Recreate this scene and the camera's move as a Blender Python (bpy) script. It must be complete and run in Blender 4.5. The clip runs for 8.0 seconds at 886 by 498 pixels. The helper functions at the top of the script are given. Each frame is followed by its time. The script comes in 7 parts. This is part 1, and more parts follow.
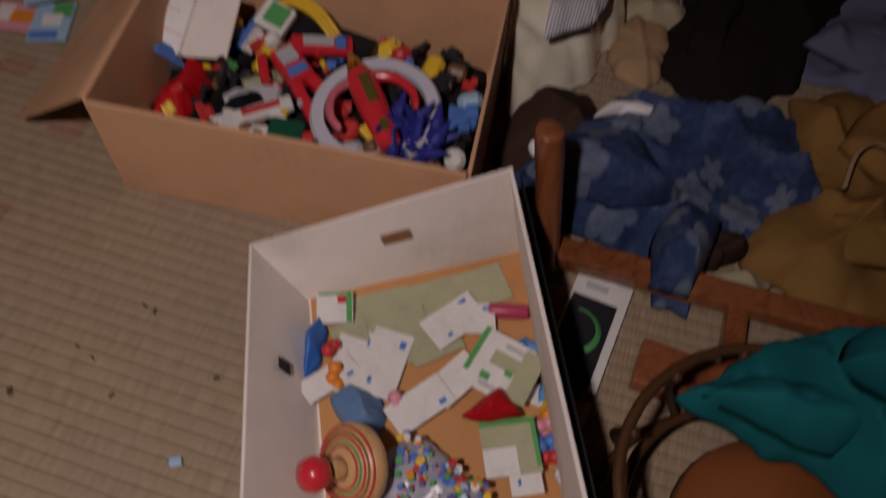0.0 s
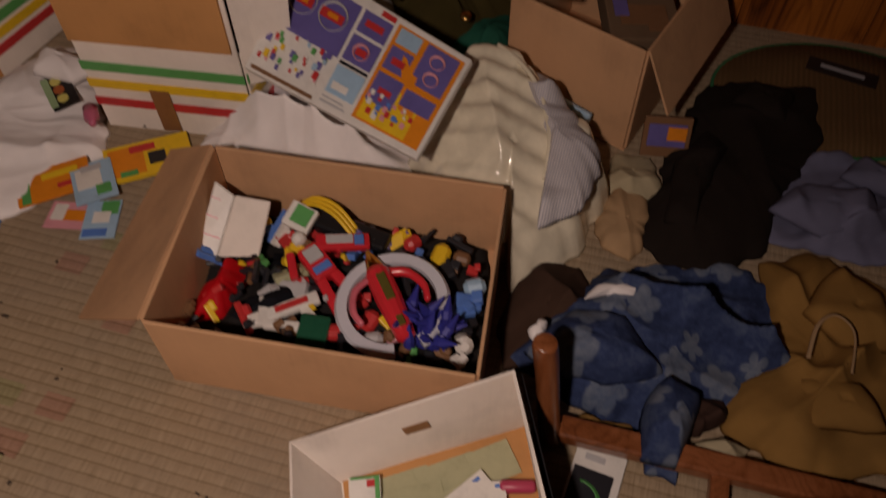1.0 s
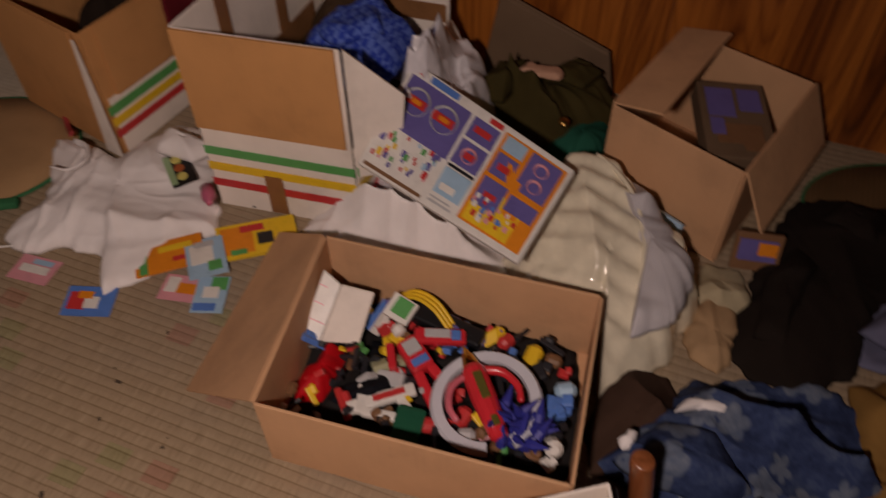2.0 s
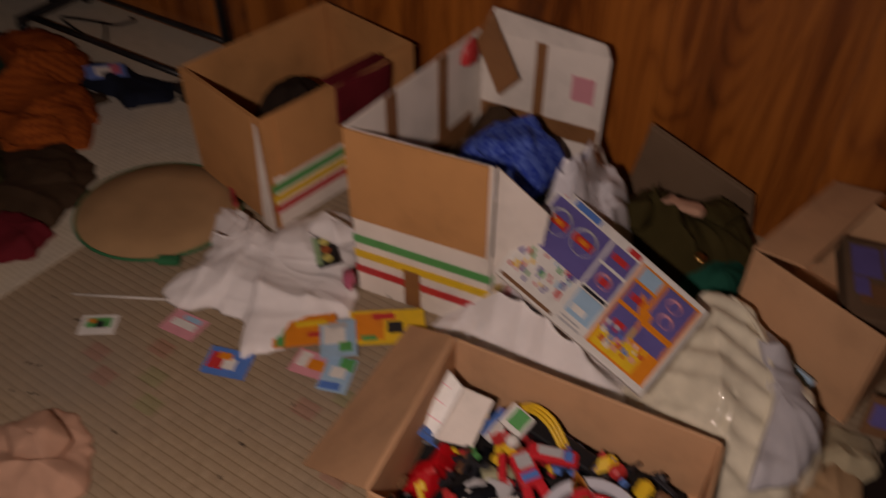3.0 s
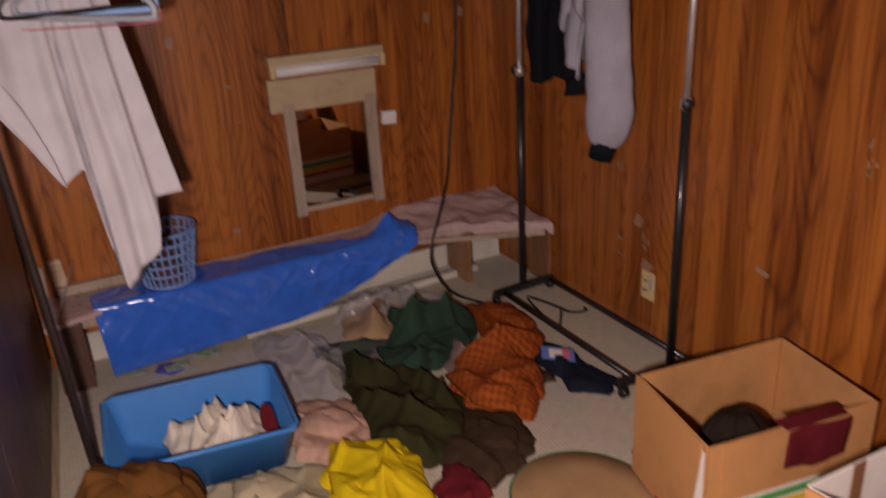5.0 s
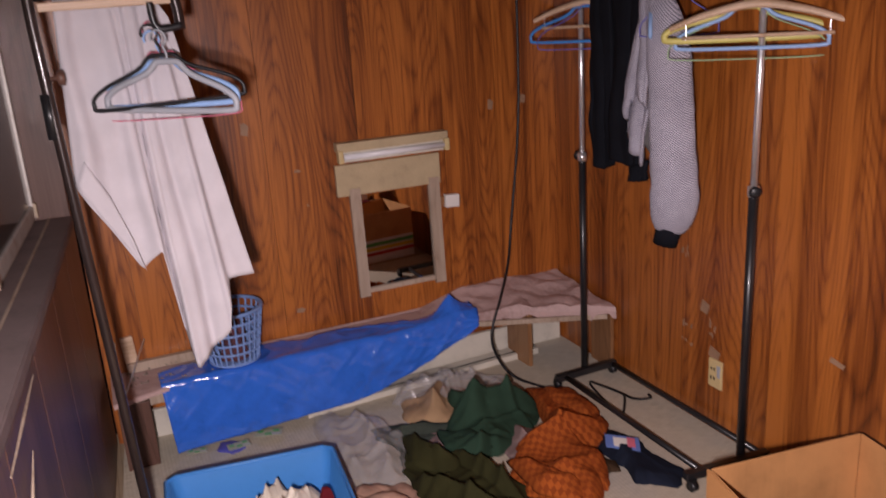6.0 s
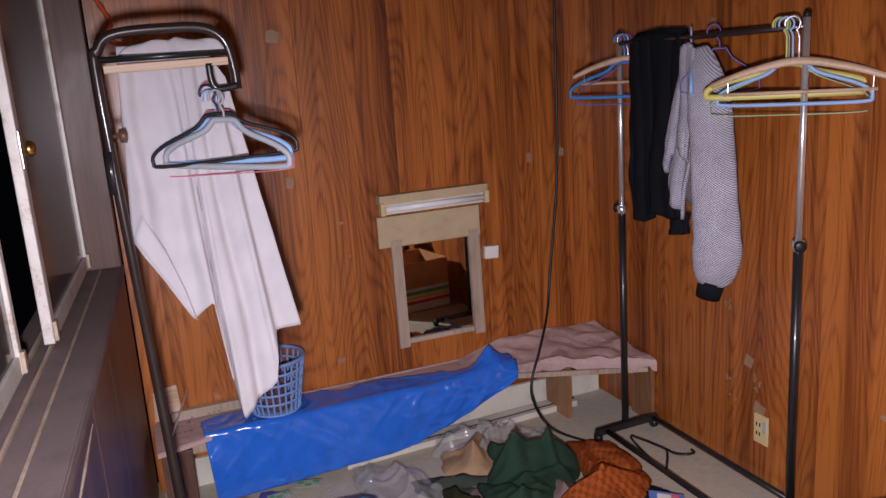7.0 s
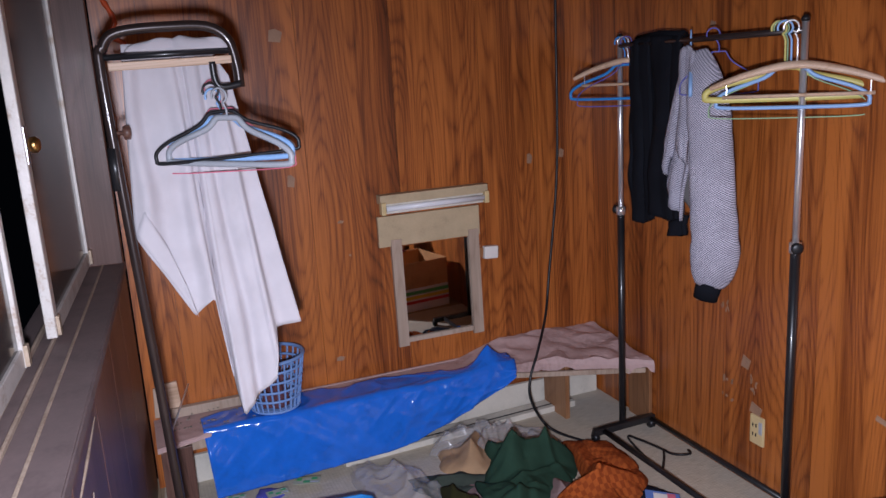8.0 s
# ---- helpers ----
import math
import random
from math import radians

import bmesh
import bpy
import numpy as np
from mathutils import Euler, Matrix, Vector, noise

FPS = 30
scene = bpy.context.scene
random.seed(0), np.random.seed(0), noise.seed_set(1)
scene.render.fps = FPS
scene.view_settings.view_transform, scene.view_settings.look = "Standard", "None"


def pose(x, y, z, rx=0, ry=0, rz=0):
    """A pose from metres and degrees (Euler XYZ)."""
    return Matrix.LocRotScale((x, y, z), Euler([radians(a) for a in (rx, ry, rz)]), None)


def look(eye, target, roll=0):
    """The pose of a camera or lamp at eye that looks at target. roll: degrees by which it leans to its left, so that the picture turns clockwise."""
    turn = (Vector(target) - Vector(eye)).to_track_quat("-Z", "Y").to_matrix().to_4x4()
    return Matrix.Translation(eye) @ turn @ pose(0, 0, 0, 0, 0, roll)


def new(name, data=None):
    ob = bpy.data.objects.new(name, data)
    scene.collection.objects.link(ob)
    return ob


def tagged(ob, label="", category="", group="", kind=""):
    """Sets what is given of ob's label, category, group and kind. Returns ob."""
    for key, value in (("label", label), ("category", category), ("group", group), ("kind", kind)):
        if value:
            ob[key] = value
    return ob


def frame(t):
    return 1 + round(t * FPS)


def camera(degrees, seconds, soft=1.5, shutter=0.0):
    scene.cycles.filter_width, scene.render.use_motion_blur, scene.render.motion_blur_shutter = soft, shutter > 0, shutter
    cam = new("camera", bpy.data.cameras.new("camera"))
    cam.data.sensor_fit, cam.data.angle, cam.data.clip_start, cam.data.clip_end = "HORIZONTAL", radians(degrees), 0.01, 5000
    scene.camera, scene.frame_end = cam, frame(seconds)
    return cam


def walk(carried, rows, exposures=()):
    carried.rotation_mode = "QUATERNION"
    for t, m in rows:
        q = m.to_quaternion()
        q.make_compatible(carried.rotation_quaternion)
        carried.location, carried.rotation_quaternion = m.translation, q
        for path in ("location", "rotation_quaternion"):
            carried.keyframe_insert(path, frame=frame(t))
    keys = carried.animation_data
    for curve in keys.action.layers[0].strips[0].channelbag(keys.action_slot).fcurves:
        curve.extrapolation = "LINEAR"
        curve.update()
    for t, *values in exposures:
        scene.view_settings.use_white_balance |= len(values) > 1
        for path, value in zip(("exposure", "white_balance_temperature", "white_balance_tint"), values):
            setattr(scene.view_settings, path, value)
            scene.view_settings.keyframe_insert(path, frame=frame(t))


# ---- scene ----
cam = camera(58.4, 8.0, 1.5, 0.8)
PATH = [
    (0, (0.497, 0.231, 0.999), (0.199, 1.283, -0.676), 2.7),
    (0.5, (0.495, 0.272, 1.155), (0.161, 1.358, -0.491), 0.2),
    (1, (0.464, 0.304, 1.256), (0.117, 1.459, -0.339), -0.6),
    (1.5, (0.419, 0.298, 1.3), (0.049, 1.5, -0.255), 0.1),
    (1.7, (0.398, 0.293, 1.322), (-0.023, 1.513, -0.206), -0.3),
    (2.8, (0.342, 0.274, 1.403), (-0.387, 1.515, 0.014), -0.2),
    (3, (0.332, 0.255, 1.423), (-0.481, 1.503, 0.088), -0.1),
    (3.5, (0.291, 0.203, 1.487), (-0.81, 1.353, 0.277), -2.8),
    (4, (0.264, 0.14, 1.53), (-1.06, 1.18, 0.45), -2.3),
    (4.5, (0.25, 0.098, 1.581), (-1.263, 1.03, 0.664), -3.0),
    (5, (0.235, 0.067, 1.631), (-1.414, 0.906, 0.873), -3.2),
    (5.2, (0.238, 0.062, 1.641), (-1.444, 0.877, 0.929), -3.2),
    (6.5, (0.223, 0.008, 1.673), (-1.573, 0.734, 1.176), -3.9),
    (7, (0.231, -0.019, 1.687), (-1.585, 0.688, 1.24), -3.9),
    (7.5, (0.239, -0.022, 1.687), (-1.579, 0.679, 1.238), -3.6),
    (8, (0.251, -0.027, 1.684), (-1.566, 0.681, 1.24), -3.4),
]
EXPOSURES = [(0.0, -1.7, 6500, 24), (0.5, -1.8, 7100, 25), (1.0, -1.55, 7800, 26), (1.5, -1.3, 7700, 27), (3.0, -1.4, 7500, 26), (3.5, -1.25, 7500, 26), (4.0, -1.0, 7600, 28), (4.5, -0.45, 7500, 27), (5.0, 0.22, 6900, 27), (5.2, 0.42, 6700, 26), (6.5, 0.9, 6150, 24), (7.0, 0.96, 5750, 20), (8.0, 1.0, 5250, 15)]
walk(cam, [(t, look(eye, target, roll)) for t, eye, target, roll in PATH], EXPOSURES)

# ---- light: a hand lamp held close beside the camera, and a faint skylight ----
world = bpy.data.worlds.new("world")
scene.world = world
world.use_nodes = True
world.node_tree.nodes["Background"].inputs[0].default_value = (0.5, 0.55, 0.7, 1)
world.node_tree.nodes["Background"].inputs[1].default_value = 0.0008
lamp_data = bpy.data.lights.new("hand_lamp", "SPOT")
lamp_data.energy, lamp_data.color, lamp_data.shadow_soft_size = 160.0, (1.0, 0.92, 0.86), 0.04
lamp_data.spot_size, lamp_data.spot_blend = radians(168), 0.85
hand_lamp = new("hand_lamp", lamp_data)
hand_lamp.matrix_world = look((0.24, -0.07, 1.54), (-0.75, 0.46, 0.12))


# ---- building helpers ----
def thing(name, at, label, category, group="", kind=""):
    ob = new(name)
    ob.empty_display_size = 0.05
    ob.location = at
    return tagged(ob, label, category, group, kind)


def root_of(ob):
    while ob.parent:
        ob = ob.parent
    return ob


def part(name, bm, material, parent=None, label="", smooth=False):
    """Links a bmesh, made in world metres, as one mesh object under a thing or a part."""
    if parent:
        bm.transform(Matrix.Translation(-root_of(parent).location))
    bmesh.ops.recalc_face_normals(bm, faces=bm.faces)
    me = bpy.data.meshes.new(name)
    bm.to_mesh(me)
    bm.free()
    me.materials.append(material)
    if smooth:
        me.shade_smooth()
    ob = new(name, me)
    ob.parent = parent
    return tagged(ob, label)


def box(bm, size, m, bevel=0.0):
    got = bmesh.ops.create_cube(bm, size=1.0, matrix=m @ Matrix.Diagonal((*size, 1)))
    if bevel:
        edges = list({e for v in got["verts"] for e in v.link_edges})
        bmesh.ops.bevel(bm, geom=edges, offset=bevel, segments=2, affect="EDGES", profile=0.6)
    return bm


def slab(size, m, bevel=0.002):
    return box(bmesh.new(), size, m, bevel)


def span(a, b, z0, z1, thick, bevel=0.0015, lean=(0, 0)):
    """An upright board from plan point a to b, between two heights; lean shifts its top."""
    a, b = Vector(a), Vector(b)
    d = (b - a).normalized()
    n = Vector((-d.y, d.x)) * thick / 2
    bm = bmesh.new()
    low = [bm.verts.new((p.x, p.y, z0)) for p in (a - n, b - n, b + n, a + n)]
    top = [bm.verts.new((p.x + lean[0], p.y + lean[1], z1)) for p in (a - n, b - n, b + n, a + n)]
    bm.faces.new(low[::-1]), bm.faces.new(top)
    for i in range(4):
        bm.faces.new((low[i], low[(i + 1) % 4], top[(i + 1) % 4], top[i]))
    if bevel:
        bmesh.ops.bevel(bm, geom=list(bm.edges), offset=bevel, segments=1, affect="EDGES")
    return bm


def prism(poly, z0, z1, bevel=0.0, bm=None):
    bm = bm or bmesh.new()
    low = [bm.verts.new((p[0], p[1], z0)) for p in poly]
    top = [bm.verts.new((p[0], p[1], z1)) for p in poly]
    faces = [bm.faces.new(low[::-1]), bm.faces.new(top)]
    n = len(poly)
    for i in range(n):
        faces.append(bm.faces.new((low[i], low[(i + 1) % n], top[(i + 1) % n], top[i])))
    if bevel:
        edges = list({e for f in faces for e in f.edges})
        bmesh.ops.bevel(bm, geom=edges, offset=bevel, segments=2, affect="EDGES")
    return bm


def quad_slab(p, thick, bevel=0.0, bm=None):
    """A board through four corner points, thickened downwards along its normal."""
    bm = bm or bmesh.new()
    p = [Vector(q) for q in p]
    n = (p[1] - p[0]).cross(p[3] - p[0]).normalized() * thick
    top = [bm.verts.new(q) for q in p]
    low = [bm.verts.new(q - n) for q in p]
    faces = [bm.faces.new(top), bm.faces.new(low[::-1])]
    for i in range(4):
        faces.append(bm.faces.new((low[i], low[(i + 1) % 4], top[(i + 1) % 4], top[i])))
    if bevel:
        edges = list({e for f in faces for e in f.edges})
        bmesh.ops.bevel(bm, geom=edges, offset=bevel, segments=1, affect="EDGES")
    return bm


def curve(pts, per=6, closed=False):
    """Catmull-Rom points through pts."""
    pts = [Vector(p) for p in pts]
    n, out = len(pts), []
    for i in range(n if closed else n - 1):
        q = [pts[(i + k) % n] if closed else pts[min(max(i + k, 0), n - 1)] for k in (-1, 0, 1, 2)]
        for s in range(per):
            t = s / per
            out.append(0.5 * (2 * q[1] + (q[2] - q[0]) * t + (2 * q[0] - 5 * q[1] + 4 * q[2] - q[3]) * t * t
                              + (3 * q[1] - q[0] - 3 * q[2] + q[3]) * t ** 3))
    if not closed:
        out.append(pts[-1])
    return out


def tube(pts, r, n=8, closed=False, bm=None, flat=1.0):
    bm = bm or bmesh.new()
    pts = [Vector(p) for p in pts]
    rings, side = [], None
    for i, p in enumerate(pts):
        a = pts[(i - 1) % len(pts)] if closed or i else p
        b = pts[(i + 1) % len(pts)] if closed or i < len(pts) - 1 else p
        d = (b - a).normalized()
        if side is None:
            side = d.orthogonal().normalized()
        side = (side - d * side.dot(d)).normalized()
        up = d.cross(side)
        rad = r[i] if isinstance(r, (list, tuple)) else r
        rings.append([bm.verts.new(p + rad * (math.cos(k * math.tau / n) * side + flat * math.sin(k * math.tau / n) * up)) for k in range(n)])
    m = len(rings)
    for i in range(m if closed else m - 1):
        for k in range(n):
            bm.faces.new((rings[i][k], rings[i][(k + 1) % n], rings[(i + 1) % m][(k + 1) % n], rings[(i + 1) % m][k]))
    if not closed:
        bm.faces.new(rings[0][::-1]), bm.faces.new(rings[-1])
    return bm


def lathe(profile, m, n=32, bm=None):
    """Turns (radius, height) points round the z axis of pose m."""
    bm = bm or bmesh.new()
    rings = [[bm.verts.new(m @ Vector((r * math.cos(k * math.tau / n), r * math.sin(k * math.tau / n), z))) for k in range(n)] for r, z in profile]
    for a, b in zip(rings, rings[1:]):
        for k in range(n):
            bm.faces.new((a[k], a[(k + 1) % n], b[(k + 1) % n], b[k]))
    bm.faces.new(rings[0][::-1]), bm.faces.new(rings[-1])
    return bm


def ridge(x, y, seed, f):
    """Creases of crumpled cloth: long sharp folds that bend and fork, short ones across them, and soft swells."""
    f *= 0.62
    c, d = math.cos(seed * 1.7), math.sin(seed * 1.7)
    wx = 0.06 * noise.noise((x * f * 0.45, y * f * 0.45, seed + 7.1)) + 0.018 * noise.noise((x * f * 1.6, y * f * 1.6, seed + 1.4))
    wy = 0.06 * noise.noise((x * f * 0.45, y * f * 0.45, seed + 3.3)) + 0.018 * noise.noise((x * f * 1.6, y * f * 1.6, seed + 5.9))
    u, v = c * (x + wx) + d * (y + wy), c * (y + wy) - d * (x + wx)
    a = max(0, 1 - 3.0 * abs(noise.noise((u * f * 1.1, v * f * 0.32, seed)))) ** 1.2
    b = max(0, 1 - 3.4 * abs(noise.noise((u * f * 0.7, v * f * 1.7, seed + 11)))) ** 1.3
    g = max(0, 1 - 3.2 * abs(noise.noise((u * f * 3.1, v * f * 1.3, seed + 31)))) ** 1.2
    e = noise.noise((x * f * 0.4, y * f * 0.4, seed + 20))
    return 0.75 * a + 0.40 * b * (0.4 + 0.6 * a) + 0.10 * g * (1 - 0.6 * a) + 0.6 * e - 0.38


def heap(outline, z0, h, seed=1, folds=0.6, f=6.5, rings=44, per=16, ragged=0.008, crown=5):
    """A crumpled piece of cloth that lies within an outline, with creases that run out over a thin wavy hem."""
    line, n0 = [], len(outline)
    soft = curve([(*p, 0) for p in outline], per, True)
    for i in range(n0):
        for k in range(per):
            straight = Vector((*outline[i], 0)).lerp(Vector((*outline[(i + 1) % n0], 0)), k / per)
            line.append(soft[i * per + k].lerp(straight, 0.7))
    c = sum(line, Vector()) / len(line)
    size = sum((p - c).length for p in line) / len(line)
    bm, last = bmesh.new(), None
    mid = bm.verts.new((c.x, c.y, z0 + h * (0.6 + folds * ridge(c.x, c.y, seed, f))))
    for k in range(1, rings + 1):
        r, ring = (k / rings) ** 0.8, []
        for p in line:
            q = c + r * (p - c)
            e = (1.6 * ragged + 0.05 * size) * r * (noise.noise((p.x * 13, p.y * 13, seed)) + 0.4 * noise.noise((p.x * 34, p.y * 34, seed)))
            q = q + (p - c).normalized() * e
            fall = (1 - r ** (crown * 3)) * (1 - 0.74 * r ** 2.4)
            z = z0 + h * fall * (0.64 + 1.35 * folds * ridge(q.x, q.y, seed, f)) + 0.005 * (1 - r ** 30)
            if k == rings:
                z = z0
            ring.append(bm.verts.new((q.x, q.y, max(z, z0 + (0.004 if k < rings else 0)))))
        n = len(ring)
        for i in range(n):
            if last is None:
                bm.faces.new((mid, ring[i], ring[(i + 1) % n]))
            else:
                bm.faces.new((last[i], ring[i], ring[(i + 1) % n], last[(i + 1) % n]))
        last = ring
    bm.faces.new(last[::-1])
    return bm


def drape(columns, n, rows, at, across=(0, 1, 0), away=(1, 0, 0), depth=0.02, waves=5, seed=1, thick=0.004, spread=0.3):
    """Hanging cloth: columns of (across, z at top, across, z at bottom), with folds that deepen downwards."""
    A, W, O = Vector(across), Vector(away), Vector(at)
    bm, grid = bmesh.new(), []
    for i in range(n + 1):
        u = i / n * (len(columns) - 1)
        k = min(int(u), len(columns) - 2)
        s = u - k
        c = [columns[k][j] * (1 - s) + columns[k + 1][j] * s for j in range(4)]
        col = []
        for j in range(rows + 1):
            v = j / rows
            a, z = c[0] + (c[2] - c[0]) * v, c[1] + (c[3] - c[1]) * v
            ph = waves * math.tau * i / n + 2.2 * noise.noise((i / n * 3, v * 1.6, seed))
            off = depth * (spread + (1 - spread) * v) * (math.sin(ph) + 0.3 * math.sin(2.3 * ph + seed)) + 0.012 * noise.noise((a * 9, z * 7, seed + 5))
            col.append(bm.verts.new(O + A * a + W * off + Vector((0, 0, z))))
        grid.append(col)
    for i in range(n):
        for j in range(rows):
            bm.faces.new((grid[i][j], grid[i + 1][j], grid[i + 1][j + 1], grid[i][j + 1]))
    bmesh.ops.recalc_face_normals(bm, faces=bm.faces)
    bmesh.ops.solidify(bm, geom=list(bm.faces), thickness=thick)
    return bm


# ---- materials ----
def material(name, rough=0.7, metal=0.0, spec=0.5):
    m = bpy.data.materials.new(name)
    m.use_nodes = True
    t = m.node_tree
    b = t.nodes["Principled BSDF"]
    b.inputs["Roughness"].default_value, b.inputs["Metallic"].default_value = rough, metal
    b.inputs["Specular IOR Level"].default_value = spec
    return m, t, b


def node(t, kind, operation="", blend_type="", data_type="", wave_type="", bands_direction="", **vals):
    n = t.nodes.new(kind)
    if operation:
        n.operation = operation
    if data_type:
        n.data_type = data_type
    if blend_type:
        n.blend_type = blend_type
    if wave_type:
        n.wave_type = wave_type
    if bands_direction:
        n.bands_direction = bands_direction
    for k, v in vals.items():
        n.inputs[k.replace("_", " ")].default_value = v
    return n


def mapped(t, scale, random=True):
    """Object coordinates at a scale, shifted from object to object."""
    co = node(t, "ShaderNodeTexCoord")
    mp = node(t, "ShaderNodeMapping")
    mp.inputs["Scale"].default_value = scale
    t.links.new(co.outputs["Object"], mp.inputs["Vector"])
    if random:
        info = node(t, "ShaderNodeObjectInfo")
        mul = node(t, "ShaderNodeMath", operation="MULTIPLY")
        mul.inputs[1].default_value = 37.0
        t.links.new(info.outputs["Random"], mul.inputs[0])
        t.links.new(mul.outputs[0], mp.inputs["Location"])
    return mp.outputs[0]


def ramp(t, fac, stops):
    r = node(t, "ShaderNodeValToRGB")
    e = r.color_ramp.elements
    while len(e) < len(stops):
        e.new(0.5)
    for k, (p, c) in enumerate(stops):
        e[k].position, e[k].color = p, (*c, 1)
    t.links.new(fac, r.inputs[0])
    return r.outputs[0]


def bumped(t, b, height, strength, dist=0.002):
    n = node(t, "ShaderNodeBump", Strength=strength, Distance=dist)
    t.links.new(height, n.inputs["Height"])
    t.links.new(n.outputs[0], b.inputs["Normal"])


def worn(name, c, rough=0.7, metal=0.0, vary=0.25, scale=9.0, fine=140.0, bump=0.15, spec=0.4, coat=0.0, stain=None):
    """A plain surface with blotches, fine grain and relief."""
    m, t, b = material(name, rough, metal, spec)
    v = mapped(t, (1, 1, 1))
    n1 = node(t, "ShaderNodeTexNoise", Scale=scale, Detail=5.0, Roughness=0.6)
    n2 = node(t, "ShaderNodeTexNoise", Scale=fine, Detail=3.0)
    for n in (n1, n2):
        t.links.new(v, n.inputs["Vector"])
    mixf = node(t, "ShaderNodeMath", operation="MULTIPLY_ADD")
    mixf.inputs[1].default_value = 0.35
    t.links.new(n2.outputs[0], mixf.inputs[0])
    t.links.new(n1.outputs[0], mixf.inputs[2])
    dark = stain or tuple(x * (1 - vary) for x in c)
    light = tuple(min(1, x * (1 + vary * 0.6)) for x in c)
    t.links.new(ramp(t, mixf.outputs[0], [(0.38, dark), (0.62, c), (0.9, light)]), b.inputs["Base Color"])
    bumped(t, b, mixf.outputs[0], bump)
    if coat:
        b.inputs["Coat Weight"].default_value = coat
        b.inputs["Coat Roughness"].default_value = 0.12
    return m


def fabric(name, c, rough=0.9, weave=420.0, vary=0.22, bump=0.25, c2=None, check=0.0, rib=0.0, sheen=0.0, flat_check=None):
    """Woven cloth; c2 with check makes a fine check, with rib stripes."""
    m, t, b = material(name, rough, 0, 0.12)
    v = mapped(t, (1, 1, 1))
    n1 = node(t, "ShaderNodeTexNoise", Scale=11.0, Detail=4.0)
    n2 = node(t, "ShaderNodeTexNoise", Scale=weave, Detail=2.0)
    t.links.new(v, n1.inputs["Vector"]), t.links.new(v, n2.inputs["Vector"])
    col = ramp(t, n1.outputs[0], [(0.3, tuple(x * (1 - vary) for x in c)), (0.7, tuple(min(1, x * (1 + 0.5 * vary)) for x in c))])
    height = n2.outputs[0]
    if c2 and check:
        k = node(t, "ShaderNodeTexChecker", Scale=check)
        t.links.new(mapped(t, flat_check) if flat_check else v, k.inputs["Vector"])
        mx = node(t, "ShaderNodeMix", data_type="RGBA")
        t.links.new(k.outputs["Fac"], mx.inputs["Factor"]), t.links.new(col, mx.inputs["A"])
        mx.inputs["B"].default_value = (*c2, 1)
        col = mx.outputs["Result"]
    if rib:
        w = node(t, "ShaderNodeTexWave", Scale=rib, Distortion=1.2, Detail=1.0)
        t.links.new(v, w.inputs["Vector"])
        mx = node(t, "ShaderNodeMix", data_type="RGBA")
        t.links.new(w.outputs["Fac"], mx.inputs["Factor"]), t.links.new(col, mx.inputs["A"])
        mx.inputs["B"].default_value = (*(c2 or tuple(x * 0.55 for x in c)), 1)
        col, height = mx.outputs["Result"], w.outputs["Fac"]
    t.links.new(col, b.inputs["Base Color"])
    bumped(t, b, height, bump)
    b.inputs["Sheen Weight"].default_value = sheen
    return m


def wood(name, dark, mid, light, rough=0.38, stretch=0.09, scale=14.0, axis=2, coat=0.25, figure=1.0):
    """Grain along one axis: flame-shaped growth rings, broad darker columns, fine pores and streaks."""
    m, t, b = material(name, rough, 0, 0.45)

    def grain(k, sc, detail, r):
        q = [1.0, 1.0, 1.0]
        q[axis] = k
        n = node(t, "ShaderNodeTexNoise", Scale=sc, Detail=detail, Roughness=r)
        t.links.new(mapped(t, q), n.inputs["Vector"])
        return n.outputs[0]

    def calc(op, a, c, d=None):
        n = node(t, "ShaderNodeMath", operation=op)
        for k, x in enumerate((a, c, d)):
            if isinstance(x, (int, float)):
                n.inputs[k].default_value = x
            elif x is not None:
                t.links.new(x, n.inputs[k])
        return n.outputs[0]

    bend = calc("MULTIPLY_ADD", grain(stretch * 0.4, scale * 2.6, 3.0, 0.55), 1.5, calc("MULTIPLY", grain(stretch * 1.5, scale * 0.36, 1.0, 0.35), 50.0))
    line = calc("POWER", calc("PINGPONG", bend, 1.0), 2.6)
    column = grain(stretch * 0.3, scale * 0.45, 3.0, 0.55)
    pores = grain(stretch * 0.12, scale * 14, 4.0, 0.75)
    streak = grain(stretch * 0.22, scale * 3.4, 5.0, 0.7)
    tone = calc("MULTIPLY_ADD", line, -0.11 * figure, calc("MULTIPLY_ADD", column, 0.80, calc("MULTIPLY_ADD", streak, 0.42, calc("MULTIPLY", pores, 0.46))))
    t.links.new(ramp(t, tone, [(0.55, dark), (0.72, mid), (0.92, light)]), b.inputs["Base Color"])
    bumped(t, b, pores, 0.06)
    b.inputs["Coat Weight"].default_value, b.inputs["Coat Roughness"].default_value = coat, 0.3
    return m


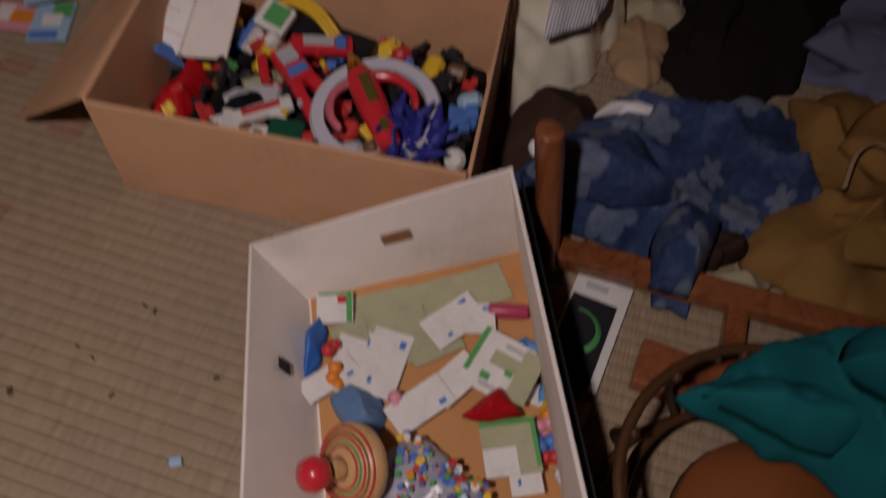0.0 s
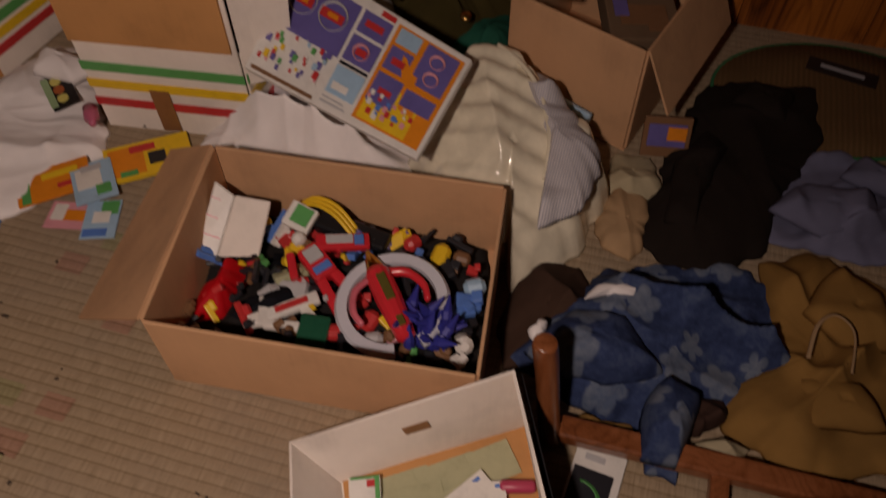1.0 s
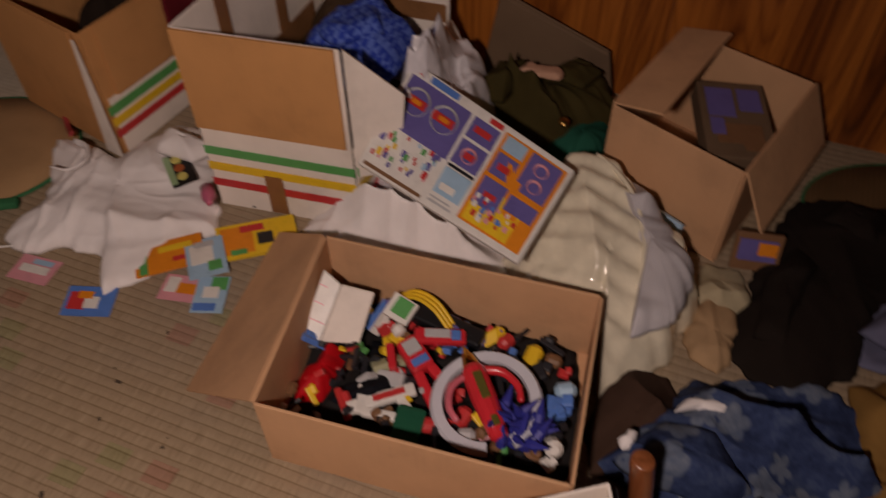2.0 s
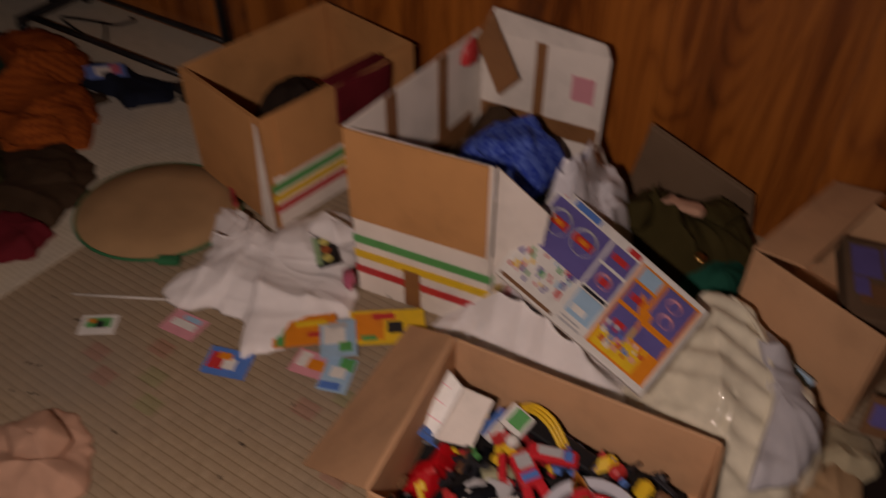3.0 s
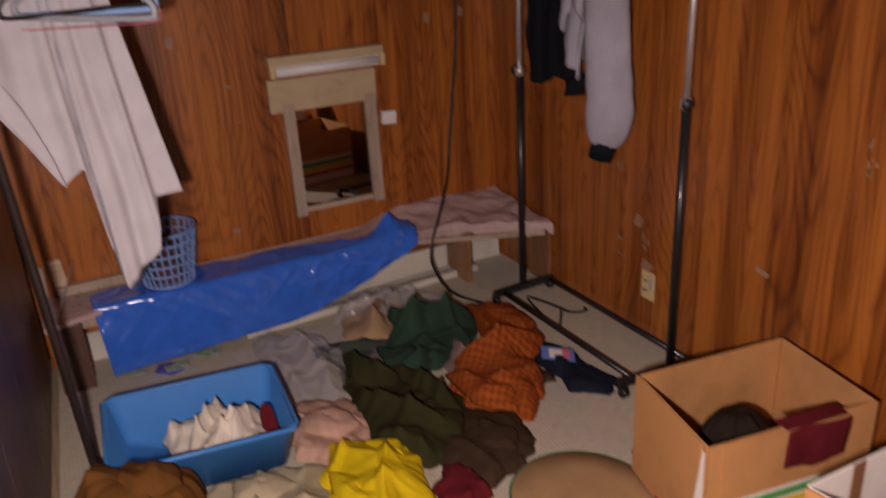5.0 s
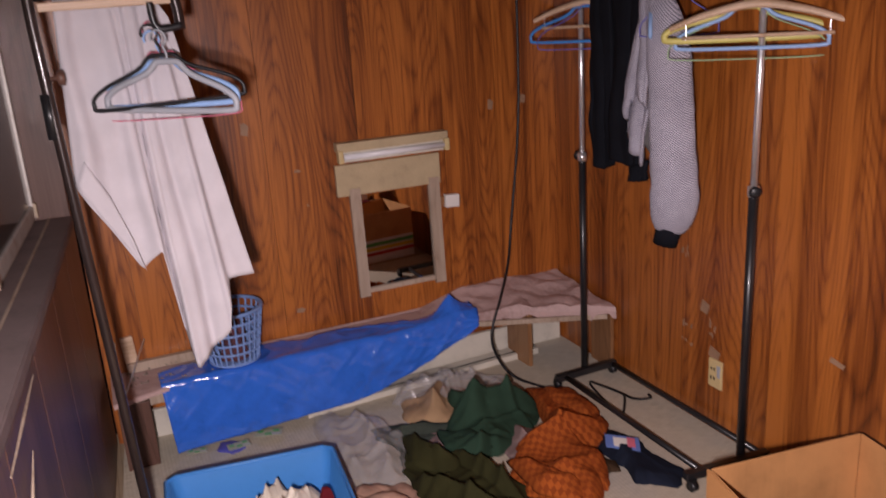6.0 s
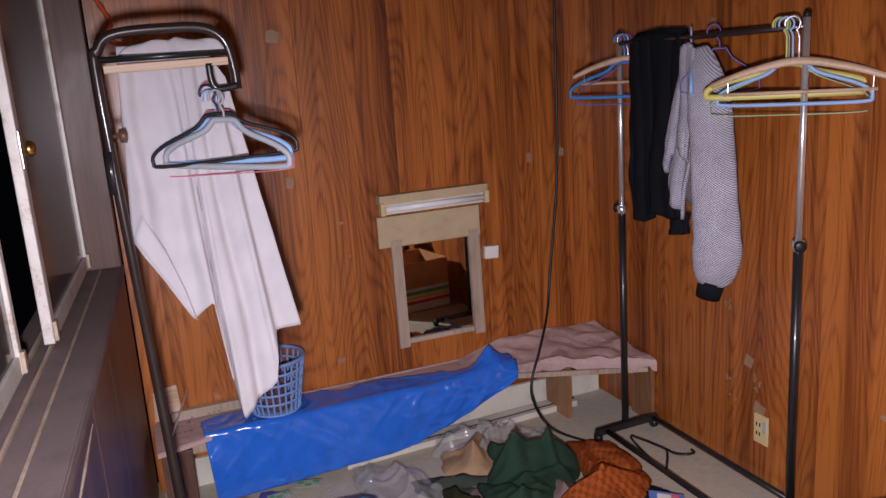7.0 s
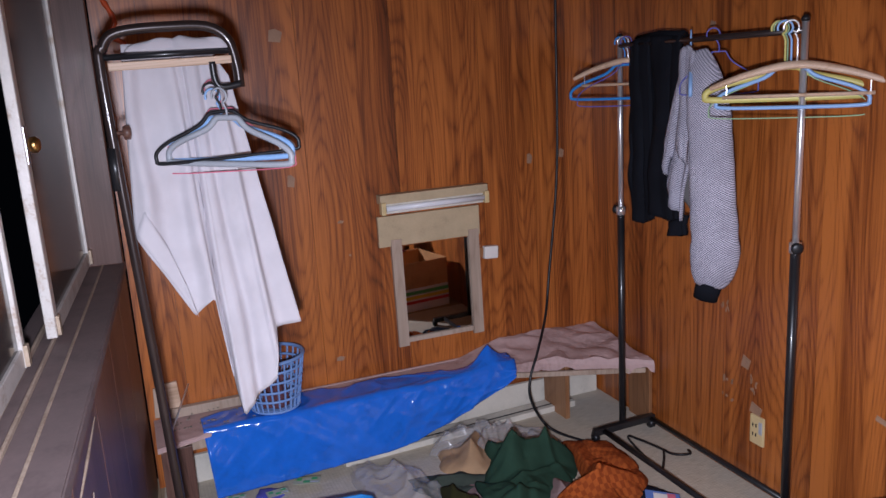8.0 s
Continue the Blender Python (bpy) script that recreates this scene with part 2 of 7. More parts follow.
def rush_mat(name, tone=(1.0, 1.0, 1.0), ribs=15.0, depth=1.0):
    """Rush matting: close ribs across, fine straw, faded pink and green bands and grey soiling."""
    m, t, b = material(name, 0.8, 0, 0.3)
    v = mapped(t, (1, 1, 1), False)
    w = node(t, "ShaderNodeTexWave", Scale=ribs, Distortion=0.4, Detail=1.0, wave_type="BANDS", bands_direction="Y")
    fine = node(t, "ShaderNodeTexNoise", Scale=26.0, Detail=6.0, Roughness=0.75)
    st = mapped(t, (14, 1, 1), False)
    straw = node(t, "ShaderNodeTexNoise", Scale=22.0, Detail=3.0)
    big = node(t, "ShaderNodeTexNoise", Scale=2.2, Detail=4.0)
    for n in (w, fine, big):
        t.links.new(v, n.inputs["Vector"])
    t.links.new(st, straw.inputs["Vector"])
    base = ramp(t, straw.outputs[0], [(q, tuple(a * k for a, k in zip(c, tone))) for q, c in ((0.3, (0.27, 0.195, 0.12)), (0.55, (0.36, 0.265, 0.17)), (0.8, (0.44, 0.34, 0.23)))])
    rib = node(t, "ShaderNodeMix", data_type="RGBA", blend_type="MULTIPLY")
    rc = ramp(t, w.outputs["Fac"], [(0.0, (0.62, 0.58, 0.50)), (0.07, (0.9, 0.88, 0.84)), (0.2, (1, 1, 1))])
    rib.inputs["Factor"].default_value = depth
    t.links.new(base, rib.inputs["A"]), t.links.new(rc, rib.inputs["B"])
    soil = node(t, "ShaderNodeMix", data_type="RGBA")
    sf = ramp(t, big.outputs[0], [(0.45, (0, 0, 0)), (0.7, (0.55, 0.55, 0.55))])
    t.links.new(sf, soil.inputs["Factor"]), t.links.new(rib.outputs["Result"], soil.inputs["A"])
    soil.inputs["B"].default_value = (0.25 * tone[0], 0.21 * tone[1], 0.17 * tone[2], 1)
    specks = node(t, "ShaderNodeMix", data_type="RGBA")
    kf = ramp(t, fine.outputs[0], [(0.27, (0.8, 0.8, 0.8)), (0.33, (0, 0, 0))])
    t.links.new(kf, specks.inputs["Factor"]), t.links.new(soil.outputs["Result"], specks.inputs["A"])
    specks.inputs["B"].default_value = (0.16, 0.13, 0.09, 1)
    t.links.new(specks.outputs["Result"], b.inputs["Base Color"])
    bumped(t, b, w.outputs["Fac"], 0.28 * depth, 0.003)
    return m


def cardboard(name, c=(0.42, 0.25, 0.13)):
    m, t, b = material(name, 0.75, 0, 0.3)
    v = mapped(t, (1, 1, 1))
    v2 = mapped(t, (1, 1, 0.06))
    n1 = node(t, "ShaderNodeTexNoise", Scale=5.0, Detail=6.0, Roughness=0.6)
    n2 = node(t, "ShaderNodeTexNoise", Scale=130.0, Detail=3.0)
    t.links.new(v, n1.inputs["Vector"]), t.links.new(v2, n2.inputs["Vector"])
    f = node(t, "ShaderNodeMath", operation="MULTIPLY_ADD")
    f.inputs[1].default_value = 0.10
    t.links.new(n2.outputs[0], f.inputs[0]), t.links.new(n1.outputs[0], f.inputs[2])
    t.links.new(ramp(t, f.outputs[0], [(0.34, tuple(x * 0.78 for x in c)), (0.54, c), (0.8, tuple(min(0.9, x * 1.12) for x in c))]), b.inputs["Base Color"])
    bumped(t, b, f.outputs[0], 0.12)
    return m


def floral(name):
    """Mottled navy cotton with pale blossoms of several sizes, five rounded petals each."""
    m, t, b = material(name, 0.9, 0, 0.2)
    v = mapped(t, (1, 1, 1))

    def calc(op, a, c=0.0, d=0.0):
        n = node(t, "ShaderNodeMath", operation=op)
        for k, x in enumerate((a, c, d)):
            if isinstance(x, (int, float)):
                n.inputs[k].default_value = x
            else:
                t.links.new(x, n.inputs[k])
        return n.outputs[0]

    vo = node(t, "ShaderNodeTexVoronoi", Scale=11.5)
    vo.voronoi_dimensions = "2D"
    t.links.new(v, vo.inputs["Vector"])
    d = node(t, "ShaderNodeVectorMath", operation="SUBTRACT")
    t.links.new(v, d.inputs[0]), t.links.new(vo.outputs["Position"], d.inputs[1])
    sep, tint = node(t, "ShaderNodeSeparateXYZ"), node(t, "ShaderNodeSeparateXYZ")
    t.links.new(d.outputs[0], sep.inputs[0]), t.links.new(vo.outputs["Color"], tint.inputs[0])
    turn = calc("MULTIPLY_ADD", calc("ARCTAN2", sep.outputs["Y"], sep.outputs["X"]), 2.5, calc("MULTIPLY", tint.outputs["X"], 6.0))
    petal = calc("MULTIPLY", calc("ABSOLUTE", calc("COSINE", turn)), 0.14)
    n2 = node(t, "ShaderNodeTexNoise", Scale=70.0, Detail=5.0, Roughness=0.7)
    n3 = node(t, "ShaderNodeTexNoise", Scale=16.0, Detail=3.0)
    t.links.new(v, n2.inputs["Vector"]), t.links.new(v, n3.inputs["Vector"])
    size = calc("MULTIPLY_ADD", tint.outputs["Y"], 0.26, petal)
    edge = calc("SUBTRACT", calc("MULTIPLY_ADD", n2.outputs[0], 0.16, vo.outputs["Distance"]), size)
    mask = ramp(t, edge, [(0.10, (1, 1, 1)), (0.16, (0, 0, 0))])
    mottle = calc("MULTIPLY_ADD", n3.outputs[0], 0.6, calc("MULTIPLY", n2.outputs[0], 0.55))
    ground = ramp(t, mottle, [(0.42, (0.016, 0.028, 0.075)), (0.58, (0.03, 0.05, 0.125)), (0.74, (0.065, 0.095, 0.17))])
    bloom = ramp(t, mottle, [(0.42, (0.07, 0.10, 0.165)), (0.70, (0.155, 0.185, 0.24))])
    mx = node(t, "ShaderNodeMix", data_type="RGBA")
    t.links.new(mask, mx.inputs["Factor"]), t.links.new(ground, mx.inputs["A"]), t.links.new(bloom, mx.inputs["B"])
    t.links.new(mx.outputs["Result"], b.inputs["Base Color"])
    bumped(t, b, n2.outputs[0], 0.2)
    return m


def plastic_film(name, c, alpha=0.55, rough=0.16, relief=0.7):
    m, t, b = material(name, rough, 0, 0.6)
    v = mapped(t, (1, 1, 1))
    n = node(t, "ShaderNodeTexNoise", Scale=26.0, Detail=5.0)
    t.links.new(v, n.inputs["Vector"])
    t.links.new(ramp(t, n.outputs[0], [(0.35, tuple(x * 0.8 for x in c)), (0.7, c)]), b.inputs["Base Color"])
    bumped(t, b, n.outputs[0], relief, 0.006)
    b.inputs["Alpha"].default_value = alpha
    b.inputs["Coat Weight"].default_value, b.inputs["Coat Roughness"].default_value = 0.8, 0.12
    return m


panel_wood = wood("printed_wood_panel", (0.05, 0.0125, 0.0025), (0.20, 0.052, 0.0085), (0.45, 0.142, 0.024))
dark_wood = wood("dark_brown_wood", (0.035, 0.016, 0.011), (0.085, 0.038, 0.026), (0.14, 0.07, 0.05), 0.5)
red_wood = wood("red_brown_turned_wood", (0.10, 0.028, 0.01), (0.20, 0.06, 0.02), (0.30, 0.10, 0.04), 0.3, 0.12, 20, 2, 0.5)
pale_wood = wood("pale_wood", (0.38, 0.24, 0.14), (0.55, 0.38, 0.25), (0.66, 0.48, 0.34), 0.5, 0.1, 20, 1, 0.1)
board_wood = wood("brown_board", (0.12, 0.05, 0.018), (0.22, 0.10, 0.04), (0.32, 0.16, 0.07), 0.5)
raw_wood = wood("grey_raw_wood", (0.24, 0.17, 0.12), (0.36, 0.27, 0.2), (0.45, 0.35, 0.27), 0.75, 0.1, 16, 2, 0)
matting = rush_mat("rush_matting", (1.0, 1.0, 1.0), 15.0, 0.8)
pale_matting = rush_mat("pale_matting", (1.6, 1.9, 2.3), 22.0, 0.35)
card_brown = cardboard("brown_cardboard", (0.54, 0.265, 0.10))
card_tan = cardboard("tan_cardboard", (0.60, 0.345, 0.19))
card_white = cardboard("white_cardboard", (0.80, 0.73, 0.66))
card_dark = cardboard("dark_cardboard", (0.16, 0.10, 0.06))
tape_brown = worn("brown_tape", (0.26, 0.12, 0.05), 0.3)
black_steel = worn("black_steel", (0.014, 0.014, 0.016), 0.35, 0.0, 0.3, spec=0.5, coat=0.3)
brown_steel = worn("dark_brown_steel", (0.035, 0.024, 0.022), 0.3, 0.3, 0.3, coat=0.5)
chrome = worn("chrome", (0.84, 0.84, 0.86), 0.3, 0.8, 0.1, bump=0.01, coat=0.9)
alu = worn("aged_aluminium", (0.62, 0.58, 0.54), 0.45, 0.25, 0.25, 14, stain=(0.34, 0.2, 0.1))
brass = worn("brass", (0.5, 0.3, 0.1), 0.3, 1.0)
dusty_wood = worn("dusty_brown_wood", (0.17, 0.125, 0.12), 0.65, 0, 0.3, 7, 90, 0.2)
plaster = worn("plain_ceiling", (0.16, 0.12, 0.09), 0.9)

# ---- setting: floor, walls, ceiling ----
X_WEST, Y_NORTH, X_EAST, CEIL = -3.1, 2.1, 1.9, 2.45
SLOPE = -0.061  # the window wall runs a little askew


def y_south(x):
    return -0.086 + SLOPE * (x - X_WEST)


floor = part("floor", prism([(X_WEST - 0.1, y_south(X_WEST) - 0.3), (X_EAST + 0.1, y_south(X_EAST) - 0.3), (X_EAST + 0.1, Y_NORTH + 0.1), (X_WEST - 0.1, Y_NORTH + 0.1)], -0.08, 0.0), matting)
tagged(floor, "soiled straw-coloured rush matting with close ribs", "floor", kind="structure")
pale_mat = part("pale_mat", prism([(X_WEST + 0.005, y_south(X_WEST) + 0.02), (-1.46, y_south(-1.46) + 0.02), (-1.37, 0.8), (-1.34, 1.5), (-1.30, Y_NORTH - 0.004), (X_WEST + 0.005, Y_NORTH - 0.004)], 0.0005, 0.004), pale_matting)
tagged(pale_mat, "pale grey worn floor mat", "mat", kind="structure")
ceiling = part("ceiling", prism([(X_WEST - 0.1, -1.2), (X_EAST + 0.1, -1.2), (X_EAST + 0.1, Y_NORTH + 0.1), (X_WEST - 0.1, Y_NORTH + 0.1)], CEIL, CEIL + 0.05), plaster)
tagged(ceiling, "plain dim ceiling boards", "ceiling", kind="structure")


def clad_wall(name, a, b, label, widths):
    """A wall of upright printed-wood panels with narrow grooves between them."""
    a, b = Vector(a), Vector(b)
    d = (b - a).normalized()
    n = Vector((-d.y, d.x))
    back = part(name, span(a - n * 0.05, b - n * 0.05, 0, CEIL, 0.08, 0), dark_wood)
    tagged(back, label, "wall", kind="structure")
    s, i = 0.0, 0
    while s < (b - a).length - 0.01:
        w = min(widths[i % len(widths)], (b - a).length - s)
        part("panel", span(a + d * (s + 0.0008) - n * 0.006, a + d * (s + w - 0.0008) - n * 0.006, 0.0, CEIL, 0.012, 0), panel_wood, back)
        s, i = s + w, i + 1
    return back


wall_west = clad_wall("wall_west", (X_WEST, Y_NORTH), (X_WEST, y_south(X_WEST)), "glossy red-brown wood-grain panelled wall", (0.33, 0.27, 0.41, 0.41))
wall_north = clad_wall("wall_north", (X_EAST, Y_NORTH), (X_WEST, Y_NORTH), "glossy red-brown wood-grain panelled wall", (0.45, 0.45, 0.30))
wall_east = clad_wall("wall_east", (X_EAST, y_south(X_EAST)), (X_EAST, Y_NORTH), "red-brown wood-grain panelled wall", (0.45, 0.45))
south = part("wall_south", span((X_WEST, y_south(X_WEST) - 0.08), (X_EAST, y_south(X_EAST) - 0.08), 0.0, 0.96, 0.12, 0), dark_wood)
tagged(south, "dark brown boarded wall below a window", "wall", kind="structure")


# ---- cardboard boxes ----
def carton(name, corners, z0, z1, inner, label, wall_labels=None, mats=None, thick=0.006, lean=0.0, group="", tops=None):
    """An open carton from four plan corners; each side is its own board."""
    c = [Vector(p) for p in corners]
    mid = sum(c, Vector((0, 0))) / 4
    ob = thing(name, (mid.x, mid.y, z0), label, "box", group)
    part("bottom", prism([tuple(p) for p in c], z0, z0 + thick), inner, ob)
    for i in range(4):
        a, b = c[i], c[(i + 1) % 4]
        out = ((a + b) / 2 - mid).normalized() * lean
        d = (b - a).normalized() * thick * 0.5
        part("side", span(a + d, b - d, z0 + thick, (tops or [z1] * 4)[i], thick, 0.0012, tuple(out)), (mats or [inner] * 4)[i], ob)
    return ob


box_a = carton("toy_carton", [(-0.185, 0.805), (0.35, 0.857), (0.302, 1.235), (-0.245, 1.185)], 0.0, 0.196, card_tan, "open brown cardboard carton full of old toys")
TRAY_FOOT = [(0.165, 0.712, 0.0), (0.434, 0.893, 0.0), (0.648, 0.393, 0.0), (0.40, 0.25, 0.0)]
TRAY_RIM = [(0.094, 0.716, 0.108), (0.401, 0.877, 0.207), (0.627, 0.405, 0.205), (0.315, 0.225, 0.125)]
box_w = thing("tray_carton", (0.38, 0.56, 0.0), "white cardboard tray holding paper cards and trinkets", "box")
part("bottom", prism([p[:2] for p in TRAY_FOOT], 0.0, 0.006), card_white, box_w)


def warped_board(a, b, c, d, thick, n=10):
    """A board between four corners that do not lie in one plane."""
    a, b, c, d = (Vector(p) for p in (a, b, c, d))
    bm = bmesh.new()
    grid = [[bm.verts.new(a.lerp(b, i / n).lerp(d.lerp(c, i / n), j / n)) for j in range(n + 1)] for i in range(n + 1)]
    for i in range(n):
        for j in range(n):
            bm.faces.new((grid[i][j], grid[i + 1][j], grid[i + 1][j + 1], grid[i][j + 1]))
    bmesh.ops.recalc_face_normals(bm, faces=bm.faces)
    bmesh.ops.solidify(bm, geom=list(bm.faces), thickness=thick)
    return bm


for k in range(4):
    n = (k + 1) % 4
    part("side", warped_board(TRAY_FOOT[k], TRAY_FOOT[n], TRAY_RIM[n], TRAY_RIM[k], 0.005), card_white, box_w)
box_c = carton("striped_carton", [(-1.32, 1.492), (-0.958, 1.405), (-0.875, 1.94), (-1.25, 2.015)], 0.0, 0.357, card_brown, "open brown carton with a coloured stripe round its foot")
box_d = carton("taped_carton", [(-0.632, 1.345), (-0.28, 1.392), (-0.268, 1.93), (-0.62, 1.90)], 0.0, 0.487, card_white, "open white striped carton patched with brown tape", tops=[0.487, 0.24, 0.487, 0.487])
box_b = carton("plain_carton", [(0.20, 1.70), (0.495, 1.58), (0.60, 1.93), (0.29, 2.04)], 0.0, 0.27, card_tan, "open tan cardboard carton with loose flaps")

# ---- more materials ----
white_cotton = fabric("white_cotton", (0.56, 0.53, 0.56), vary=0.08, bump=0.1)
black_cloth = fabric("black_cloth", (0.008, 0.009, 0.013), sheen=0)
hound = fabric("grey_houndstooth", (0.55, 0.53, 0.61), c2=(0.17, 0.165, 0.205), check=240.0, flat_check=(1, 0, 1))
lining = fabric("grey_lining", (0.16, 0.15, 0.15))
blue_sheet = worn("blue_tarpaulin", (0.03, 0.145, 0.64), 0.15, 0, 0.2, 13, 60, 0.4, 0.7)
blue_plastic = worn("blue_plastic", (0.05, 0.24, 0.62), 0.35, 0, 0.1)
light_blue = worn("pale_blue_plastic", (0.30, 0.48, 0.80), 0.35, 0, 0.1)
basket_blue = worn("basket_blue_plastic", (0.20, 0.32, 0.62), 0.4, 0, 0.12)
yellow_plastic = worn("yellow_plastic", (0.62, 0.55, 0.16), 0.4, 0, 0.12)
grey_plastic = worn("grey_plastic", (0.36, 0.38, 0.42), 0.4, 0, 0.12)
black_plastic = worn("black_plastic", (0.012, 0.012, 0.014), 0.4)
ivory = worn("ivory_plastic", (0.62, 0.48, 0.24), 0.4, 0, 0.12)
white_plastic = worn("white_plastic", (0.75, 0.72, 0.68), 0.4, 0, 0.1)
pink_wire = worn("pink_wire", (0.6, 0.15, 0.22), 0.4)
green_wire = worn("green_wire", (0.30, 0.45, 0.25), 0.4)
violet_wire = worn("violet_wire", (0.10, 0.10, 0.42), 0.4)
pink_paper = worn("faded_pink_covering", (0.46, 0.32, 0.30), 0.6, 0, 0.3, 5, 60, 0.3, stain=(0.26, 0.16, 0.14))
white_board = worn("dusty_white_board", (0.62, 0.58, 0.50), 0.7, 0, 0.25)
tan_board = worn("tan_hardboard", (0.46, 0.36, 0.22), 0.7, 0, 0.25)
scrap = worn("torn_tape", (0.30, 0.18, 0.11), 0.6, 0, 0.4)
dark_glass = material("dark_glass", 0.12, 0, 0.35)[0]
dark_glass.node_tree.nodes["Principled BSDF"].inputs["Base Color"].default_value = (0.02, 0.017, 0.017, 1)
mirror_glass = material("mirror", 0.02, 1.0)[0]
mirror_glass.node_tree.nodes["Principled BSDF"].inputs["Base Color"].default_value = (0.6, 0.58, 0.56, 1)
tube_glass = worn("lamp_tube", (0.8, 0.8, 0.82), 0.25, 0, 0.05)


def rod(a, b, r, n=12, bm=None):
    return tube([a, b], r, n, bm=bm)


def on_south(s, off, z):
    """A point at x = s along the askew window wall, off metres out of the room."""
    k = math.hypot(1, SLOPE)
    return Vector((s + SLOPE * off / k, y_south(s) - off / k, z))


# ---- window wall: boards, sill, window ----
for i in range(11):
    a, b = X_WEST + 0.46 * i, X_WEST + 0.46 * (i + 1)
    if b > X_EAST:
        break
    part("panel", span(on_south(a + 0.002, 0.012, 0).xy, on_south(b - 0.002, 0.012, 0).xy, 0.0, 0.965, 0.012, 0.0015), dark_wood, south)
SILL = 0.974
window = thing("window_1", on_south(-1.6, 0.05, SILL), "old aluminium sliding window with dark panes, slightly open", "window", kind="structure")
sill = part("window_sill", prism([on_south(X_WEST, 0.0, 0).xy, on_south(X_EAST, 0.0, 0).xy, on_south(X_EAST, 0.24, 0).xy, on_south(X_WEST, 0.24, 0).xy], SILL, SILL + 0.035, 0.004), dusty_wood, window, "dusty dark brown wooden sill")
for off, h in ((0.133, 0.012), (0.175, 0.016), (0.080, 0.005)):
    part("track", span(on_south(X_WEST, off, 0).xy, on_south(X_EAST, off, 0).xy, SILL + 0.035, SILL + 0.035 + h, 0.008), raw_wood, window)
part("post", span(on_south(X_WEST, 0.115, 0).xy, on_south(X_WEST + 0.055, 0.115, 0).xy, SILL + 0.035, CEIL, 0.22, 0.003), dark_wood, window)


rust_plate = worn("rusty_plate", (0.42, 0.33, 0.24), 0.5, 0.3, 0.4, 22, stain=(0.16, 0.08, 0.03))


def sash(x0, x1, off, x_lock=None):
    z0, z1 = SILL + 0.05, 2.3
    ob = part("sash", span(on_south(x0, off, 0).xy, on_south(x0 + 0.03, off, 0).xy, z0, z1, 0.026, 0.002), alu, window, "white weathered aluminium sash")
    part("stile", span(on_south(x1 - 0.05, off, 0).xy, on_south(x1, off, 0).xy, z0, z1, 0.028, 0.002), alu, ob)
    part("rail", span(on_south(x0 + 0.035, off, 0).xy, on_south(x1 - 0.05, off, 0).xy, z0, z0 + 0.05, 0.024, 0.002), alu, ob)
    part("rail", span(on_south(x0 + 0.035, off, 0).xy, on_south(x1 - 0.05, off, 0).xy, z1 - 0.05, z1, 0.024, 0.002), alu, ob)
    part("pane", span(on_south(x0 + 0.033, off, 0).xy, on_south(x1 - 0.048, off, 0).xy, z0 + 0.048, z1 - 0.048, 0.006, 0), dark_glass, ob, "dark grimy glass")
    for x in (x0 + 0.016, x1 - 0.026):
        part("corner_block", slab((0.026, 0.012, 0.055), Matrix.Translation(on_south(x, off - 0.017, z0 + 0.03)) @ pose(0, 0, 0, 0, 0, -3.5), 0.003), rust_plate, ob, "rust-stained corner block")
    if x_lock:
        p = on_south(x_lock, off - 0.02, 1.55)
        part("latch", lathe([(0.014, 0), (0.021, 0.006), (0.022, 0.018), (0.014, 0.027), (0.004, 0.029)], Matrix.Translation(p) @ pose(0, 0, 0, -90, 0, -8)), brass, ob, "rusty brass latch knob", True)
        part("latch_plate", slab((0.03, 0.006, 0.1), Matrix.Translation(on_south(x_lock, off - 0.014, 1.55)) @ pose(0, 0, 0, 0, 0, -7.7)), chrome, ob)


sash(-3.04, -2.07, 0.133, -2.095)
sash(-1.87, -1.0, 0.175)
sash(-0.96, 0.1, 0.133)
sash(0.0, 1.5, 0.175)
part("head", span(on_south(X_WEST, 0.11, 0).xy, on_south(X_EAST, 0.11, 0).xy, 2.3, CEIL, 0.2, 0), dark_wood, window)

for a, b, za, zb in ((-1.62, -1.22, 0.955, 0.925), (-1.44, -1.20, 0.86, 0.74)):
    part("splinter", tube([on_south(a, -0.002, za), on_south((a + b) / 2, -0.004, (za + zb) / 2 + 0.006), on_south(b, -0.002, zb)], [0.001, 0.0035, 0.0015], 6), raw_wood, south, "pale bare splinter")

# ---- mirror with lamp on the west wall ----
W = X_WEST
mirror = thing("wall_mirror", (W, 1.24, 0.45), "small wall mirror in a rough home-made wooden frame", "mirror")
part("glass", slab((0.006, 0.35, 0.44), pose(W + 0.006, 1.24, 0.69), 0), mirror_glass, mirror, "slightly tarnished mirror glass")
for y0, y1 in ((1.025, 1.075), (1.405, 1.457)):
    part("upright", slab((0.022, y1 - y0, 0.51), pose(W + 0.012, (y0 + y1) / 2, 0.69, 0.6)), raw_wood, mirror)
part("bottom_strip", slab((0.02, 0.33, 0.022), pose(W + 0.011, 1.24, 0.462)), raw_wood, mirror)
part("top_board", slab((0.018, 0.495, 0.14), pose(W + 0.01, 1.215, 0.985)), tan_board, mirror, "pale hardboard top panel")
wall_lamp = thing("fluorescent_lamp", (W, 1.235, 1.07), "unlit fluorescent tube lamp in a dusty metal housing", "lamp")
part("housing", slab((0.055, 0.52, 0.04), pose(W + 0.03, 1.235, 1.135)), tan_board, wall_lamp)
part("reflector", slab((0.012, 0.5, 0.05), pose(W + 0.045, 1.235, 1.095)), white_board, wall_lamp)
part("tube", rod((W + 0.062, 1.0, 1.095), (W + 0.062, 1.47, 1.095), 0.013, 14), tube_glass, wall_lamp, "white glass tube", True)
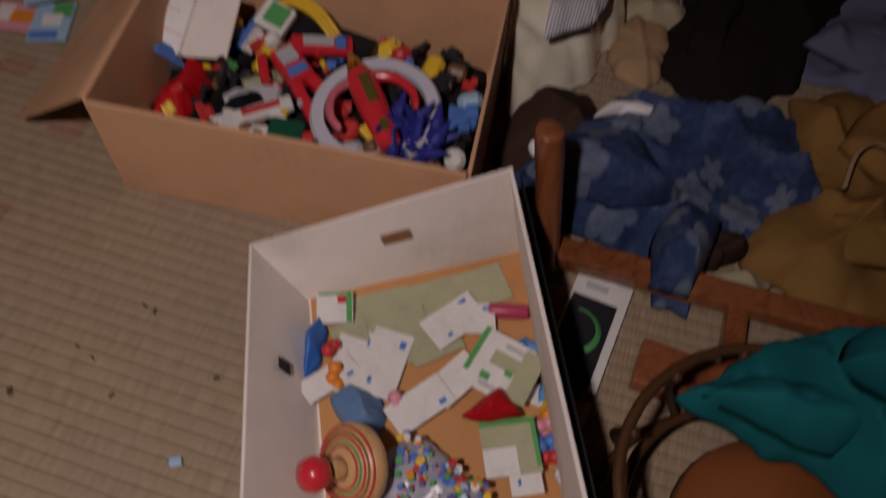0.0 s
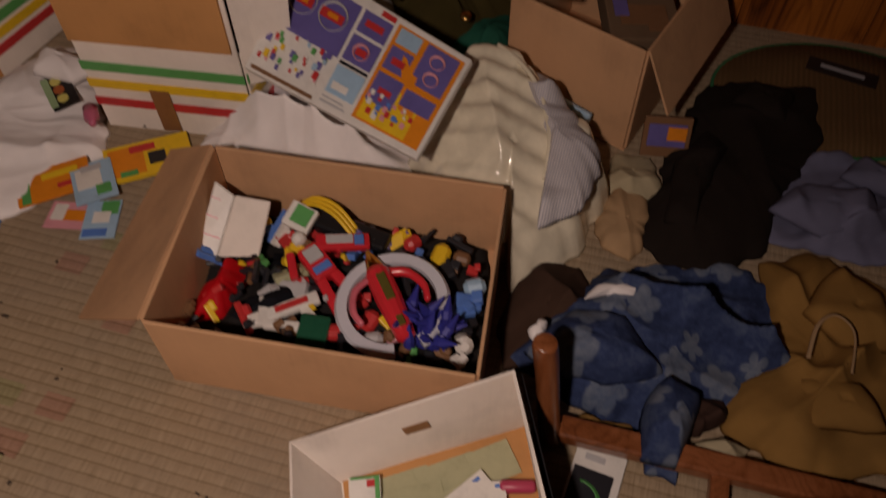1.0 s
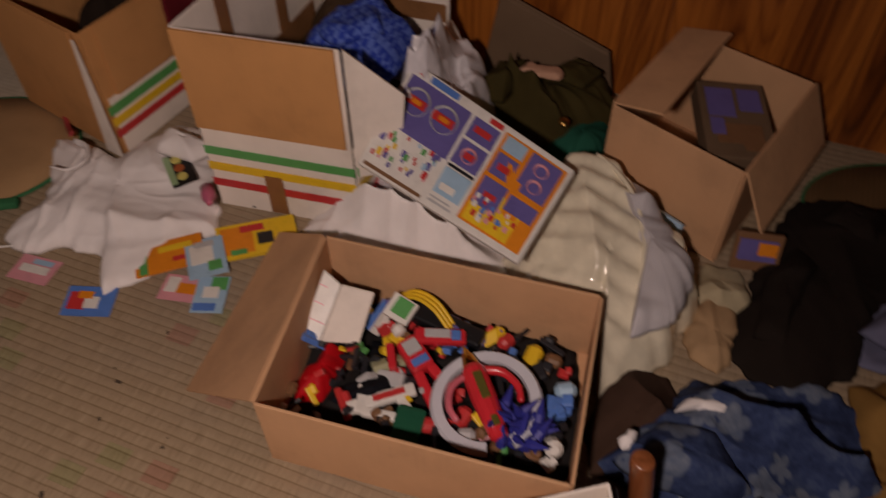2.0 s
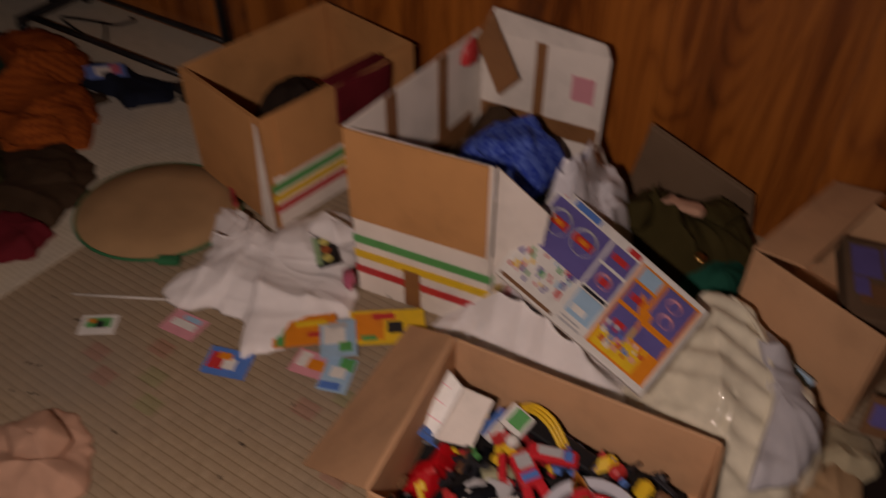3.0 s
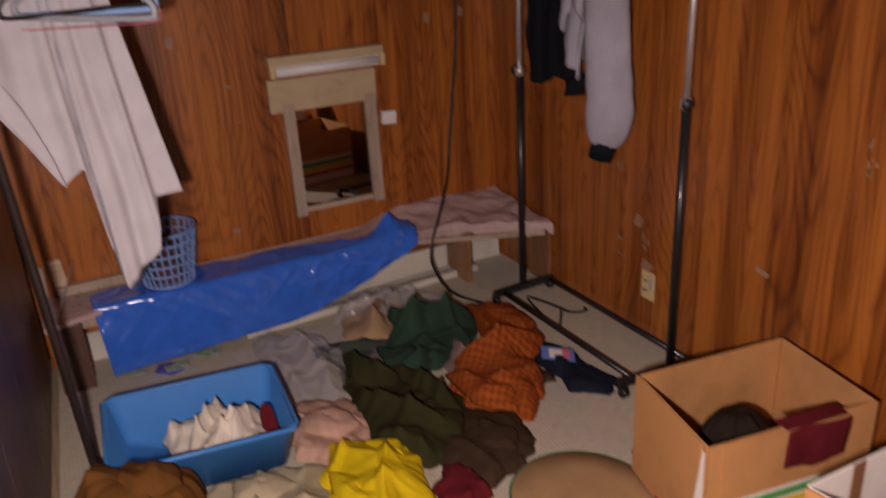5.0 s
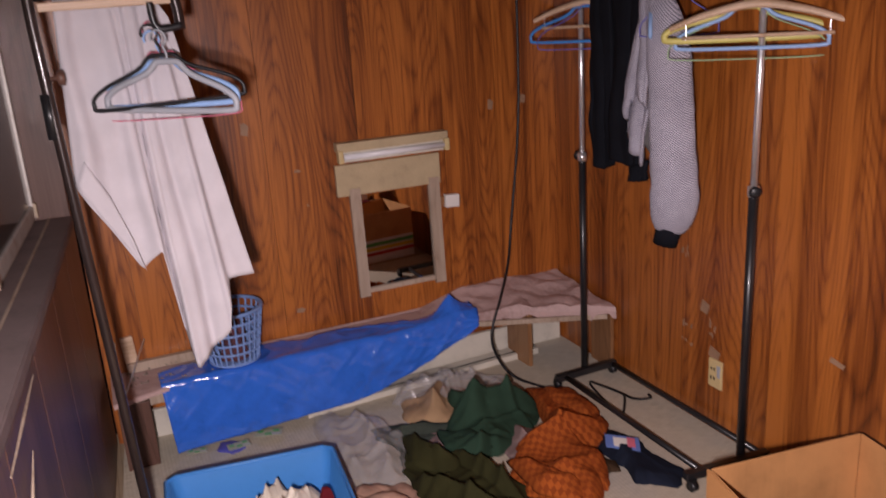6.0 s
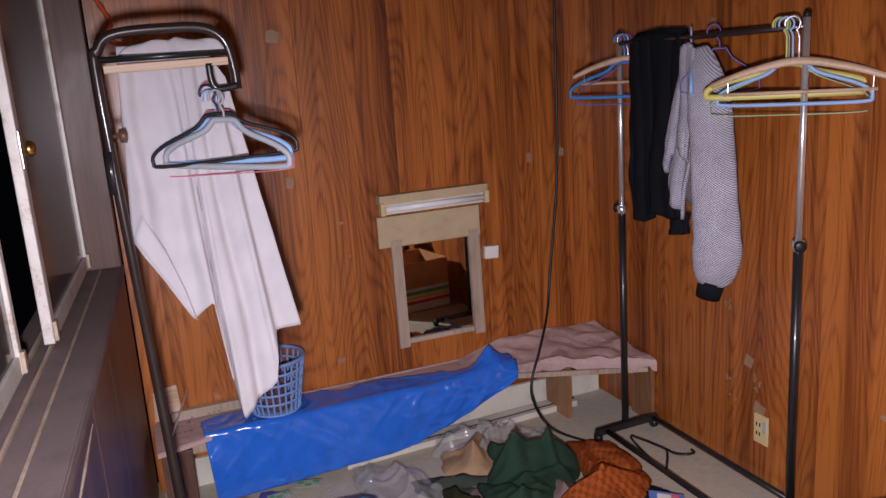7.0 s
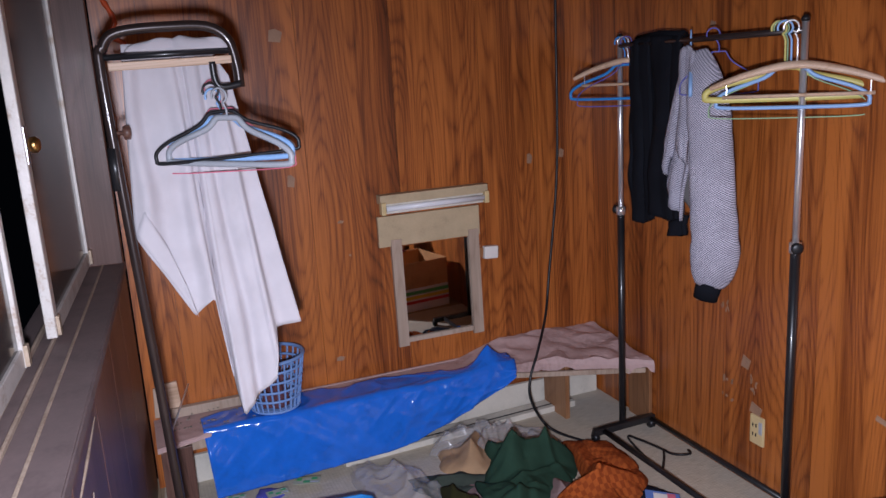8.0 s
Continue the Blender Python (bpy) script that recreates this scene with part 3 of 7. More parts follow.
for y in (0.985, 1.483):
    part("end_cap", slab((0.04, 0.022, 0.055), pose(W + 0.055, y, 1.097), 0.004), ivory, wall_lamp)
switch = thing("switch_box", (W, 1.51, 0.82), "small white plastic switch stuck on the wall", "switch")
part("body", slab((0.03, 0.07, 0.06), pose(W + 0.016, 1.512, 0.822, -3), 0.004), white_plastic, switch)
part("strap", slab((0.012, 0.11, 0.045), pose(W + 0.007, 1.508, 0.822, -3), 0.003), tape_brown, switch)

# ---- outlet on the north wall ----
outlet = thing("power_outlet", (-1.955, Y_NORTH, 0.19), "yellowed double wall outlet plate", "outlet")
part("plate", slab((0.07, 0.01, 0.118), pose(-1.955, Y_NORTH - 0.006, 0.247), 0.003), ivory, outlet)
for z in (0.228, 0.266):
    for dx in (-0.008, 0.008):
        part("slot", slab((0.004, 0.004, 0.014), pose(-1.965 + dx, Y_NORTH - 0.0115, z), 0), black_plastic, outlet)
part("insert", slab((0.016, 0.004, 0.05), pose(-1.934, Y_NORTH - 0.0115, 0.262), 0.001), grey_plastic, outlet)

# torn tape and paper left on the walls
random.seed(5)
for y, z, w, h in ((0.60, 1.855, 0.06, 0.05), (0.606, 1.257, 0.035, 0.05), (0.805, 1.054, 0.03, 0.012), (1.745, 1.245, 0.03, 0.045), (1.918, 1.256, 0.03, 0.04), (0.835, 0.90, 0.01, 0.01), (0.75, 0.43, 0.04, 0.02)):
    part("tape_scrap", prism([(-w / 2, -h / 2), (w * 0.3, -h * 0.6), (w / 2, h * 0.2), (0, h * 0.5), (-w * 0.4, h * 0.4)], 0, 0.002), scrap, wall_west).matrix_basis = pose(W + 0.0012, y, z, 90, 0, 90)
for x, z, w, h in ((-2.03, 0.50, 0.045, 0.05), (-1.97, 0.325, 0.06, 0.045), (-1.42, 0.5, 0.06, 0.02), (-2.25, 1.79, 0.03, 0.02)):
    part("tape_scrap", prism([(-w / 2, -h / 2), (w * 0.4, -h * 0.45), (w / 2, h * 0.4), (-w * 0.45, h * 0.5)], 0, 0.002), scrap, wall_north).matrix_basis = pose(x, Y_NORTH - 0.0012, z, 90, 12, 0)
for x, z, w, h in ((-2.13, 0.35, 0.09, 0.10), (-1.985, 0.42, 0.03, 0.06), (-2.16, 0.74, 0.05, 0.14), (-2.17, 0.9, 0.04, 0.06), (-0.98, 0.66, 0.05, 0.12), (-1.05, 1.25, 0.06, 0.2), (-0.8, 1.3, 0.05, 0.14), (-1.1, 0.95, 0.04, 0.12), (-1.0, 0.82, 0.03, 0.08), (-2.3, 0.72, 0.04, 0.1)):
    for k in range(7):
        sw, sh = random.uniform(0.004, 0.012), random.uniform(0.01, 0.035)
        part("tape_scrap", prism([(-sw / 2, -sh / 2), (sw * 0.5, -sh * 0.35), (sw * 0.3, sh * 0.5), (-sw * 0.5, sh * 0.3)], 0, 0.0015), scrap, wall_north).matrix_basis = pose(x + random.uniform(-w, w) / 2, Y_NORTH - 0.001, z + random.uniform(-h, h) / 2, 90, random.uniform(-25, 25), 0)

# ---- low bench along the west wall ----
bench = thing("low_bench", (W, 1.0, 0), "low wall bench with a torn faded pink covering", "bench")
part("top", prism([(W + 0.004, y_south(W) + 0.02), (-2.805, -0.07), (-2.875, 0.16), (-2.89, 1.42), (-2.87, 1.65), (-2.61, 2.085), (W + 0.004, 2.085)], 0.288, 0.308, 0.002), raw_wood, bench)
bm, grid = bmesh.new(), []
EDGE = [(-0.07, -2.80), (0.16, -2.87), (1.46, -2.885), (1.66, -2.862), (2.085, -2.595)]
for i in range(161):
    y = -0.07 + 2.155 * i / 160
    k = max(n for n in range(4) if y >= EDGE[n][0] - 1e-6)
    x1 = EDGE[k][1] + (EDGE[k + 1][1] - EDGE[k][1]) * (y - EDGE[k][0]) / (EDGE[k + 1][0] - EDGE[k][0])
    loose = max(0, min(1, (y - 1.30) / 0.25))
    row = []
    for j in range(29):
        s = j / 22
        if s <= 1:
            x = W + 0.004 + (x1 - W - 0.004) * s
            fold = 1 - 2.6 * abs(noise.noise((x * 6 + 2, y * 3.2 - x * 3, 5)))
            z = 0.312 + loose * (0.016 * max(0, fold) + 0.02 * abs(noise.noise((x * 9, y * 9, 3))) + 0.055 * (1 - s) ** 2) + 0.002 * noise.noise((x * 30, y * 30, 7))
        else:
            torn = 0.014 + loose * (0.022 + 0.03 * noise.noise((y * 14, 3, 9)) + 0.018 * noise.noise((y * 45, 5, 2)))
            x = x1 + 0.006 + 0.004 * noise.noise((y * 16, 2, 4)) * loose
            z = 0.310 - max(0.006, torn) * (s - 1) * 22 / 6
        row.append(bm.verts.new((x, y, z)))
    grid.append(row)
for a, b in zip(grid, grid[1:]):
    for j in range(28):
        bm.faces.new((a[j], b[j], b[j + 1], a[j + 1]))
bmesh.ops.recalc_face_normals(bm, faces=bm.faces)
bmesh.ops.solidify(bm, geom=list(bm.faces), thickness=0.002)
part("covering", bm, pink_paper, bench, "torn faded pink paper covering")
part("fascia", span((-2.88, 0.0), (-2.895, 1.46), 0.245, 0.285, 0.016), raw_wood, bench)
part("fascia", span((-2.87, 1.50), (-2.625, 2.06), 0.262, 0.285, 0.016), raw_wood, bench)
part("leg", slab((0.20, 0.022, 0.284), pose(-2.945, 1.771, 0.142, 0, 0, 2)), board_wood, bench, "brown board leg")
part("leg", slab((0.16, 0.018, 0.284), pose(-2.70, 2.086, 0.142)), board_wood, bench)
part("bracket", slab((0.07, 0.02, 0.06), pose(-2.80, 2.0, 0.258, 0, 12, 30)), raw_wood, bench)
part("leg", slab((0.03, 0.12, 0.284), pose(-2.85, 0.0, 0.142)), dark_wood, bench)
part("batten", slab((0.03, 0.30, 0.04), pose(W + 0.02, 0.15, 0.337)), raw_wood, bench)
part("batten", slab((0.012, 1.0, 0.006), pose(W + 0.012, 0.95, 0.318, 0, 0, 0.5)), pink_paper, bench)
part("bracket", slab((0.016, 0.05, 0.15), pose(W + 0.010, 0.02, 0.395, 4), 0.003), pale_wood, bench, "small pale wooden bracket")
part("bracket", slab((0.016, 0.03, 0.13), pose(W + 0.010, -0.045, 0.39, -3), 0.003), raw_wood, bench)
part("stay", rod((W + 0.02, 0.085, 0.45), (-2.87, -0.02, 0.318), 0.004, 8), chrome, bench, "thin steel stay", True)
skirting = part("baseboard", span((W + 0.02, 0.0), (W + 0.02, 2.08), 0.0, 0.13, 0.02), white_board)
tagged(skirting, "dusty white skirting board under the bench", "baseboard", kind="structure")
planks = thing("loose_board", (-2.98, 1.35, 0), "dusty white plastic strip lying below the bench", "board")
part("strip", slab((0.09, 1.2, 0.03), pose(-2.97, 1.28, 0.016, 0, 0, 3)), white_board, planks)
part("groove", slab((0.006, 1.2, 0.004), pose(-2.955, 1.28, 0.033, 0, 0, 3)), black_plastic, planks)

# blue sheet over the bench
bm, grid = bmesh.new(), []
NU, NV = 130, 56
for i in range(NU + 1):
    u = i / NU
    y = 0.11 + 1.40 * u
    low = 0.03 + 0.055 * u + 0.20 * max(0, (u - 0.55) / 0.45) ** 1.6
    back = -3.0 - 0.05 * math.sin(u * 5) + 0.05 * noise.noise((u * 8, 1, 1))
    row = []
    for j in range(NV + 1):
        v = j / NV
        if v < 0.4:
            s = v / 0.4
            p = Vector((back + (-2.868 - back) * s, y, 0.320 + 0.005 * noise.noise((y * 5, s * 2, 2)) + 0.006 * max(0, 1 - 6 * abs(noise.noise((y * 5 + s, s * 1.5 - y, 5)))) + 0.02 * (1 - s) * max(0, noise.noise((y * 5, 4, 2))) + 0.03 * u ** 6 + 0.085 * max(0, 1 - abs(y - 1.40) / 0.11) ** 1.5 * max(0, 1 - abs(s - 0.35) / 0.65)))
        else:
            s = (v - 0.4) / 0.6
            fold = 0.006 * noise.noise((y * 4 - s * 1.5, s * 2, 9)) + 0.006 * max(0, 1 - 3 * abs(noise.noise((y * 7 - s * 2.2, s * 1.2, 14))))  + 0.02 * s * noise.noise((y * 3, s, 3))
            p = Vector((-2.862 + 0.012 * math.sin(s * 3) + fold + 0.02 * s, y + 0.04 * s * (0.5 - u), 0.32 + (low - 0.32) * s))
        row.append(bm.verts.new(p))
    grid.append(row)
for i in range(NU):
    for j in range(NV):
        bm.faces.new((grid[i][j], grid[i + 1][j], grid[i + 1][j + 1], grid[i][j + 1]))
bmesh.ops.recalc_face_normals(bm, faces=bm.faces)
bmesh.ops.solidify(bm, geom=list(bm.faces), thickness=0.003)
for v in bm.verts:
    q = v.co
    far = max(0.4, min(1, (q.y - 0.55) / 0.6))
    v.co.x += far * (0.009 * max(0, 1 - 5 * abs(noise.noise((q.y * 7 - q.z * 7.5, q.z * 1.5 + q.y * 1.5, 21)))) + 0.004 * max(0, 1 - 5 * abs(noise.noise((q.y * 15 - q.z * 17, q.z * 3 + q.y * 3, 23)))))
tagged(part("blue_sheet", bm, blue_sheet, None, "", True), "glossy blue plastic sheet draped over the low bench", "tarpaulin")

# ---- plastic waste basket ----
BX, BY, BZ = -2.955, 0.42, 0.332
basket = thing("waste_basket", (BX, BY, BZ), "blue openwork plastic basket standing on the bench", "basket")
for z, r in ((0.0, 0.100), (0.05, 0.108), (0.092, 0.114), (0.135, 0.121), (0.18, 0.127), (0.222, 0.134)):
    part("ring", tube([(BX + r * math.cos(k * math.tau / 32), BY + r * math.sin(k * math.tau / 32), BZ + z + 0.004) for k in range(32)], 0.0055 if z < 0.21 else 0.008, 6, True), basket_blue, basket, "", True)
for k in range(26):
    a = k * math.tau / 26
    c, s = math.cos(a), math.sin(a)
    part("rib", tube([(BX + 0.098 * c, BY + 0.098 * s, BZ + 0.004), (BX + 0.134 * c, BY + 0.134 * s, BZ + 0.22)], 0.0045, 5), basket_blue, basket)
part("base", lathe([(0.02, 0), (0.083, 0), (0.083, 0.006), (0.02, 0.007)], pose(BX, BY, BZ)), basket_blue, basket)
waste = part("waste_paper", heap([(BX + 0.065 * math.cos(k), BY + 0.065 * math.sin(k)) for k in range(6)], BZ + 0.008, 0.13, 3, 0.8, 20), fabric("dark_waste", (0.12, 0.05, 0.06)), None, "", True)
tagged(waste, "crumpled dark red and white waste in a basket", "waste")
random.seed(9)
crumb = bmesh.new()
for k in range(46):
    box(crumb, (random.uniform(0.003, 0.012), random.uniform(0.003, 0.01), 0.004), pose(random.uniform(-3.08, -2.9), random.uniform(-0.02, 0.36), 0.327, 0, 0, random.uniform(0, 180)))
tagged(part("droppings", crumb, worn("grey_crumbs", (0.2, 0.17, 0.14))), "scattered dirt crumbs on the bench end", "dirt", kind="stuff")

# ---- garment rack against the north wall ----
P1, P2 = Vector((-2.62, 1.93)), Vector((-1.70, 1.985))
rack = thing("garment_rack", ((P1.x + P2.x) / 2, 1.98, 0), "adjustable garment rack with chrome uprights and black base", "clothes rack")
for P in (P1, P2):
    part("lower_post", rod((P.x, P.y, 0.05), (P.x, P.y, 1.035), 0.0155), black_steel, rack, "black painted steel post", True)
    up = part("upper_post", rod((P.x, P.y, 1.0), (P.x + 0.004, P.y, 1.765), 0.0115), chrome, rack, "chrome post", True)
    part("cap", lathe([(0.0125, 0), (0.014, 0.01), (0.006, 0.02)], pose(P.x + 0.004, P.y, 1.762), 12), black_plastic, up, "", True)
    col = part("collar", rod((P.x, P.y, 1.02), (P.x, P.y, 1.055), 0.02), chrome, rack, "", True)
    part("knob", lathe([(0.008, 0), (0.008, 0.014), (0.018, 0.018), (0.02, 0.032), (0.012, 0.036)], pose(P.x, P.y, 1.04, 0, 90, -35 if P is P2 else 190), 14), black_plastic, col, "black tightening knob", True)
    part("end_rail", slab((0.03, 0.36 if P is P2 else 0.33, 0.03), pose(P.x + (0.02 if P is P2 else 0.035), 1.905 if P is P2 else 1.915, 0.05, 0, 0, -4 if P is P2 else 2), 0.004), black_steel, rack)
    for y in ((1.74, 2.07) if P is P2 else (1.765, 2.065)):
        cas = part("caster", rod((P.x + 0.03, y - 0.012, 0.02), (P.x + 0.03, y + 0.012, 0.02), 0.02, 14), black_plastic, rack, "black plastic caster", True)
        part("fork", slab((0.018, 0.03, 0.02), pose(P.x + 0.028, y, 0.034)), black_plastic, cas)
part("top_bar", rod((P1.x, P1.y, 1.732), (P2.x, P2.y, 1.735), 0.0115), brown_steel, rack, "dark steel rail", True)
for y in (1.80, 2.06):
    part("long_rail", rod((P1.x + 0.035, y, 0.05), (P2.x + 0.02, y, 0.05), 0.012), black_steel, rack, "", True)

# ---- hangers ----
def plastic_hanger(name, at, turn, width, material_, label, r=0.006, drop=0.10, wood_arm=False, group="clothes hangers", tilt=0.0, neck=0.0):
    """A hanger whose hook goes over a rail at the point at."""
    m = Matrix.Translation(at) @ pose(0, 0, 0, 0, tilt, turn)
    ob = thing(name, at, label, "hanger", group)
    h = width / 2
    hook = [m @ Vector((-0.02 + 0.022 * math.cos(a), 0, -0.012 + 0.022 * math.sin(a))) for a in [radians(d) for d in range(200, -61, -20)]]
    hook += [m @ Vector((0, 0, -0.05)), m @ Vector((0, 0, -0.075 - neck))]
    m = m @ Matrix.Translation((0, 0, -neck))
    part("hook", tube(curve(hook, 2), min(r, 0.0035), 6), chrome if wood_arm else material_, ob, "", True)
    if wood_arm:
        arm = curve([m @ Vector(p) for p in ((-h, 0, -0.135), (-h * 0.55, 0, -0.095), (0, 0, -0.07), (h * 0.55, 0, -0.095), (h, 0, -0.135))], 6)
        part("arm", tube(arm, [0.010 + 0.006 * math.sin(math.pi * i / (len(arm) - 1)) for i in range(len(arm))], 8, flat=0.75), material_, ob, "", True)
        part("bar", rod(m @ Vector((-h * 0.85, 0, -0.165)), m @ Vector((h * 0.85, 0, -0.165)), 0.006, 8), material_, ob, "", True)
        for s in (-1, 1):
            part("pin", rod(m @ Vector((s * h * 0.8, 0, -0.172)), m @ Vector((s * h * 0.8, 0, -0.118)), 0.0015, 6), chrome, ob)
    else:
        half = [(0.02, -0.072), (0.09 * width, -0.076), (0.17 * width, -0.075 - drop * 0.26), (0.38 * width, -0.075 - drop * 0.56), (0.475 * width, -0.075 - drop * 0.78), (0.49 * width, -0.075 - drop * 0.98), (0.44 * width, -0.075 - drop * 1.10)]
        out = [(x, 0, z) for x, z in half] + [(0, 0, -0.075 - drop * 1.12)] + [(-x, 0, z) for x, z in half[::-1]]
        part("frame", tube(curve([m @ Vector(p) for p in out], 4, True), r, 7, True), material_, ob, "", True)
    return ob


BAR = 1.757
T = 40
plastic_hanger("clothes_hanger", (-1.69, 1.95, BAR), T, 0.52, pale_wood, "pale wooden clothes hanger on the rack", wood_arm=True, neck=0.055)
plastic_hanger("clothes_hanger", (-1.715, 1.95, BAR), T - 3, 0.46, light_blue, "pale blue plastic hanger on the rack", 0.0065, 0.11, neck=0.06)
plastic_hanger("clothes_hanger", (-1.74, 1.95, BAR), T + 4, 0.49, yellow_plastic, "yellow plastic hanger on the rack", 0.011, 0.085, neck=0.06)
plastic_hanger("clothes_hanger", (-1.73, 1.95, BAR), T + 2, 0.48, green_wire, "thin green wire hanger on the rack", 0.0022, 0.14, neck=0.06)
plastic_hanger("clothes_hanger", (-2.06, 1.964, BAR), T + 8, 0.27, violet_wire, "thin violet wire hanger on the rack", 0.0026, 0.13)
plastic_hanger("clothes_hanger", (-2.565, 1.934, BAR), T + 3, 0.46, pale_wood, "pale wooden hanger near the rack's end", wood_arm=True, neck=0.015)
plastic_hanger("clothes_hanger", (-2.585, 1.932, BAR), T, 0.48, blue_plastic, "blue plastic hanger near the rack's end", 0.0065, 0.12, neck=0.03)
plastic_hanger("clothes_hanger", (-2.545, 1.935, BAR), T + 5, 0.46, violet_wire, "thin violet wire hanger near the rack's end", 0.0022, 0.15, neck=0.025)
plastic_hanger("clothes_hanger", (-2.20, 1.955, BAR), 141, 0.36, light_blue, "pale blue plastic hanger inside a jacket", 0.0075, 0.13)
trousers = thing("black_trousers", (-2.41, 1.945, 1.4), "black trousers folded over the garment rack's rail", "trousers")
part("leg", drape([(-2.54, 1.742, -2.535, 1.02), (-2.48, 1.756, -2.47, 1.005), (-2.42, 1.76, -2.41, 1.03)], 20, 40, (0, 1.945, 0), (1, 0, 0), (0, -1, 0), 0.012, 0.9, 4, 0.02), black_cloth, trousers, "", True)
part("leg", drape([(-2.425, 1.758, -2.42, 1.05), (-2.34, 1.758, -2.33, 1.04), (-2.25, 1.752, -2.26, 1.03)], 20, 40, (0, 1.957, 0), (1, 0, 0), (0, -1, 0), 0.012, 0.9, 6, 0.02), black_cloth, trousers, "", True)
part("waistband", tube([(-2.535, 1.968, 1.747), (-2.41, 1.97, 1.758), (-2.255, 1.968, 1.748)], 0.022, 10), black_cloth, trousers, "", True)
JX = 0.062
jacket = thing("checked_jacket", (-2.15 + JX, 1.93, 1.0), "grey houndstooth jacket hanging with a dark cuff", "jacket")
part("body", drape([(-2.27, 1.64, -2.36, 1.36), (-2.25, 1.69, -2.36, 1.18), (-2.22, 1.70, -2.31, 1.1), (-2.19, 1.69, -2.25, 1.06)], 22, 30, (JX, 1.93, 0), (1, 0, 0), (0, -1, 0), 0.016, 2, 8, 0.012), hound, jacket, "", True)
part("lining", drape([(-2.26, 1.50, -2.30, 1.16), (-2.2, 1.55, -2.24, 1.07), (-2.16, 1.5, -2.2, 1.02)], 14, 20, (JX, 1.958, 0), (1, 0, 0), (0, -1, 0), 0.01, 2, 5, 0.01), lining, jacket, "plain grey lining", True)
part("lapel", drape([(-2.235, 1.70, -2.25, 1.34), (-2.20, 1.715, -2.205, 1.28), (-2.165, 1.69, -2.185, 1.30)], 12, 24, (JX, 1.895, 0), (1, 0, 0), (0, -1, 0), 0.010, 1.5, 9, 0.01), hound, jacket, "", True)
sleeve = curve([(-2.175 + JX, 1.92, 1.69), (-2.12 + JX, 1.905, 1.58), (-2.085 + JX, 1.90, 1.40), (-2.065 + JX, 1.90, 1.15), (-2.05 + JX, 1.90, 0.98), (-2.075 + JX, 1.90, 0.848)], 7)
part("sleeve", tube(sleeve, [0.03 + 0.036 * min(1, i / 9) + 0.02 * min(1, i / 28) + 0.006 * noise.noise((i * 0.45, 1, 5)) - 0.030 * max(0, (i - 30) / 5) for i in range(len(sleeve))], 20, flat=0.4), hound, jacket, "", True)
part("cuff", tube([(-2.073 + JX, 1.90, 0.860), (-2.088 + JX, 1.90, 0.822), (-2.098 + JX, 1.90, 0.790)], [0.046, 0.046, 0.044], 16, flat=0.55), black_cloth, jacket, "dark knitted cuff", True)
part("cuff", drape([(-2.33, 1.04, -2.33, 0.985), (-2.24, 1.08, -2.25, 1.0)], 10, 6, (JX, 1.935, 0), (1, 0, 0), (0, -1, 0), 0.01, 1, 5, 0.02), black_cloth, jacket, "dark knitted cuff", True)

# black cable down the west wall and a wire hanger on the floor
cable = part("power_cable", tube(curve([(W + 0.02, 1.90, 2.44), (W + 0.02, 1.895, 1.8), (W + 0.02, 1.882, 1.18), (-3.06, 1.81, 0.66), (-2.99, 1.746, 0.486), (-2.865, 1.629, 0.362), (-2.825, 1.568, 0.264), (-2.81, 1.557, 0.17), (-2.79, 1.605, 0.054), (-2.72, 1.655, 0.010), (-2.55, 1.74, 0.008)], 8), 0.0065, 8), black_plastic, None, "", True)
tagged(cable, "black power cable hanging down the panelled wall", "cable")
fh_bm = tube(curve([(-2.545, 1.913, 0.012), (-2.45, 1.94, 0.014), (-2.36, 1.962, 0.014), (-2.31, 1.965, 0.018), (-2.27, 1.99, 0.024), (-2.265, 2.03, 0.024), (-2.30, 2.045, 0.018)], 5), 0.0055, 6)
tube(curve([(-2.36, 1.962, 0.014), (-2.30, 1.92, 0.012), (-2.20, 1.835, 0.010)], 5), 0.006, 6, bm=fh_bm)
tube(curve([(-2.545, 1.913, 0.012), (-2.52, 1.895, 0.010), (-2.38, 1.865, 0.010), (-2.20, 1.835, 0.010)], 5), 0.005, 6, bm=fh_bm)
fh = part("fallen_hanger", fh_bm, black_plastic, None, "", True)
tagged(fh, "black hanger lying on the floor", "hanger")

# ---- free-standing pipe frame by the window, with a white shirt ----
LX = -2.16
stand = thing("pipe_hanger_stand", (LX, 0.12, 0), "dark brown bent-pipe hanger stand with a wooden bar", "clothes rack")
hoop = curve([(LX, 0.0, 0.02), (LX, -0.035, 1.0), (LX, -0.06, 1.70), (LX, -0.048, 1.79), (LX, 0.0, 1.832), (LX, 0.15, 1.842), (LX, 0.24, 1.836), (LX, 0.288, 1.80), (LX, 0.305, 1.73), (LX, 0.308, 1.665)], 7)
part("pipe", tube(hoop, 0.0145, 12), brown_steel, stand, "", True)
part("sleeve_joint", rod((LX, -0.06, 1.40), (LX, -0.06, 1.52), 0.0165), black_steel, stand, "", True)
part("wooden_bar", slab((0.02, 0.33, 0.022), pose(LX + 0.012, 0.125, 1.742, 1)), pale_wood, stand, "pale wooden crossbar")
part("arm", rod((LX, -0.05, 1.765), (LX, 0.3, 1.77), 0.009), black_steel, stand, "", True)
part("hook_end", tube(curve([(LX + 0.02, 0.235, 1.74), (LX + 0.02, 0.238, 1.69), (LX + 0.022, 0.255, 1.668), (LX + 0.02, 0.31, 1.675)], 5), 0.010, 8), black_steel, stand, "dark metal hook end", True)
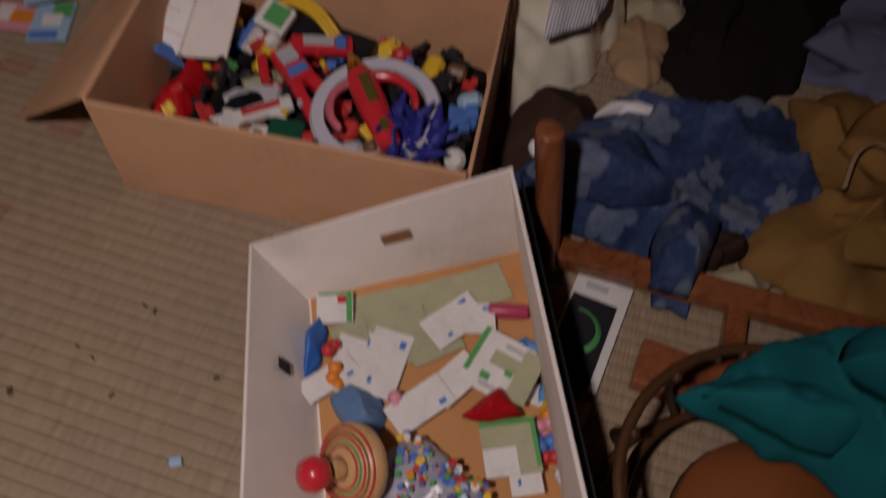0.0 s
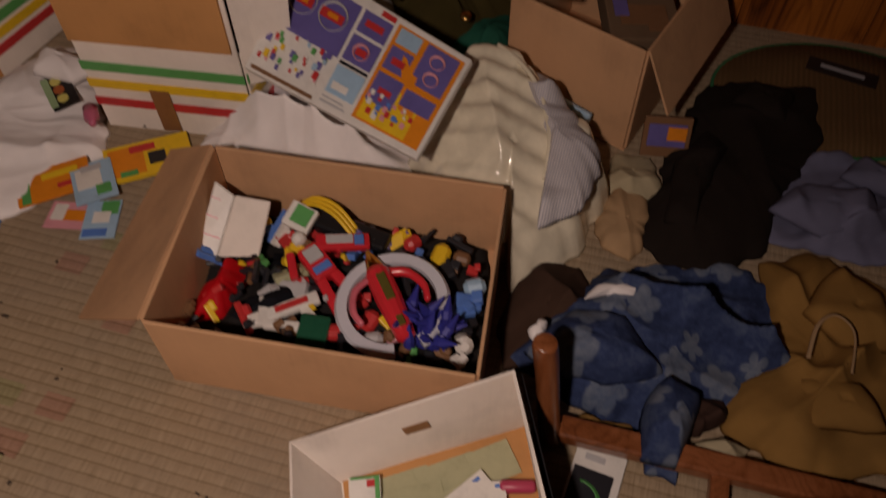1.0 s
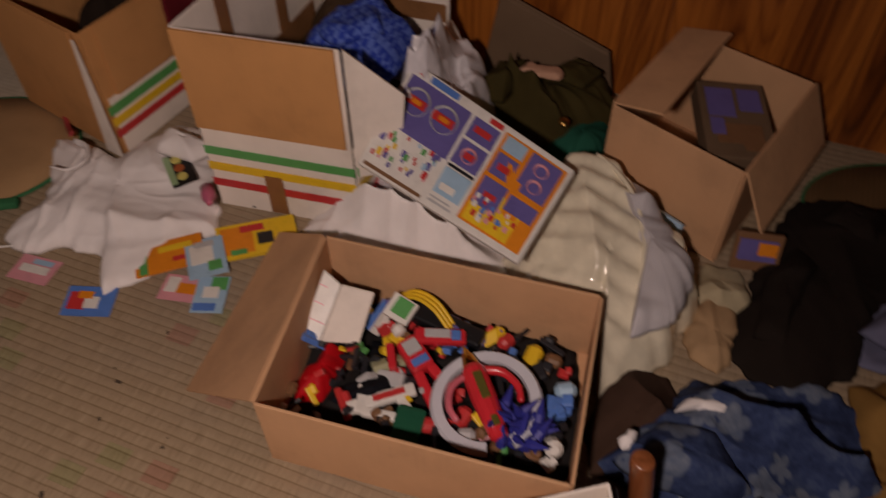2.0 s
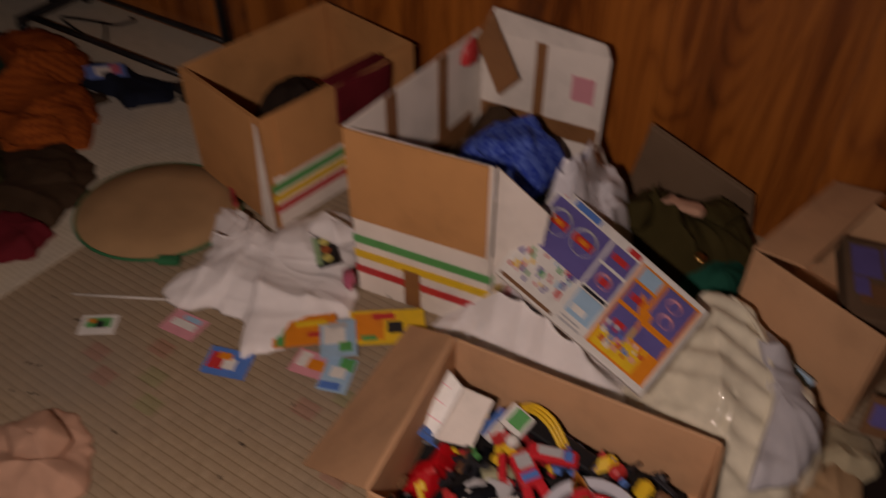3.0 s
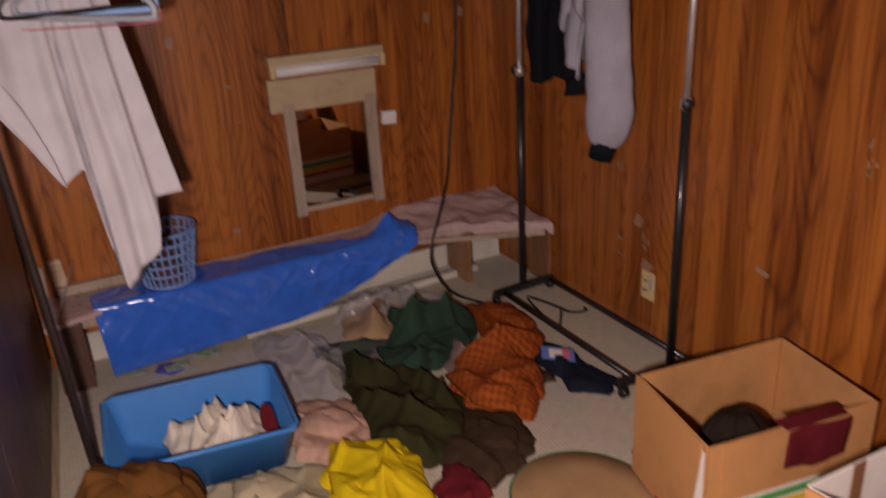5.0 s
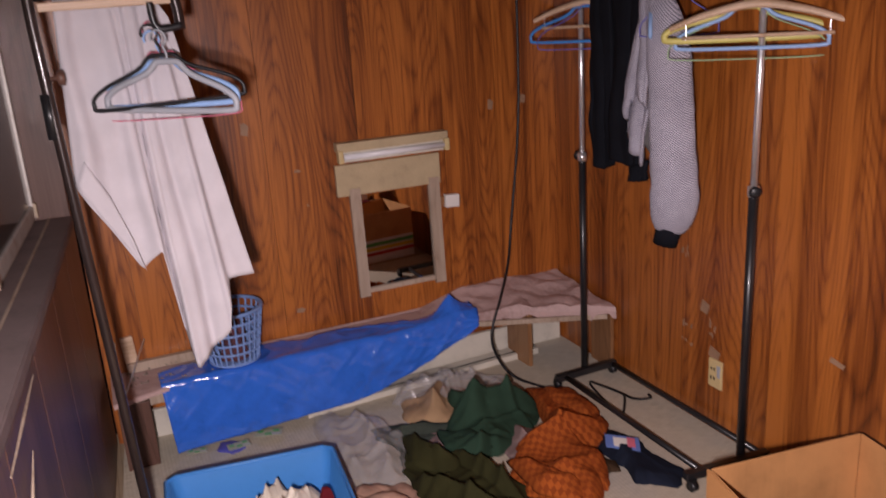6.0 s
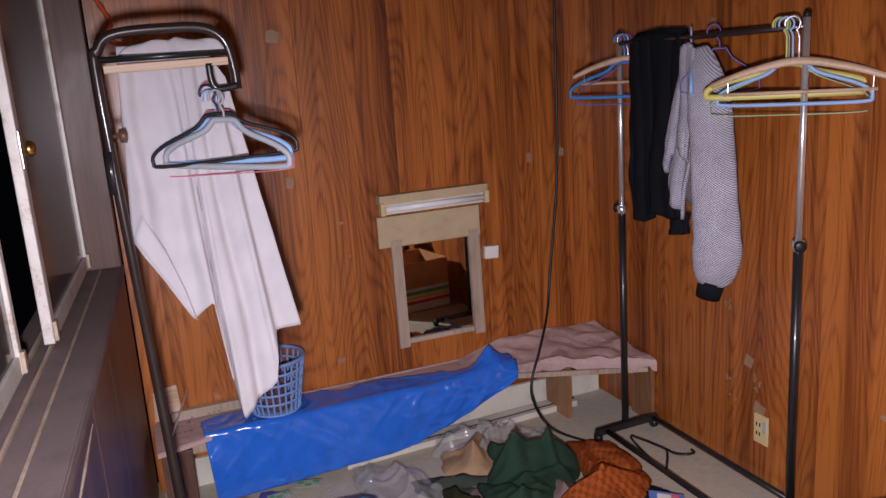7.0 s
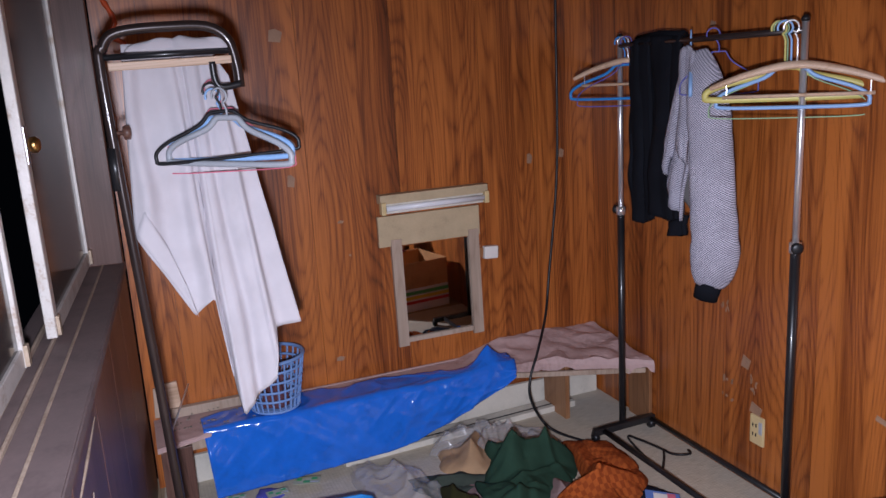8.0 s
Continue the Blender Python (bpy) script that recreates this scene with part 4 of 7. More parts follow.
part("knob", lathe([(0.006, 0), (0.006, 0.03), (0.02, 0.034), (0.021, 0.05), (0.01, 0.054)], pose(LX, -0.058, 1.56, -90, 0, 0), 14), dark_wood, stand, "brown adjusting knob", True)
part("foot", slab((0.4, 0.03, 0.025), pose(LX + 0.05, 0.0, 0.0135), 0.004), brown_steel, stand)
shirt = part("white_shirt", drape([(0.0, 1.80, -0.034, 1.255), (0.04, 1.80, 0.03, 1.13), (0.09, 1.79, 0.105, 0.985), (0.125, 1.79, 0.165, 1.04), (0.15, 1.785, 0.19, 0.80), (0.17, 1.78, 0.215, 0.64), (0.20, 1.775, 0.265, 0.685), (0.235, 1.77, 0.33, 0.745), (0.25, 1.76, 0.345, 0.905), (0.285, 1.70, 0.425, 0.915)], 80, 60, (LX - 0.045, 0, 0), depth=0.017, waves=4.0, seed=3, thick=0.003, spread=0.3), white_cotton, None, "", True)
part("cuff", drape([(0.0, 1.33, -0.032, 1.262), (0.05, 1.22, 0.045, 1.12), (0.09, 1.09, 0.112, 0.99)], 14, 5, (LX - 0.022, 0, 0), depth=0.005, waves=1, seed=5, thick=0.003), white_cotton, shirt, "", True)
tagged(shirt, "long white cotton shirt hanging from the pipe stand", "shirt")
roll = part("folded_sheet", heap([(LX - 0.09, 0.0), (LX - 0.05, 0.15), (LX - 0.06, 0.27), (LX + 0.01, 0.29), (LX + 0.005, 0.15), (LX + 0.005, 0.01)], 1.778, 0.055, 4, 0.5, 9), white_cotton, None, "", True)
tagged(roll, "folded white cloth laid over the stand's top", "cloth")
HP = (LX + 0.03, 0.242, 1.655)
plastic_hanger("clothes_hanger", HP, 60, 0.41, light_blue, "pale blue plastic hanger on the pipe stand", 0.0085, 0.105, group="hangers on the stand")
plastic_hanger("clothes_hanger", (LX + 0.045, 0.237, 1.672), 70, 0.42, black_plastic, "black plastic hanger on the pipe stand", 0.0055, 0.115, tilt=-3, group="hangers on the stand")
plastic_hanger("clothes_hanger", (LX + 0.075, 0.255, 1.655), 58, 0.38, grey_plastic, "grey plastic hanger on the pipe stand", 0.009, 0.115, tilt=3, group="hangers on the stand")
plastic_hanger("clothes_hanger", (LX + 0.02, 0.245, 1.68), 66, 0.41, pink_wire, "thin pink wire hanger on the pipe stand", 0.0018, 0.16, group="hangers on the stand")
tag_ring = part("white_ring", tube([(LX + 0.07, 0.414 + 0.018 * math.cos(k * math.tau / 18), 1.485 + 0.018 * math.sin(k * math.tau / 18)) for k in range(18)], 0.006, 6, True), white_plastic, None, "", True)
tagged(tag_ring, "small white plastic ring hooked on hangers", "ring")
orn = part("red_ornament", tube(curve([(W + 0.03, -0.04, 2.02), (W + 0.04, 0.0, 1.93), (W + 0.03, -0.02, 1.88), (W + 0.04, 0.03, 1.84)], 5), [0.012, 0.008] * 8, 6), worn("red_orange", (0.5, 0.08, 0.02), 0.4), None, "", True)
tagged(orn, "small red and gold hanging ornament", "ornament")

# ---- clothes and things on the floor ----
def cloth(name, outline, h, mat, label, category, seed, folds=0.6, f=6.5, z0=0.0, crown=5, ragged=0.012):
    return tagged(part(name, heap(outline, z0, h, seed, folds, f, crown=crown, ragged=ragged), mat, None, "", True), label, category)


film_grey = plastic_film("clear_grey_film", (0.66, 0.64, 0.66), 0.30, 0.08, 1.0)
film_cream = plastic_film("cream_vinyl", (0.84, 0.77, 0.60), 1.0, 0.14, 0.08)
rust_cord = fabric("rust_quilted", (0.36, 0.085, 0.015), check=55.0, c2=(0.24, 0.05, 0.01), flat_check=(1, 1, 0))
green_wool = fabric("dark_green_wool", (0.025, 0.055, 0.035))
olive = fabric("dark_olive_cotton", (0.035, 0.034, 0.012))
dark_brown = fabric("dark_brown_wool", (0.055, 0.032, 0.018))
grey_green = fabric("grey_green_cotton", (0.06, 0.075, 0.06))
mauve = fabric("mauve_cotton", (0.26, 0.18, 0.17))
maroon = fabric("maroon_wool", (0.13, 0.012, 0.018))
yellow = fabric("bright_yellow_cotton", (0.78, 0.56, 0.01), vary=0.12, bump=0.15)
peach = fabric("peach_print", (0.56, 0.34, 0.25), vary=0.4)
lace = fabric("cream_knit", (0.74, 0.66, 0.55), bump=0.7, weave=120)
cream = fabric("cream_cotton", (0.45, 0.38, 0.25))
brown_wool = fabric("brown_wool", (0.16, 0.065, 0.015))
beige = fabric("beige_cotton", (0.42, 0.27, 0.15))
navy = fabric("navy_cotton", (0.012, 0.016, 0.03))
khaki = fabric("khaki_cotton", (0.28, 0.15, 0.045))
lavender = fabric("lavender_grey_cotton", (0.15, 0.155, 0.24))
teal = fabric("teal_wool", (0.004, 0.11, 0.12))
grey_knit = fabric("pale_grey_knit", (0.70, 0.66, 0.64), rib=64.0, c2=(0.40, 0.40, 0.47))
white_cloth = fabric("soiled_white_cotton", (0.87, 0.83, 0.82), vary=0.08)
cushion_tan = fabric("tan_straw_cushion", (0.46, 0.28, 0.14), rib=26.0, c2=(0.40, 0.24, 0.12), sheen=0)
green_pipe = fabric("green_piping", (0.03, 0.16, 0.07))
floral_navy = floral("navy_floral_cotton")
peach_skin = fabric("salmon_cotton", (0.55, 0.32, 0.22))

cloth("plastic_bag", [(-2.92, 0.70), (-2.72, 0.93), (-2.40, 1.0), (-2.2, 0.88), (-2.28, 0.72), (-2.6, 0.66)], 0.07, film_grey, "crumpled clear plastic bag on the floor", "plastic bag", 12, 0.9, 11)
cloth("plastic_bag", [(-2.95, 1.13), (-2.88, 1.42), (-2.78, 1.62), (-2.62, 1.5), (-2.68, 1.2), (-2.82, 1.05)], 0.075, film_grey, "crumpled clear plastic bag beside the bench", "plastic bag", 15, 0.9, 12)
cloth("beige_garment", [(-2.84, 1.10), (-2.82, 1.36), (-2.66, 1.46), (-2.52, 1.2), (-2.64, 1.04)], 0.085, beige, "beige cotton garment crumpled on the floor", "clothing", 21)
cloth("grey_green_garment", [(-2.66, 0.88), (-2.60, 1.10), (-2.44, 1.30), (-2.28, 1.18), (-2.36, 1.0), (-2.5, 0.9)], 0.04, grey_green, "grey-green garment crumpled on the floor", "clothing", 22)
cloth("mauve_garment", [(-2.52, 1.02), (-2.5, 1.16), (-2.38, 1.2), (-2.28, 1.12), (-2.34, 1.0)], 0.055, mauve, "faded mauve garment lying among other clothes", "clothing", 23)
cloth("green_sweater", [(-2.70, 1.27), (-2.66, 1.45), (-2.50, 1.58), (-2.34, 1.52), (-2.24, 1.36), (-2.18, 1.16), (-2.28, 1.06), (-2.5, 1.16)], 0.16, green_wool, "dark green sweater crumpled on the floor", "sweater", 24, 0.7)
cloth("mauve_garment", [(-2.36, 1.44), (-2.24, 1.52), (-2.10, 1.44), (-2.12, 1.30), (-2.28, 1.28)], 0.055, mauve, "faded mauve cloth between two sweaters", "clothing", 25)
cloth("rust_jacket", [(-2.64, 1.62), (-2.56, 1.80), (-2.34, 1.82), (-2.12, 1.72), (-2.04, 1.56), (-1.90, 1.56), (-1.73, 1.38), (-1.82, 1.22), (-2.06, 1.22), (-2.20, 1.32), (-2.13, 1.45), (-2.28, 1.52)], 0.125, rust_cord, "rust-orange quilted jacket thrown on the floor", "jacket", 26, 0.6, 5.5)
cloth("brown_jacket", [(-1.98, 1.18), (-1.80, 1.36), (-1.62, 1.33), (-1.50, 1.18), (-1.50, 1.03), (-1.66, 0.98), (-1.85, 1.02)], 0.06, dark_brown, "dark brown jacket spread on the floor", "jacket", 28)
cloth("olive_jacket", [(-2.52, 0.96), (-2.34, 1.06), (-2.16, 1.20), (-1.95, 1.24), (-1.72, 1.10), (-1.66, 0.95), (-1.85, 0.84), (-2.08, 0.86), (-2.34, 0.90)], 0.11, olive, "dark olive jacket crumpled on the floor", "jacket", 27, 0.7)
cloth("maroon_garment", [(-1.66, 0.98), (-1.58, 1.06), (-1.46, 1.05), (-1.42, 0.97), (-1.50, 0.88)], 0.055, maroon, "maroon knitted garment poking out of a pile", "clothing", 29)
cloth("peach_garment", [(-2.26, 0.66), (-2.22, 0.86), (-2.04, 0.93), (-1.88, 0.82), (-1.84, 0.68), (-1.95, 0.60), (-2.1, 0.60)], 0.08, peach, "peach printed garment crumpled beside a tub", "clothing", 30, 0.7)
cloth("cream_garment", [(-1.96, 0.30), (-1.92, 0.52), (-1.86, 0.66), (-1.70, 0.66), (-1.60, 0.54), (-1.66, 0.36), (-1.76, 0.22)], 0.07, cream, "cream cotton garment crumpled on the floor", "clothing", 31, 0.7)
cloth("yellow_shirt", [(-1.96, 0.70), (-1.90, 0.86), (-1.80, 0.95), (-1.64, 0.92), (-1.49, 0.88), (-1.40, 0.77), (-1.46, 0.66), (-1.60, 0.58), (-1.76, 0.60)], 0.10, yellow, "bright yellow cotton shirt bundled on the floor", "shirt", 33, 0.75, 5.0)
cloth("brown_sweater", [(-2.06, -0.06), (-2.03, 0.14), (-1.95, 0.29), (-1.82, 0.28), (-1.72, 0.14), (-1.74, -0.06), (-1.92, -0.12)], 0.29, brown_wool, "brown sweater slumped over a tub's edge", "sweater", 34, 0.25, 5)
cloth("red_garment", [(-1.84, 0.06), (-1.76, 0.24), (-1.66, 0.26), (-1.58, 0.12), (-1.64, 0.0)], 0.08, maroon, "dark red garment crumpled on the floor", "clothing", 35)
cloth("navy_jacket", [(-2.16, 1.72), (-2.06, 1.79), (-1.92, 1.78), (-1.76, 1.80), (-1.70, 1.70), (-1.80, 1.60), (-1.95, 1.62), (-2.06, 1.60)], 0.05, navy, "dark navy jacket with a printed badge", "jacket", 36)
badge = part("printed_badge", slab((0.13, 0.075, 0.003), pose(-1.985, 1.675, 0.052, 10, 8, 60), 0.001), worn("badge_blue", (0.12, 0.2, 0.5), 0.4), None)
tagged(badge, "blue and white printed badge on dark cloth", "badge")
part("print", slab((0.06, 0.05, 0.002), pose(-1.985, 1.67, 0.055, 10, 8, 60), 0), white_plastic, badge)
part("print", slab((0.03, 0.05, 0.003), pose(-1.965, 1.70, 0.0555, 10, 8, 60), 0), pink_wire, badge)
cloth("brown_pouch", [(-2.0, 1.56), (-1.95, 1.62), (-1.88, 1.60), (-1.90, 1.53), (-1.96, 1.52)], 0.03, dark_brown, "small brown leather pouch on the floor", "pouch", 37)
cloth("salmon_garment", [(-1.02, 0.56), (-0.98, 0.67), (-0.90, 0.70), (-0.80, 0.66), (-0.74, 0.58), (-0.78, 0.50), (-0.92, 0.48)], 0.05, peach_skin, "salmon cotton garment crumpled on the matting", "clothing", 38)
cloth("purple_scrap", [(-2.88, 0.30), (-2.84, 0.38), (-2.78, 0.40), (-2.76, 0.33), (-2.82, 0.27)], 0.025, violet_wire, "small violet plastic scrap on the floor", "scrap", 39)



def garment_part(name, thing_name, outline, z0, h, mat, seed, label=""):
    """A sleeve or collar that lies on top of its garment."""
    part(name, heap(outline, z0, h, seed, 0.5, 9, 16, 8, 0.004), mat, bpy.data.objects[thing_name], label, True)


garment_part("sleeve", "rust_jacket", [(-2.12, 1.24), (-1.98, 1.34), (-1.82, 1.40), (-1.76, 1.34), (-1.88, 1.24)], 0.03, 0.06, rust_cord, 201)
garment_part("sleeve", "rust_jacket", [(-2.56, 1.66), (-2.44, 1.76), (-2.26, 1.76), (-2.22, 1.68), (-2.40, 1.62)], 0.03, 0.06, rust_cord, 202)
garment_part("sleeve", "olive_jacket", [(-2.50, 0.96), (-2.34, 1.03), (-2.18, 1.10), (-2.12, 1.02), (-2.28, 0.93)], 0.02, 0.07, olive, 203)
garment_part("collar", "olive_jacket", [(-1.92, 1.08), (-1.84, 1.17), (-1.74, 1.10), (-1.80, 1.0)], 0.04, 0.05, olive, 204)
garment_part("sleeve", "brown_jacket", [(-1.80, 1.20), (-1.68, 1.28), (-1.58, 1.22), (-1.64, 1.12)], 0.03, 0.045, dark_brown, 205)
garment_part("sleeve", "cream_garment", [(-1.90, 0.36), (-1.88, 0.50), (-1.78, 0.56), (-1.74, 0.46), (-1.80, 0.34)], 0.03, 0.05, cream, 221)
garment_part("sleeve", "peach_garment", [(-2.16, 0.66), (-2.10, 0.80), (-1.98, 0.84), (-1.94, 0.74), (-2.04, 0.65)], 0.035, 0.05, peach, 222)
garment_part("sleeve", "yellow_shirt", [(-1.78, 0.64), (-1.66, 0.74), (-1.50, 0.74), (-1.46, 0.68), (-1.60, 0.61)], 0.05, 0.05, yellow, 206)
garment_part("collar", "yellow_shirt", [(-1.86, 0.80), (-1.80, 0.90), (-1.70, 0.88), (-1.74, 0.79)], 0.05, 0.05, yellow, 207)
garment_part("sleeve", "green_sweater", [(-2.44, 1.10), (-2.34, 1.22), (-2.22, 1.24), (-2.22, 1.12), (-2.32, 1.07)], 0.04, 0.05, green_wool, 208)
garment_part("sleeve", "brown_sweater", [(-2.0, 0.08), (-1.92, 0.22), (-1.82, 0.22), (-1.80, 0.08), (-1.90, 0.0)], 0.15, 0.06, brown_wool, 209)

# blue tub with laundry
TC = [(-1.975, 0.045), (-1.905, 0.59), (-2.335, 0.63), (-2.405, 0.075)]
TB = [(-2.0, 0.075), (-1.94, 0.56), (-2.30, 0.60), (-2.365, 0.105)]
tub = thing("laundry_tub", (-2.15, 0.4, 0), "blue plastic storage tub holding cream knitwear", "tub")
bm = bmesh.new()
rows_ = []
for poly, z in ((TB, 0.014), (TB, 0.014), (TC, 0.165), ([(x + (x + 2.15) * 0.05, y + (y - 0.4) * 0.05) for x, y in TC], 0.17), ([(x + (x + 2.15) * 0.05, y + (y - 0.4) * 0.05) for x, y in TC], 0.155)):
    line = []
    for k in range(4):
        a, b, c = Vector(poly[k - 1]), Vector(poly[k]), Vector(poly[(k + 1) % 4])
        for s in range(5):
            p = b + (a - b).normalized() * 0.035 * (1 - s / 4) ** 2 + (c - b).normalized() * 0.035 * (s / 4) ** 2
            line.append(p)
    rows_.append([bm.verts.new((p.x, p.y, z)) for p in line])
bm.faces.new(rows_[0])
for a, b in zip(rows_[1:], rows_[2:]):
    for k in range(20):
        bm.faces.new((a[k], a[(k + 1) % 20], b[(k + 1) % 20], b[k]))
bmesh.ops.remove_doubles(bm, verts=bm.verts, dist=1e-5)
bmesh.ops.recalc_face_normals(bm, faces=bm.faces)
bmesh.ops.solidify(bm, geom=list(bm.faces), thickness=0.004)
part("shell", bm, blue_plastic, tub, "", True)
RIM = [Vector((x + (x + 2.15) * 0.045, y + (y - 0.4) * 0.045, 0.168)) for x, y in TC]
rim = [RIM[k].lerp(RIM[(k + n) % 4], 0.06) for k in range(4) for n in (-1, 1)]
part("rim", tube(rim, 0.0075, 8, True), blue_plastic, tub, "rounded blue rim", True)
cloth("cream_knitwear", [(-2.28, 0.22), (-2.30, 0.42), (-2.24, 0.55), (-2.08, 0.57), (-1.99, 0.53), (-2.0, 0.40), (-2.02, 0.30), (-2.14, 0.24)], 0.175, lace, "cream knitted garment heaped in a tub", "clothing", 41, 0.34, 11, 0.022)
cloth("red_scrap", [(-2.16, 0.52), (-2.12, 0.58), (-2.06, 0.57), (-2.08, 0.52)], 0.16, maroon, "red cloth edge showing in a tub", "clothing", 42, 0.3, 9, 0.022)

# grey lidded storage bin
bin_plastic = worn("dusty_grey_plastic", (0.21, 0.19, 0.17), 0.4, 0, 0.25)
store = thing("storage_bin", (-1.16, 0.25, 0), "grey plastic storage bin with a dusty lid", "storage bin")
part("body", prism([(-1.44, 0.05), (-0.86, 0.05), (-0.86, 0.43), (-1.44, 0.44)], 0.0, 0.175, 0.02), bin_plastic, store, "", True)
lid = part("lid", prism([(-1.475, 0.02), (-0.83, 0.01), (-0.83, 0.455), (-1.475, 0.47)], 0.172, 0.20, 0.012), bin_plastic, store, "dusty grey lid")
part("panel", prism([(-1.40, 0.08), (-0.90, 0.08), (-0.90, 0.39), (-1.40, 0.40)], 0.199, 0.206, 0.003), bin_plastic, lid)
part("clip", slab((0.03, 0.10, 0.035), pose(-1.478, 0.22, 0.19), 0.006), worn("amber_plastic", (0.35, 0.12, 0.03), 0.3), store, "amber clip")
sticker = part("sticker", slab((0.06, 0.05, 0.001), pose(-1.28, 0.24, 0.207, 0, 0, 20), 0), white_board, lid)
part("print", slab((0.03, 0.03, 0.001), pose(-1.27, 0.245, 0.2082, 0, 0, 20), 0), black_plastic, lid)
part("label", slab((0.09, 0.03, 0.001), pose(-1.39, 0.30, 0.2072, 0, 0, 70), 0), white_board, lid)


# round straw cushions with piped edges
def cushion(cx, cy, rx, ry, turn, label, z0=0.0, mat=None):
    m = pose(cx, cy, z0, 0, 0, turn)
    ob = thing("floor_cushion", (cx, cy, z0), label, "cushion", "floor cushions")
    bm = lathe([(0.2, 0.0), (0.97, 0.001), (1.0, 0.006), (0.985, 0.011), (0.6, 0.015), (0.1, 0.014)], m @ Matrix.Diagonal((rx, ry, 1, 1)), 48)
    part("pad", bm, mat or cushion_tan, ob, "", True)
    part("piping", tube([m @ Vector((rx * math.cos(k * math.tau / 48), ry * math.sin(k * math.tau / 48), 0.007)) for k in range(48)], 0.005, 6, True), green_pipe, ob, "green piping", True)
    return ob


cushion(-1.30, 1.285, 0.235, 0.215, 20, "round tan floor cushion with green piping")
c2 = cushion(0.93, 1.87, 0.27, 0.19, 8, "round dark brown floor cushion with a dark label", 0.0, fabric("brown_straw_cushion", (0.15, 0.085, 0.04), rib=26.0, c2=(0.12, 0.07, 0.03)))
part("label", slab((0.16, 0.05, 0.002), pose(0.95, 1.96, 0.016, 0, 0, -12), 0), black_plastic, c2)
part("print", slab((0.10, 0.012, 0.001), pose(0.95, 1.96, 0.018, 0, 0, -12), 0), grey_plastic, c2)
strap = part("striped_strap", tube(curve([(-1.36, 1.52, 0.04), (-1.24, 1.50, 0.05), (-1.14, 1.42, 0.03), (-1.06, 1.36, 0.075)], 6), 0.010, 6, flat=0.4), worn("red_strap", (0.42, 0.05, 0.05)), None, "", True)
tagged(strap, "red and white woven strap on the floor", "strap")
buckle = part("strap_buckle", slab((0.06, 0.04, 0.018), pose(-1.33, 1.52, 0.045, 0, 10, -20), 0.006), black_plastic, None)
tagged(buckle, "black plastic buckle on a cushion", "buckle")
part("tip", slab((0.03, 0.035, 0.02), pose(-1.285, 1.505, 0.045, 0, 10, -20), 0.006), peach_skin, buckle)
cap_ = part("green_clip", slab((0.06, 0.025, 0.02), pose(-1.10, 1.14, 0.02, 0, 0, 30), 0.006), green_pipe, None)
tagged(cap_, "dark green plastic clip beside a cushion", "clip")

# white T-shirt with a printed patch
tee = cloth("white_t_shirt", [(-0.99, 1.035), (-1.04, 1.09), (-1.035, 1.21), (-1.10, 1.30), (-1.16, 1.385), (-1.06, 1.40), (-0.965, 1.375), (-0.925, 1.45), (-0.885, 1.54), (-0.82, 1.57), (-0.72, 1.48), (-0.665, 1.38), (-0.61, 1.305), (-0.57, 1.25), (-0.62, 1.15), (-0.72, 1.01), (-0.79, 1.09), (-0.88, 1.085)], 0.06, white_cloth, "crumpled white T-shirt with a printed patch", "t-shirt", 51, 0.42, 10, 0.0, 9)
ZT = max(v.co.z for v in tee.data.vertices if (v.co.x + 0.755) ** 2 + (v.co.y - 1.37) ** 2 < 0.0012) + 0.002
patch = part("patch", slab((0.115, 0.06, 0.002), pose(-0.755, 1.37, ZT, 6, 2, -42), 0), black_plastic, tee)
for k in range(3):
    part("print", lathe([(0.004, 0), (0.013, 0.001), (0.012, 0.003), (0.002, 0.0035)], pose(-0.78 + 0.024 * k, 1.39 - 0.021 * k, ZT + 0.002, 6, 2), 10), worn("patch_red", (0.4, 0.1, 0.03)) if k % 2 else yellow_plastic, tee)
part("print", slab((0.10, 0.016, 0.002), pose(-0.77, 1.352, ZT + 0.002, 6, 2, -42), 0), green_wire, tee)
part("collar", tube(curve([(-1.04, 1.345, 0.07), (-0.99, 1.33, 0.078), (-0.96, 1.29, 0.078), (-0.98, 1.25, 0.075), (-1.03, 1.25, 0.068)], 6), 0.008, 8, flat=0.5), white_cloth, tee, "ribbed collar", True)
part("sleeve", heap([(-0.74, 1.40), (-0.70, 1.46), (-0.78, 1.475), (-0.86, 1.46), (-0.84, 1.40)], 0.05, 0.05, 213, 0.4, 9, 14, 8, 0.004), white_cloth, tee, "", True)
pinkbit = part("pink_bottle", lathe([(0.008, 0), (0.016, 0.004), (0.016, 0.045), (0.008, 0.055), (0.007, 0.07)], pose(-0.645, 1.325, 0.065, 80, 0, 40), 14), worn("pink_brown", (0.5, 0.12, 0.2), 0.3), None, "", True)
tagged(pinkbit, "small pink and brown bottle on white cloth", "bottle")


# ---- printed cards and wrappers on the matting ----
def colour(name, c, rough=0.4):
    return worn(name, c, rough, 0, 0.15, 30)


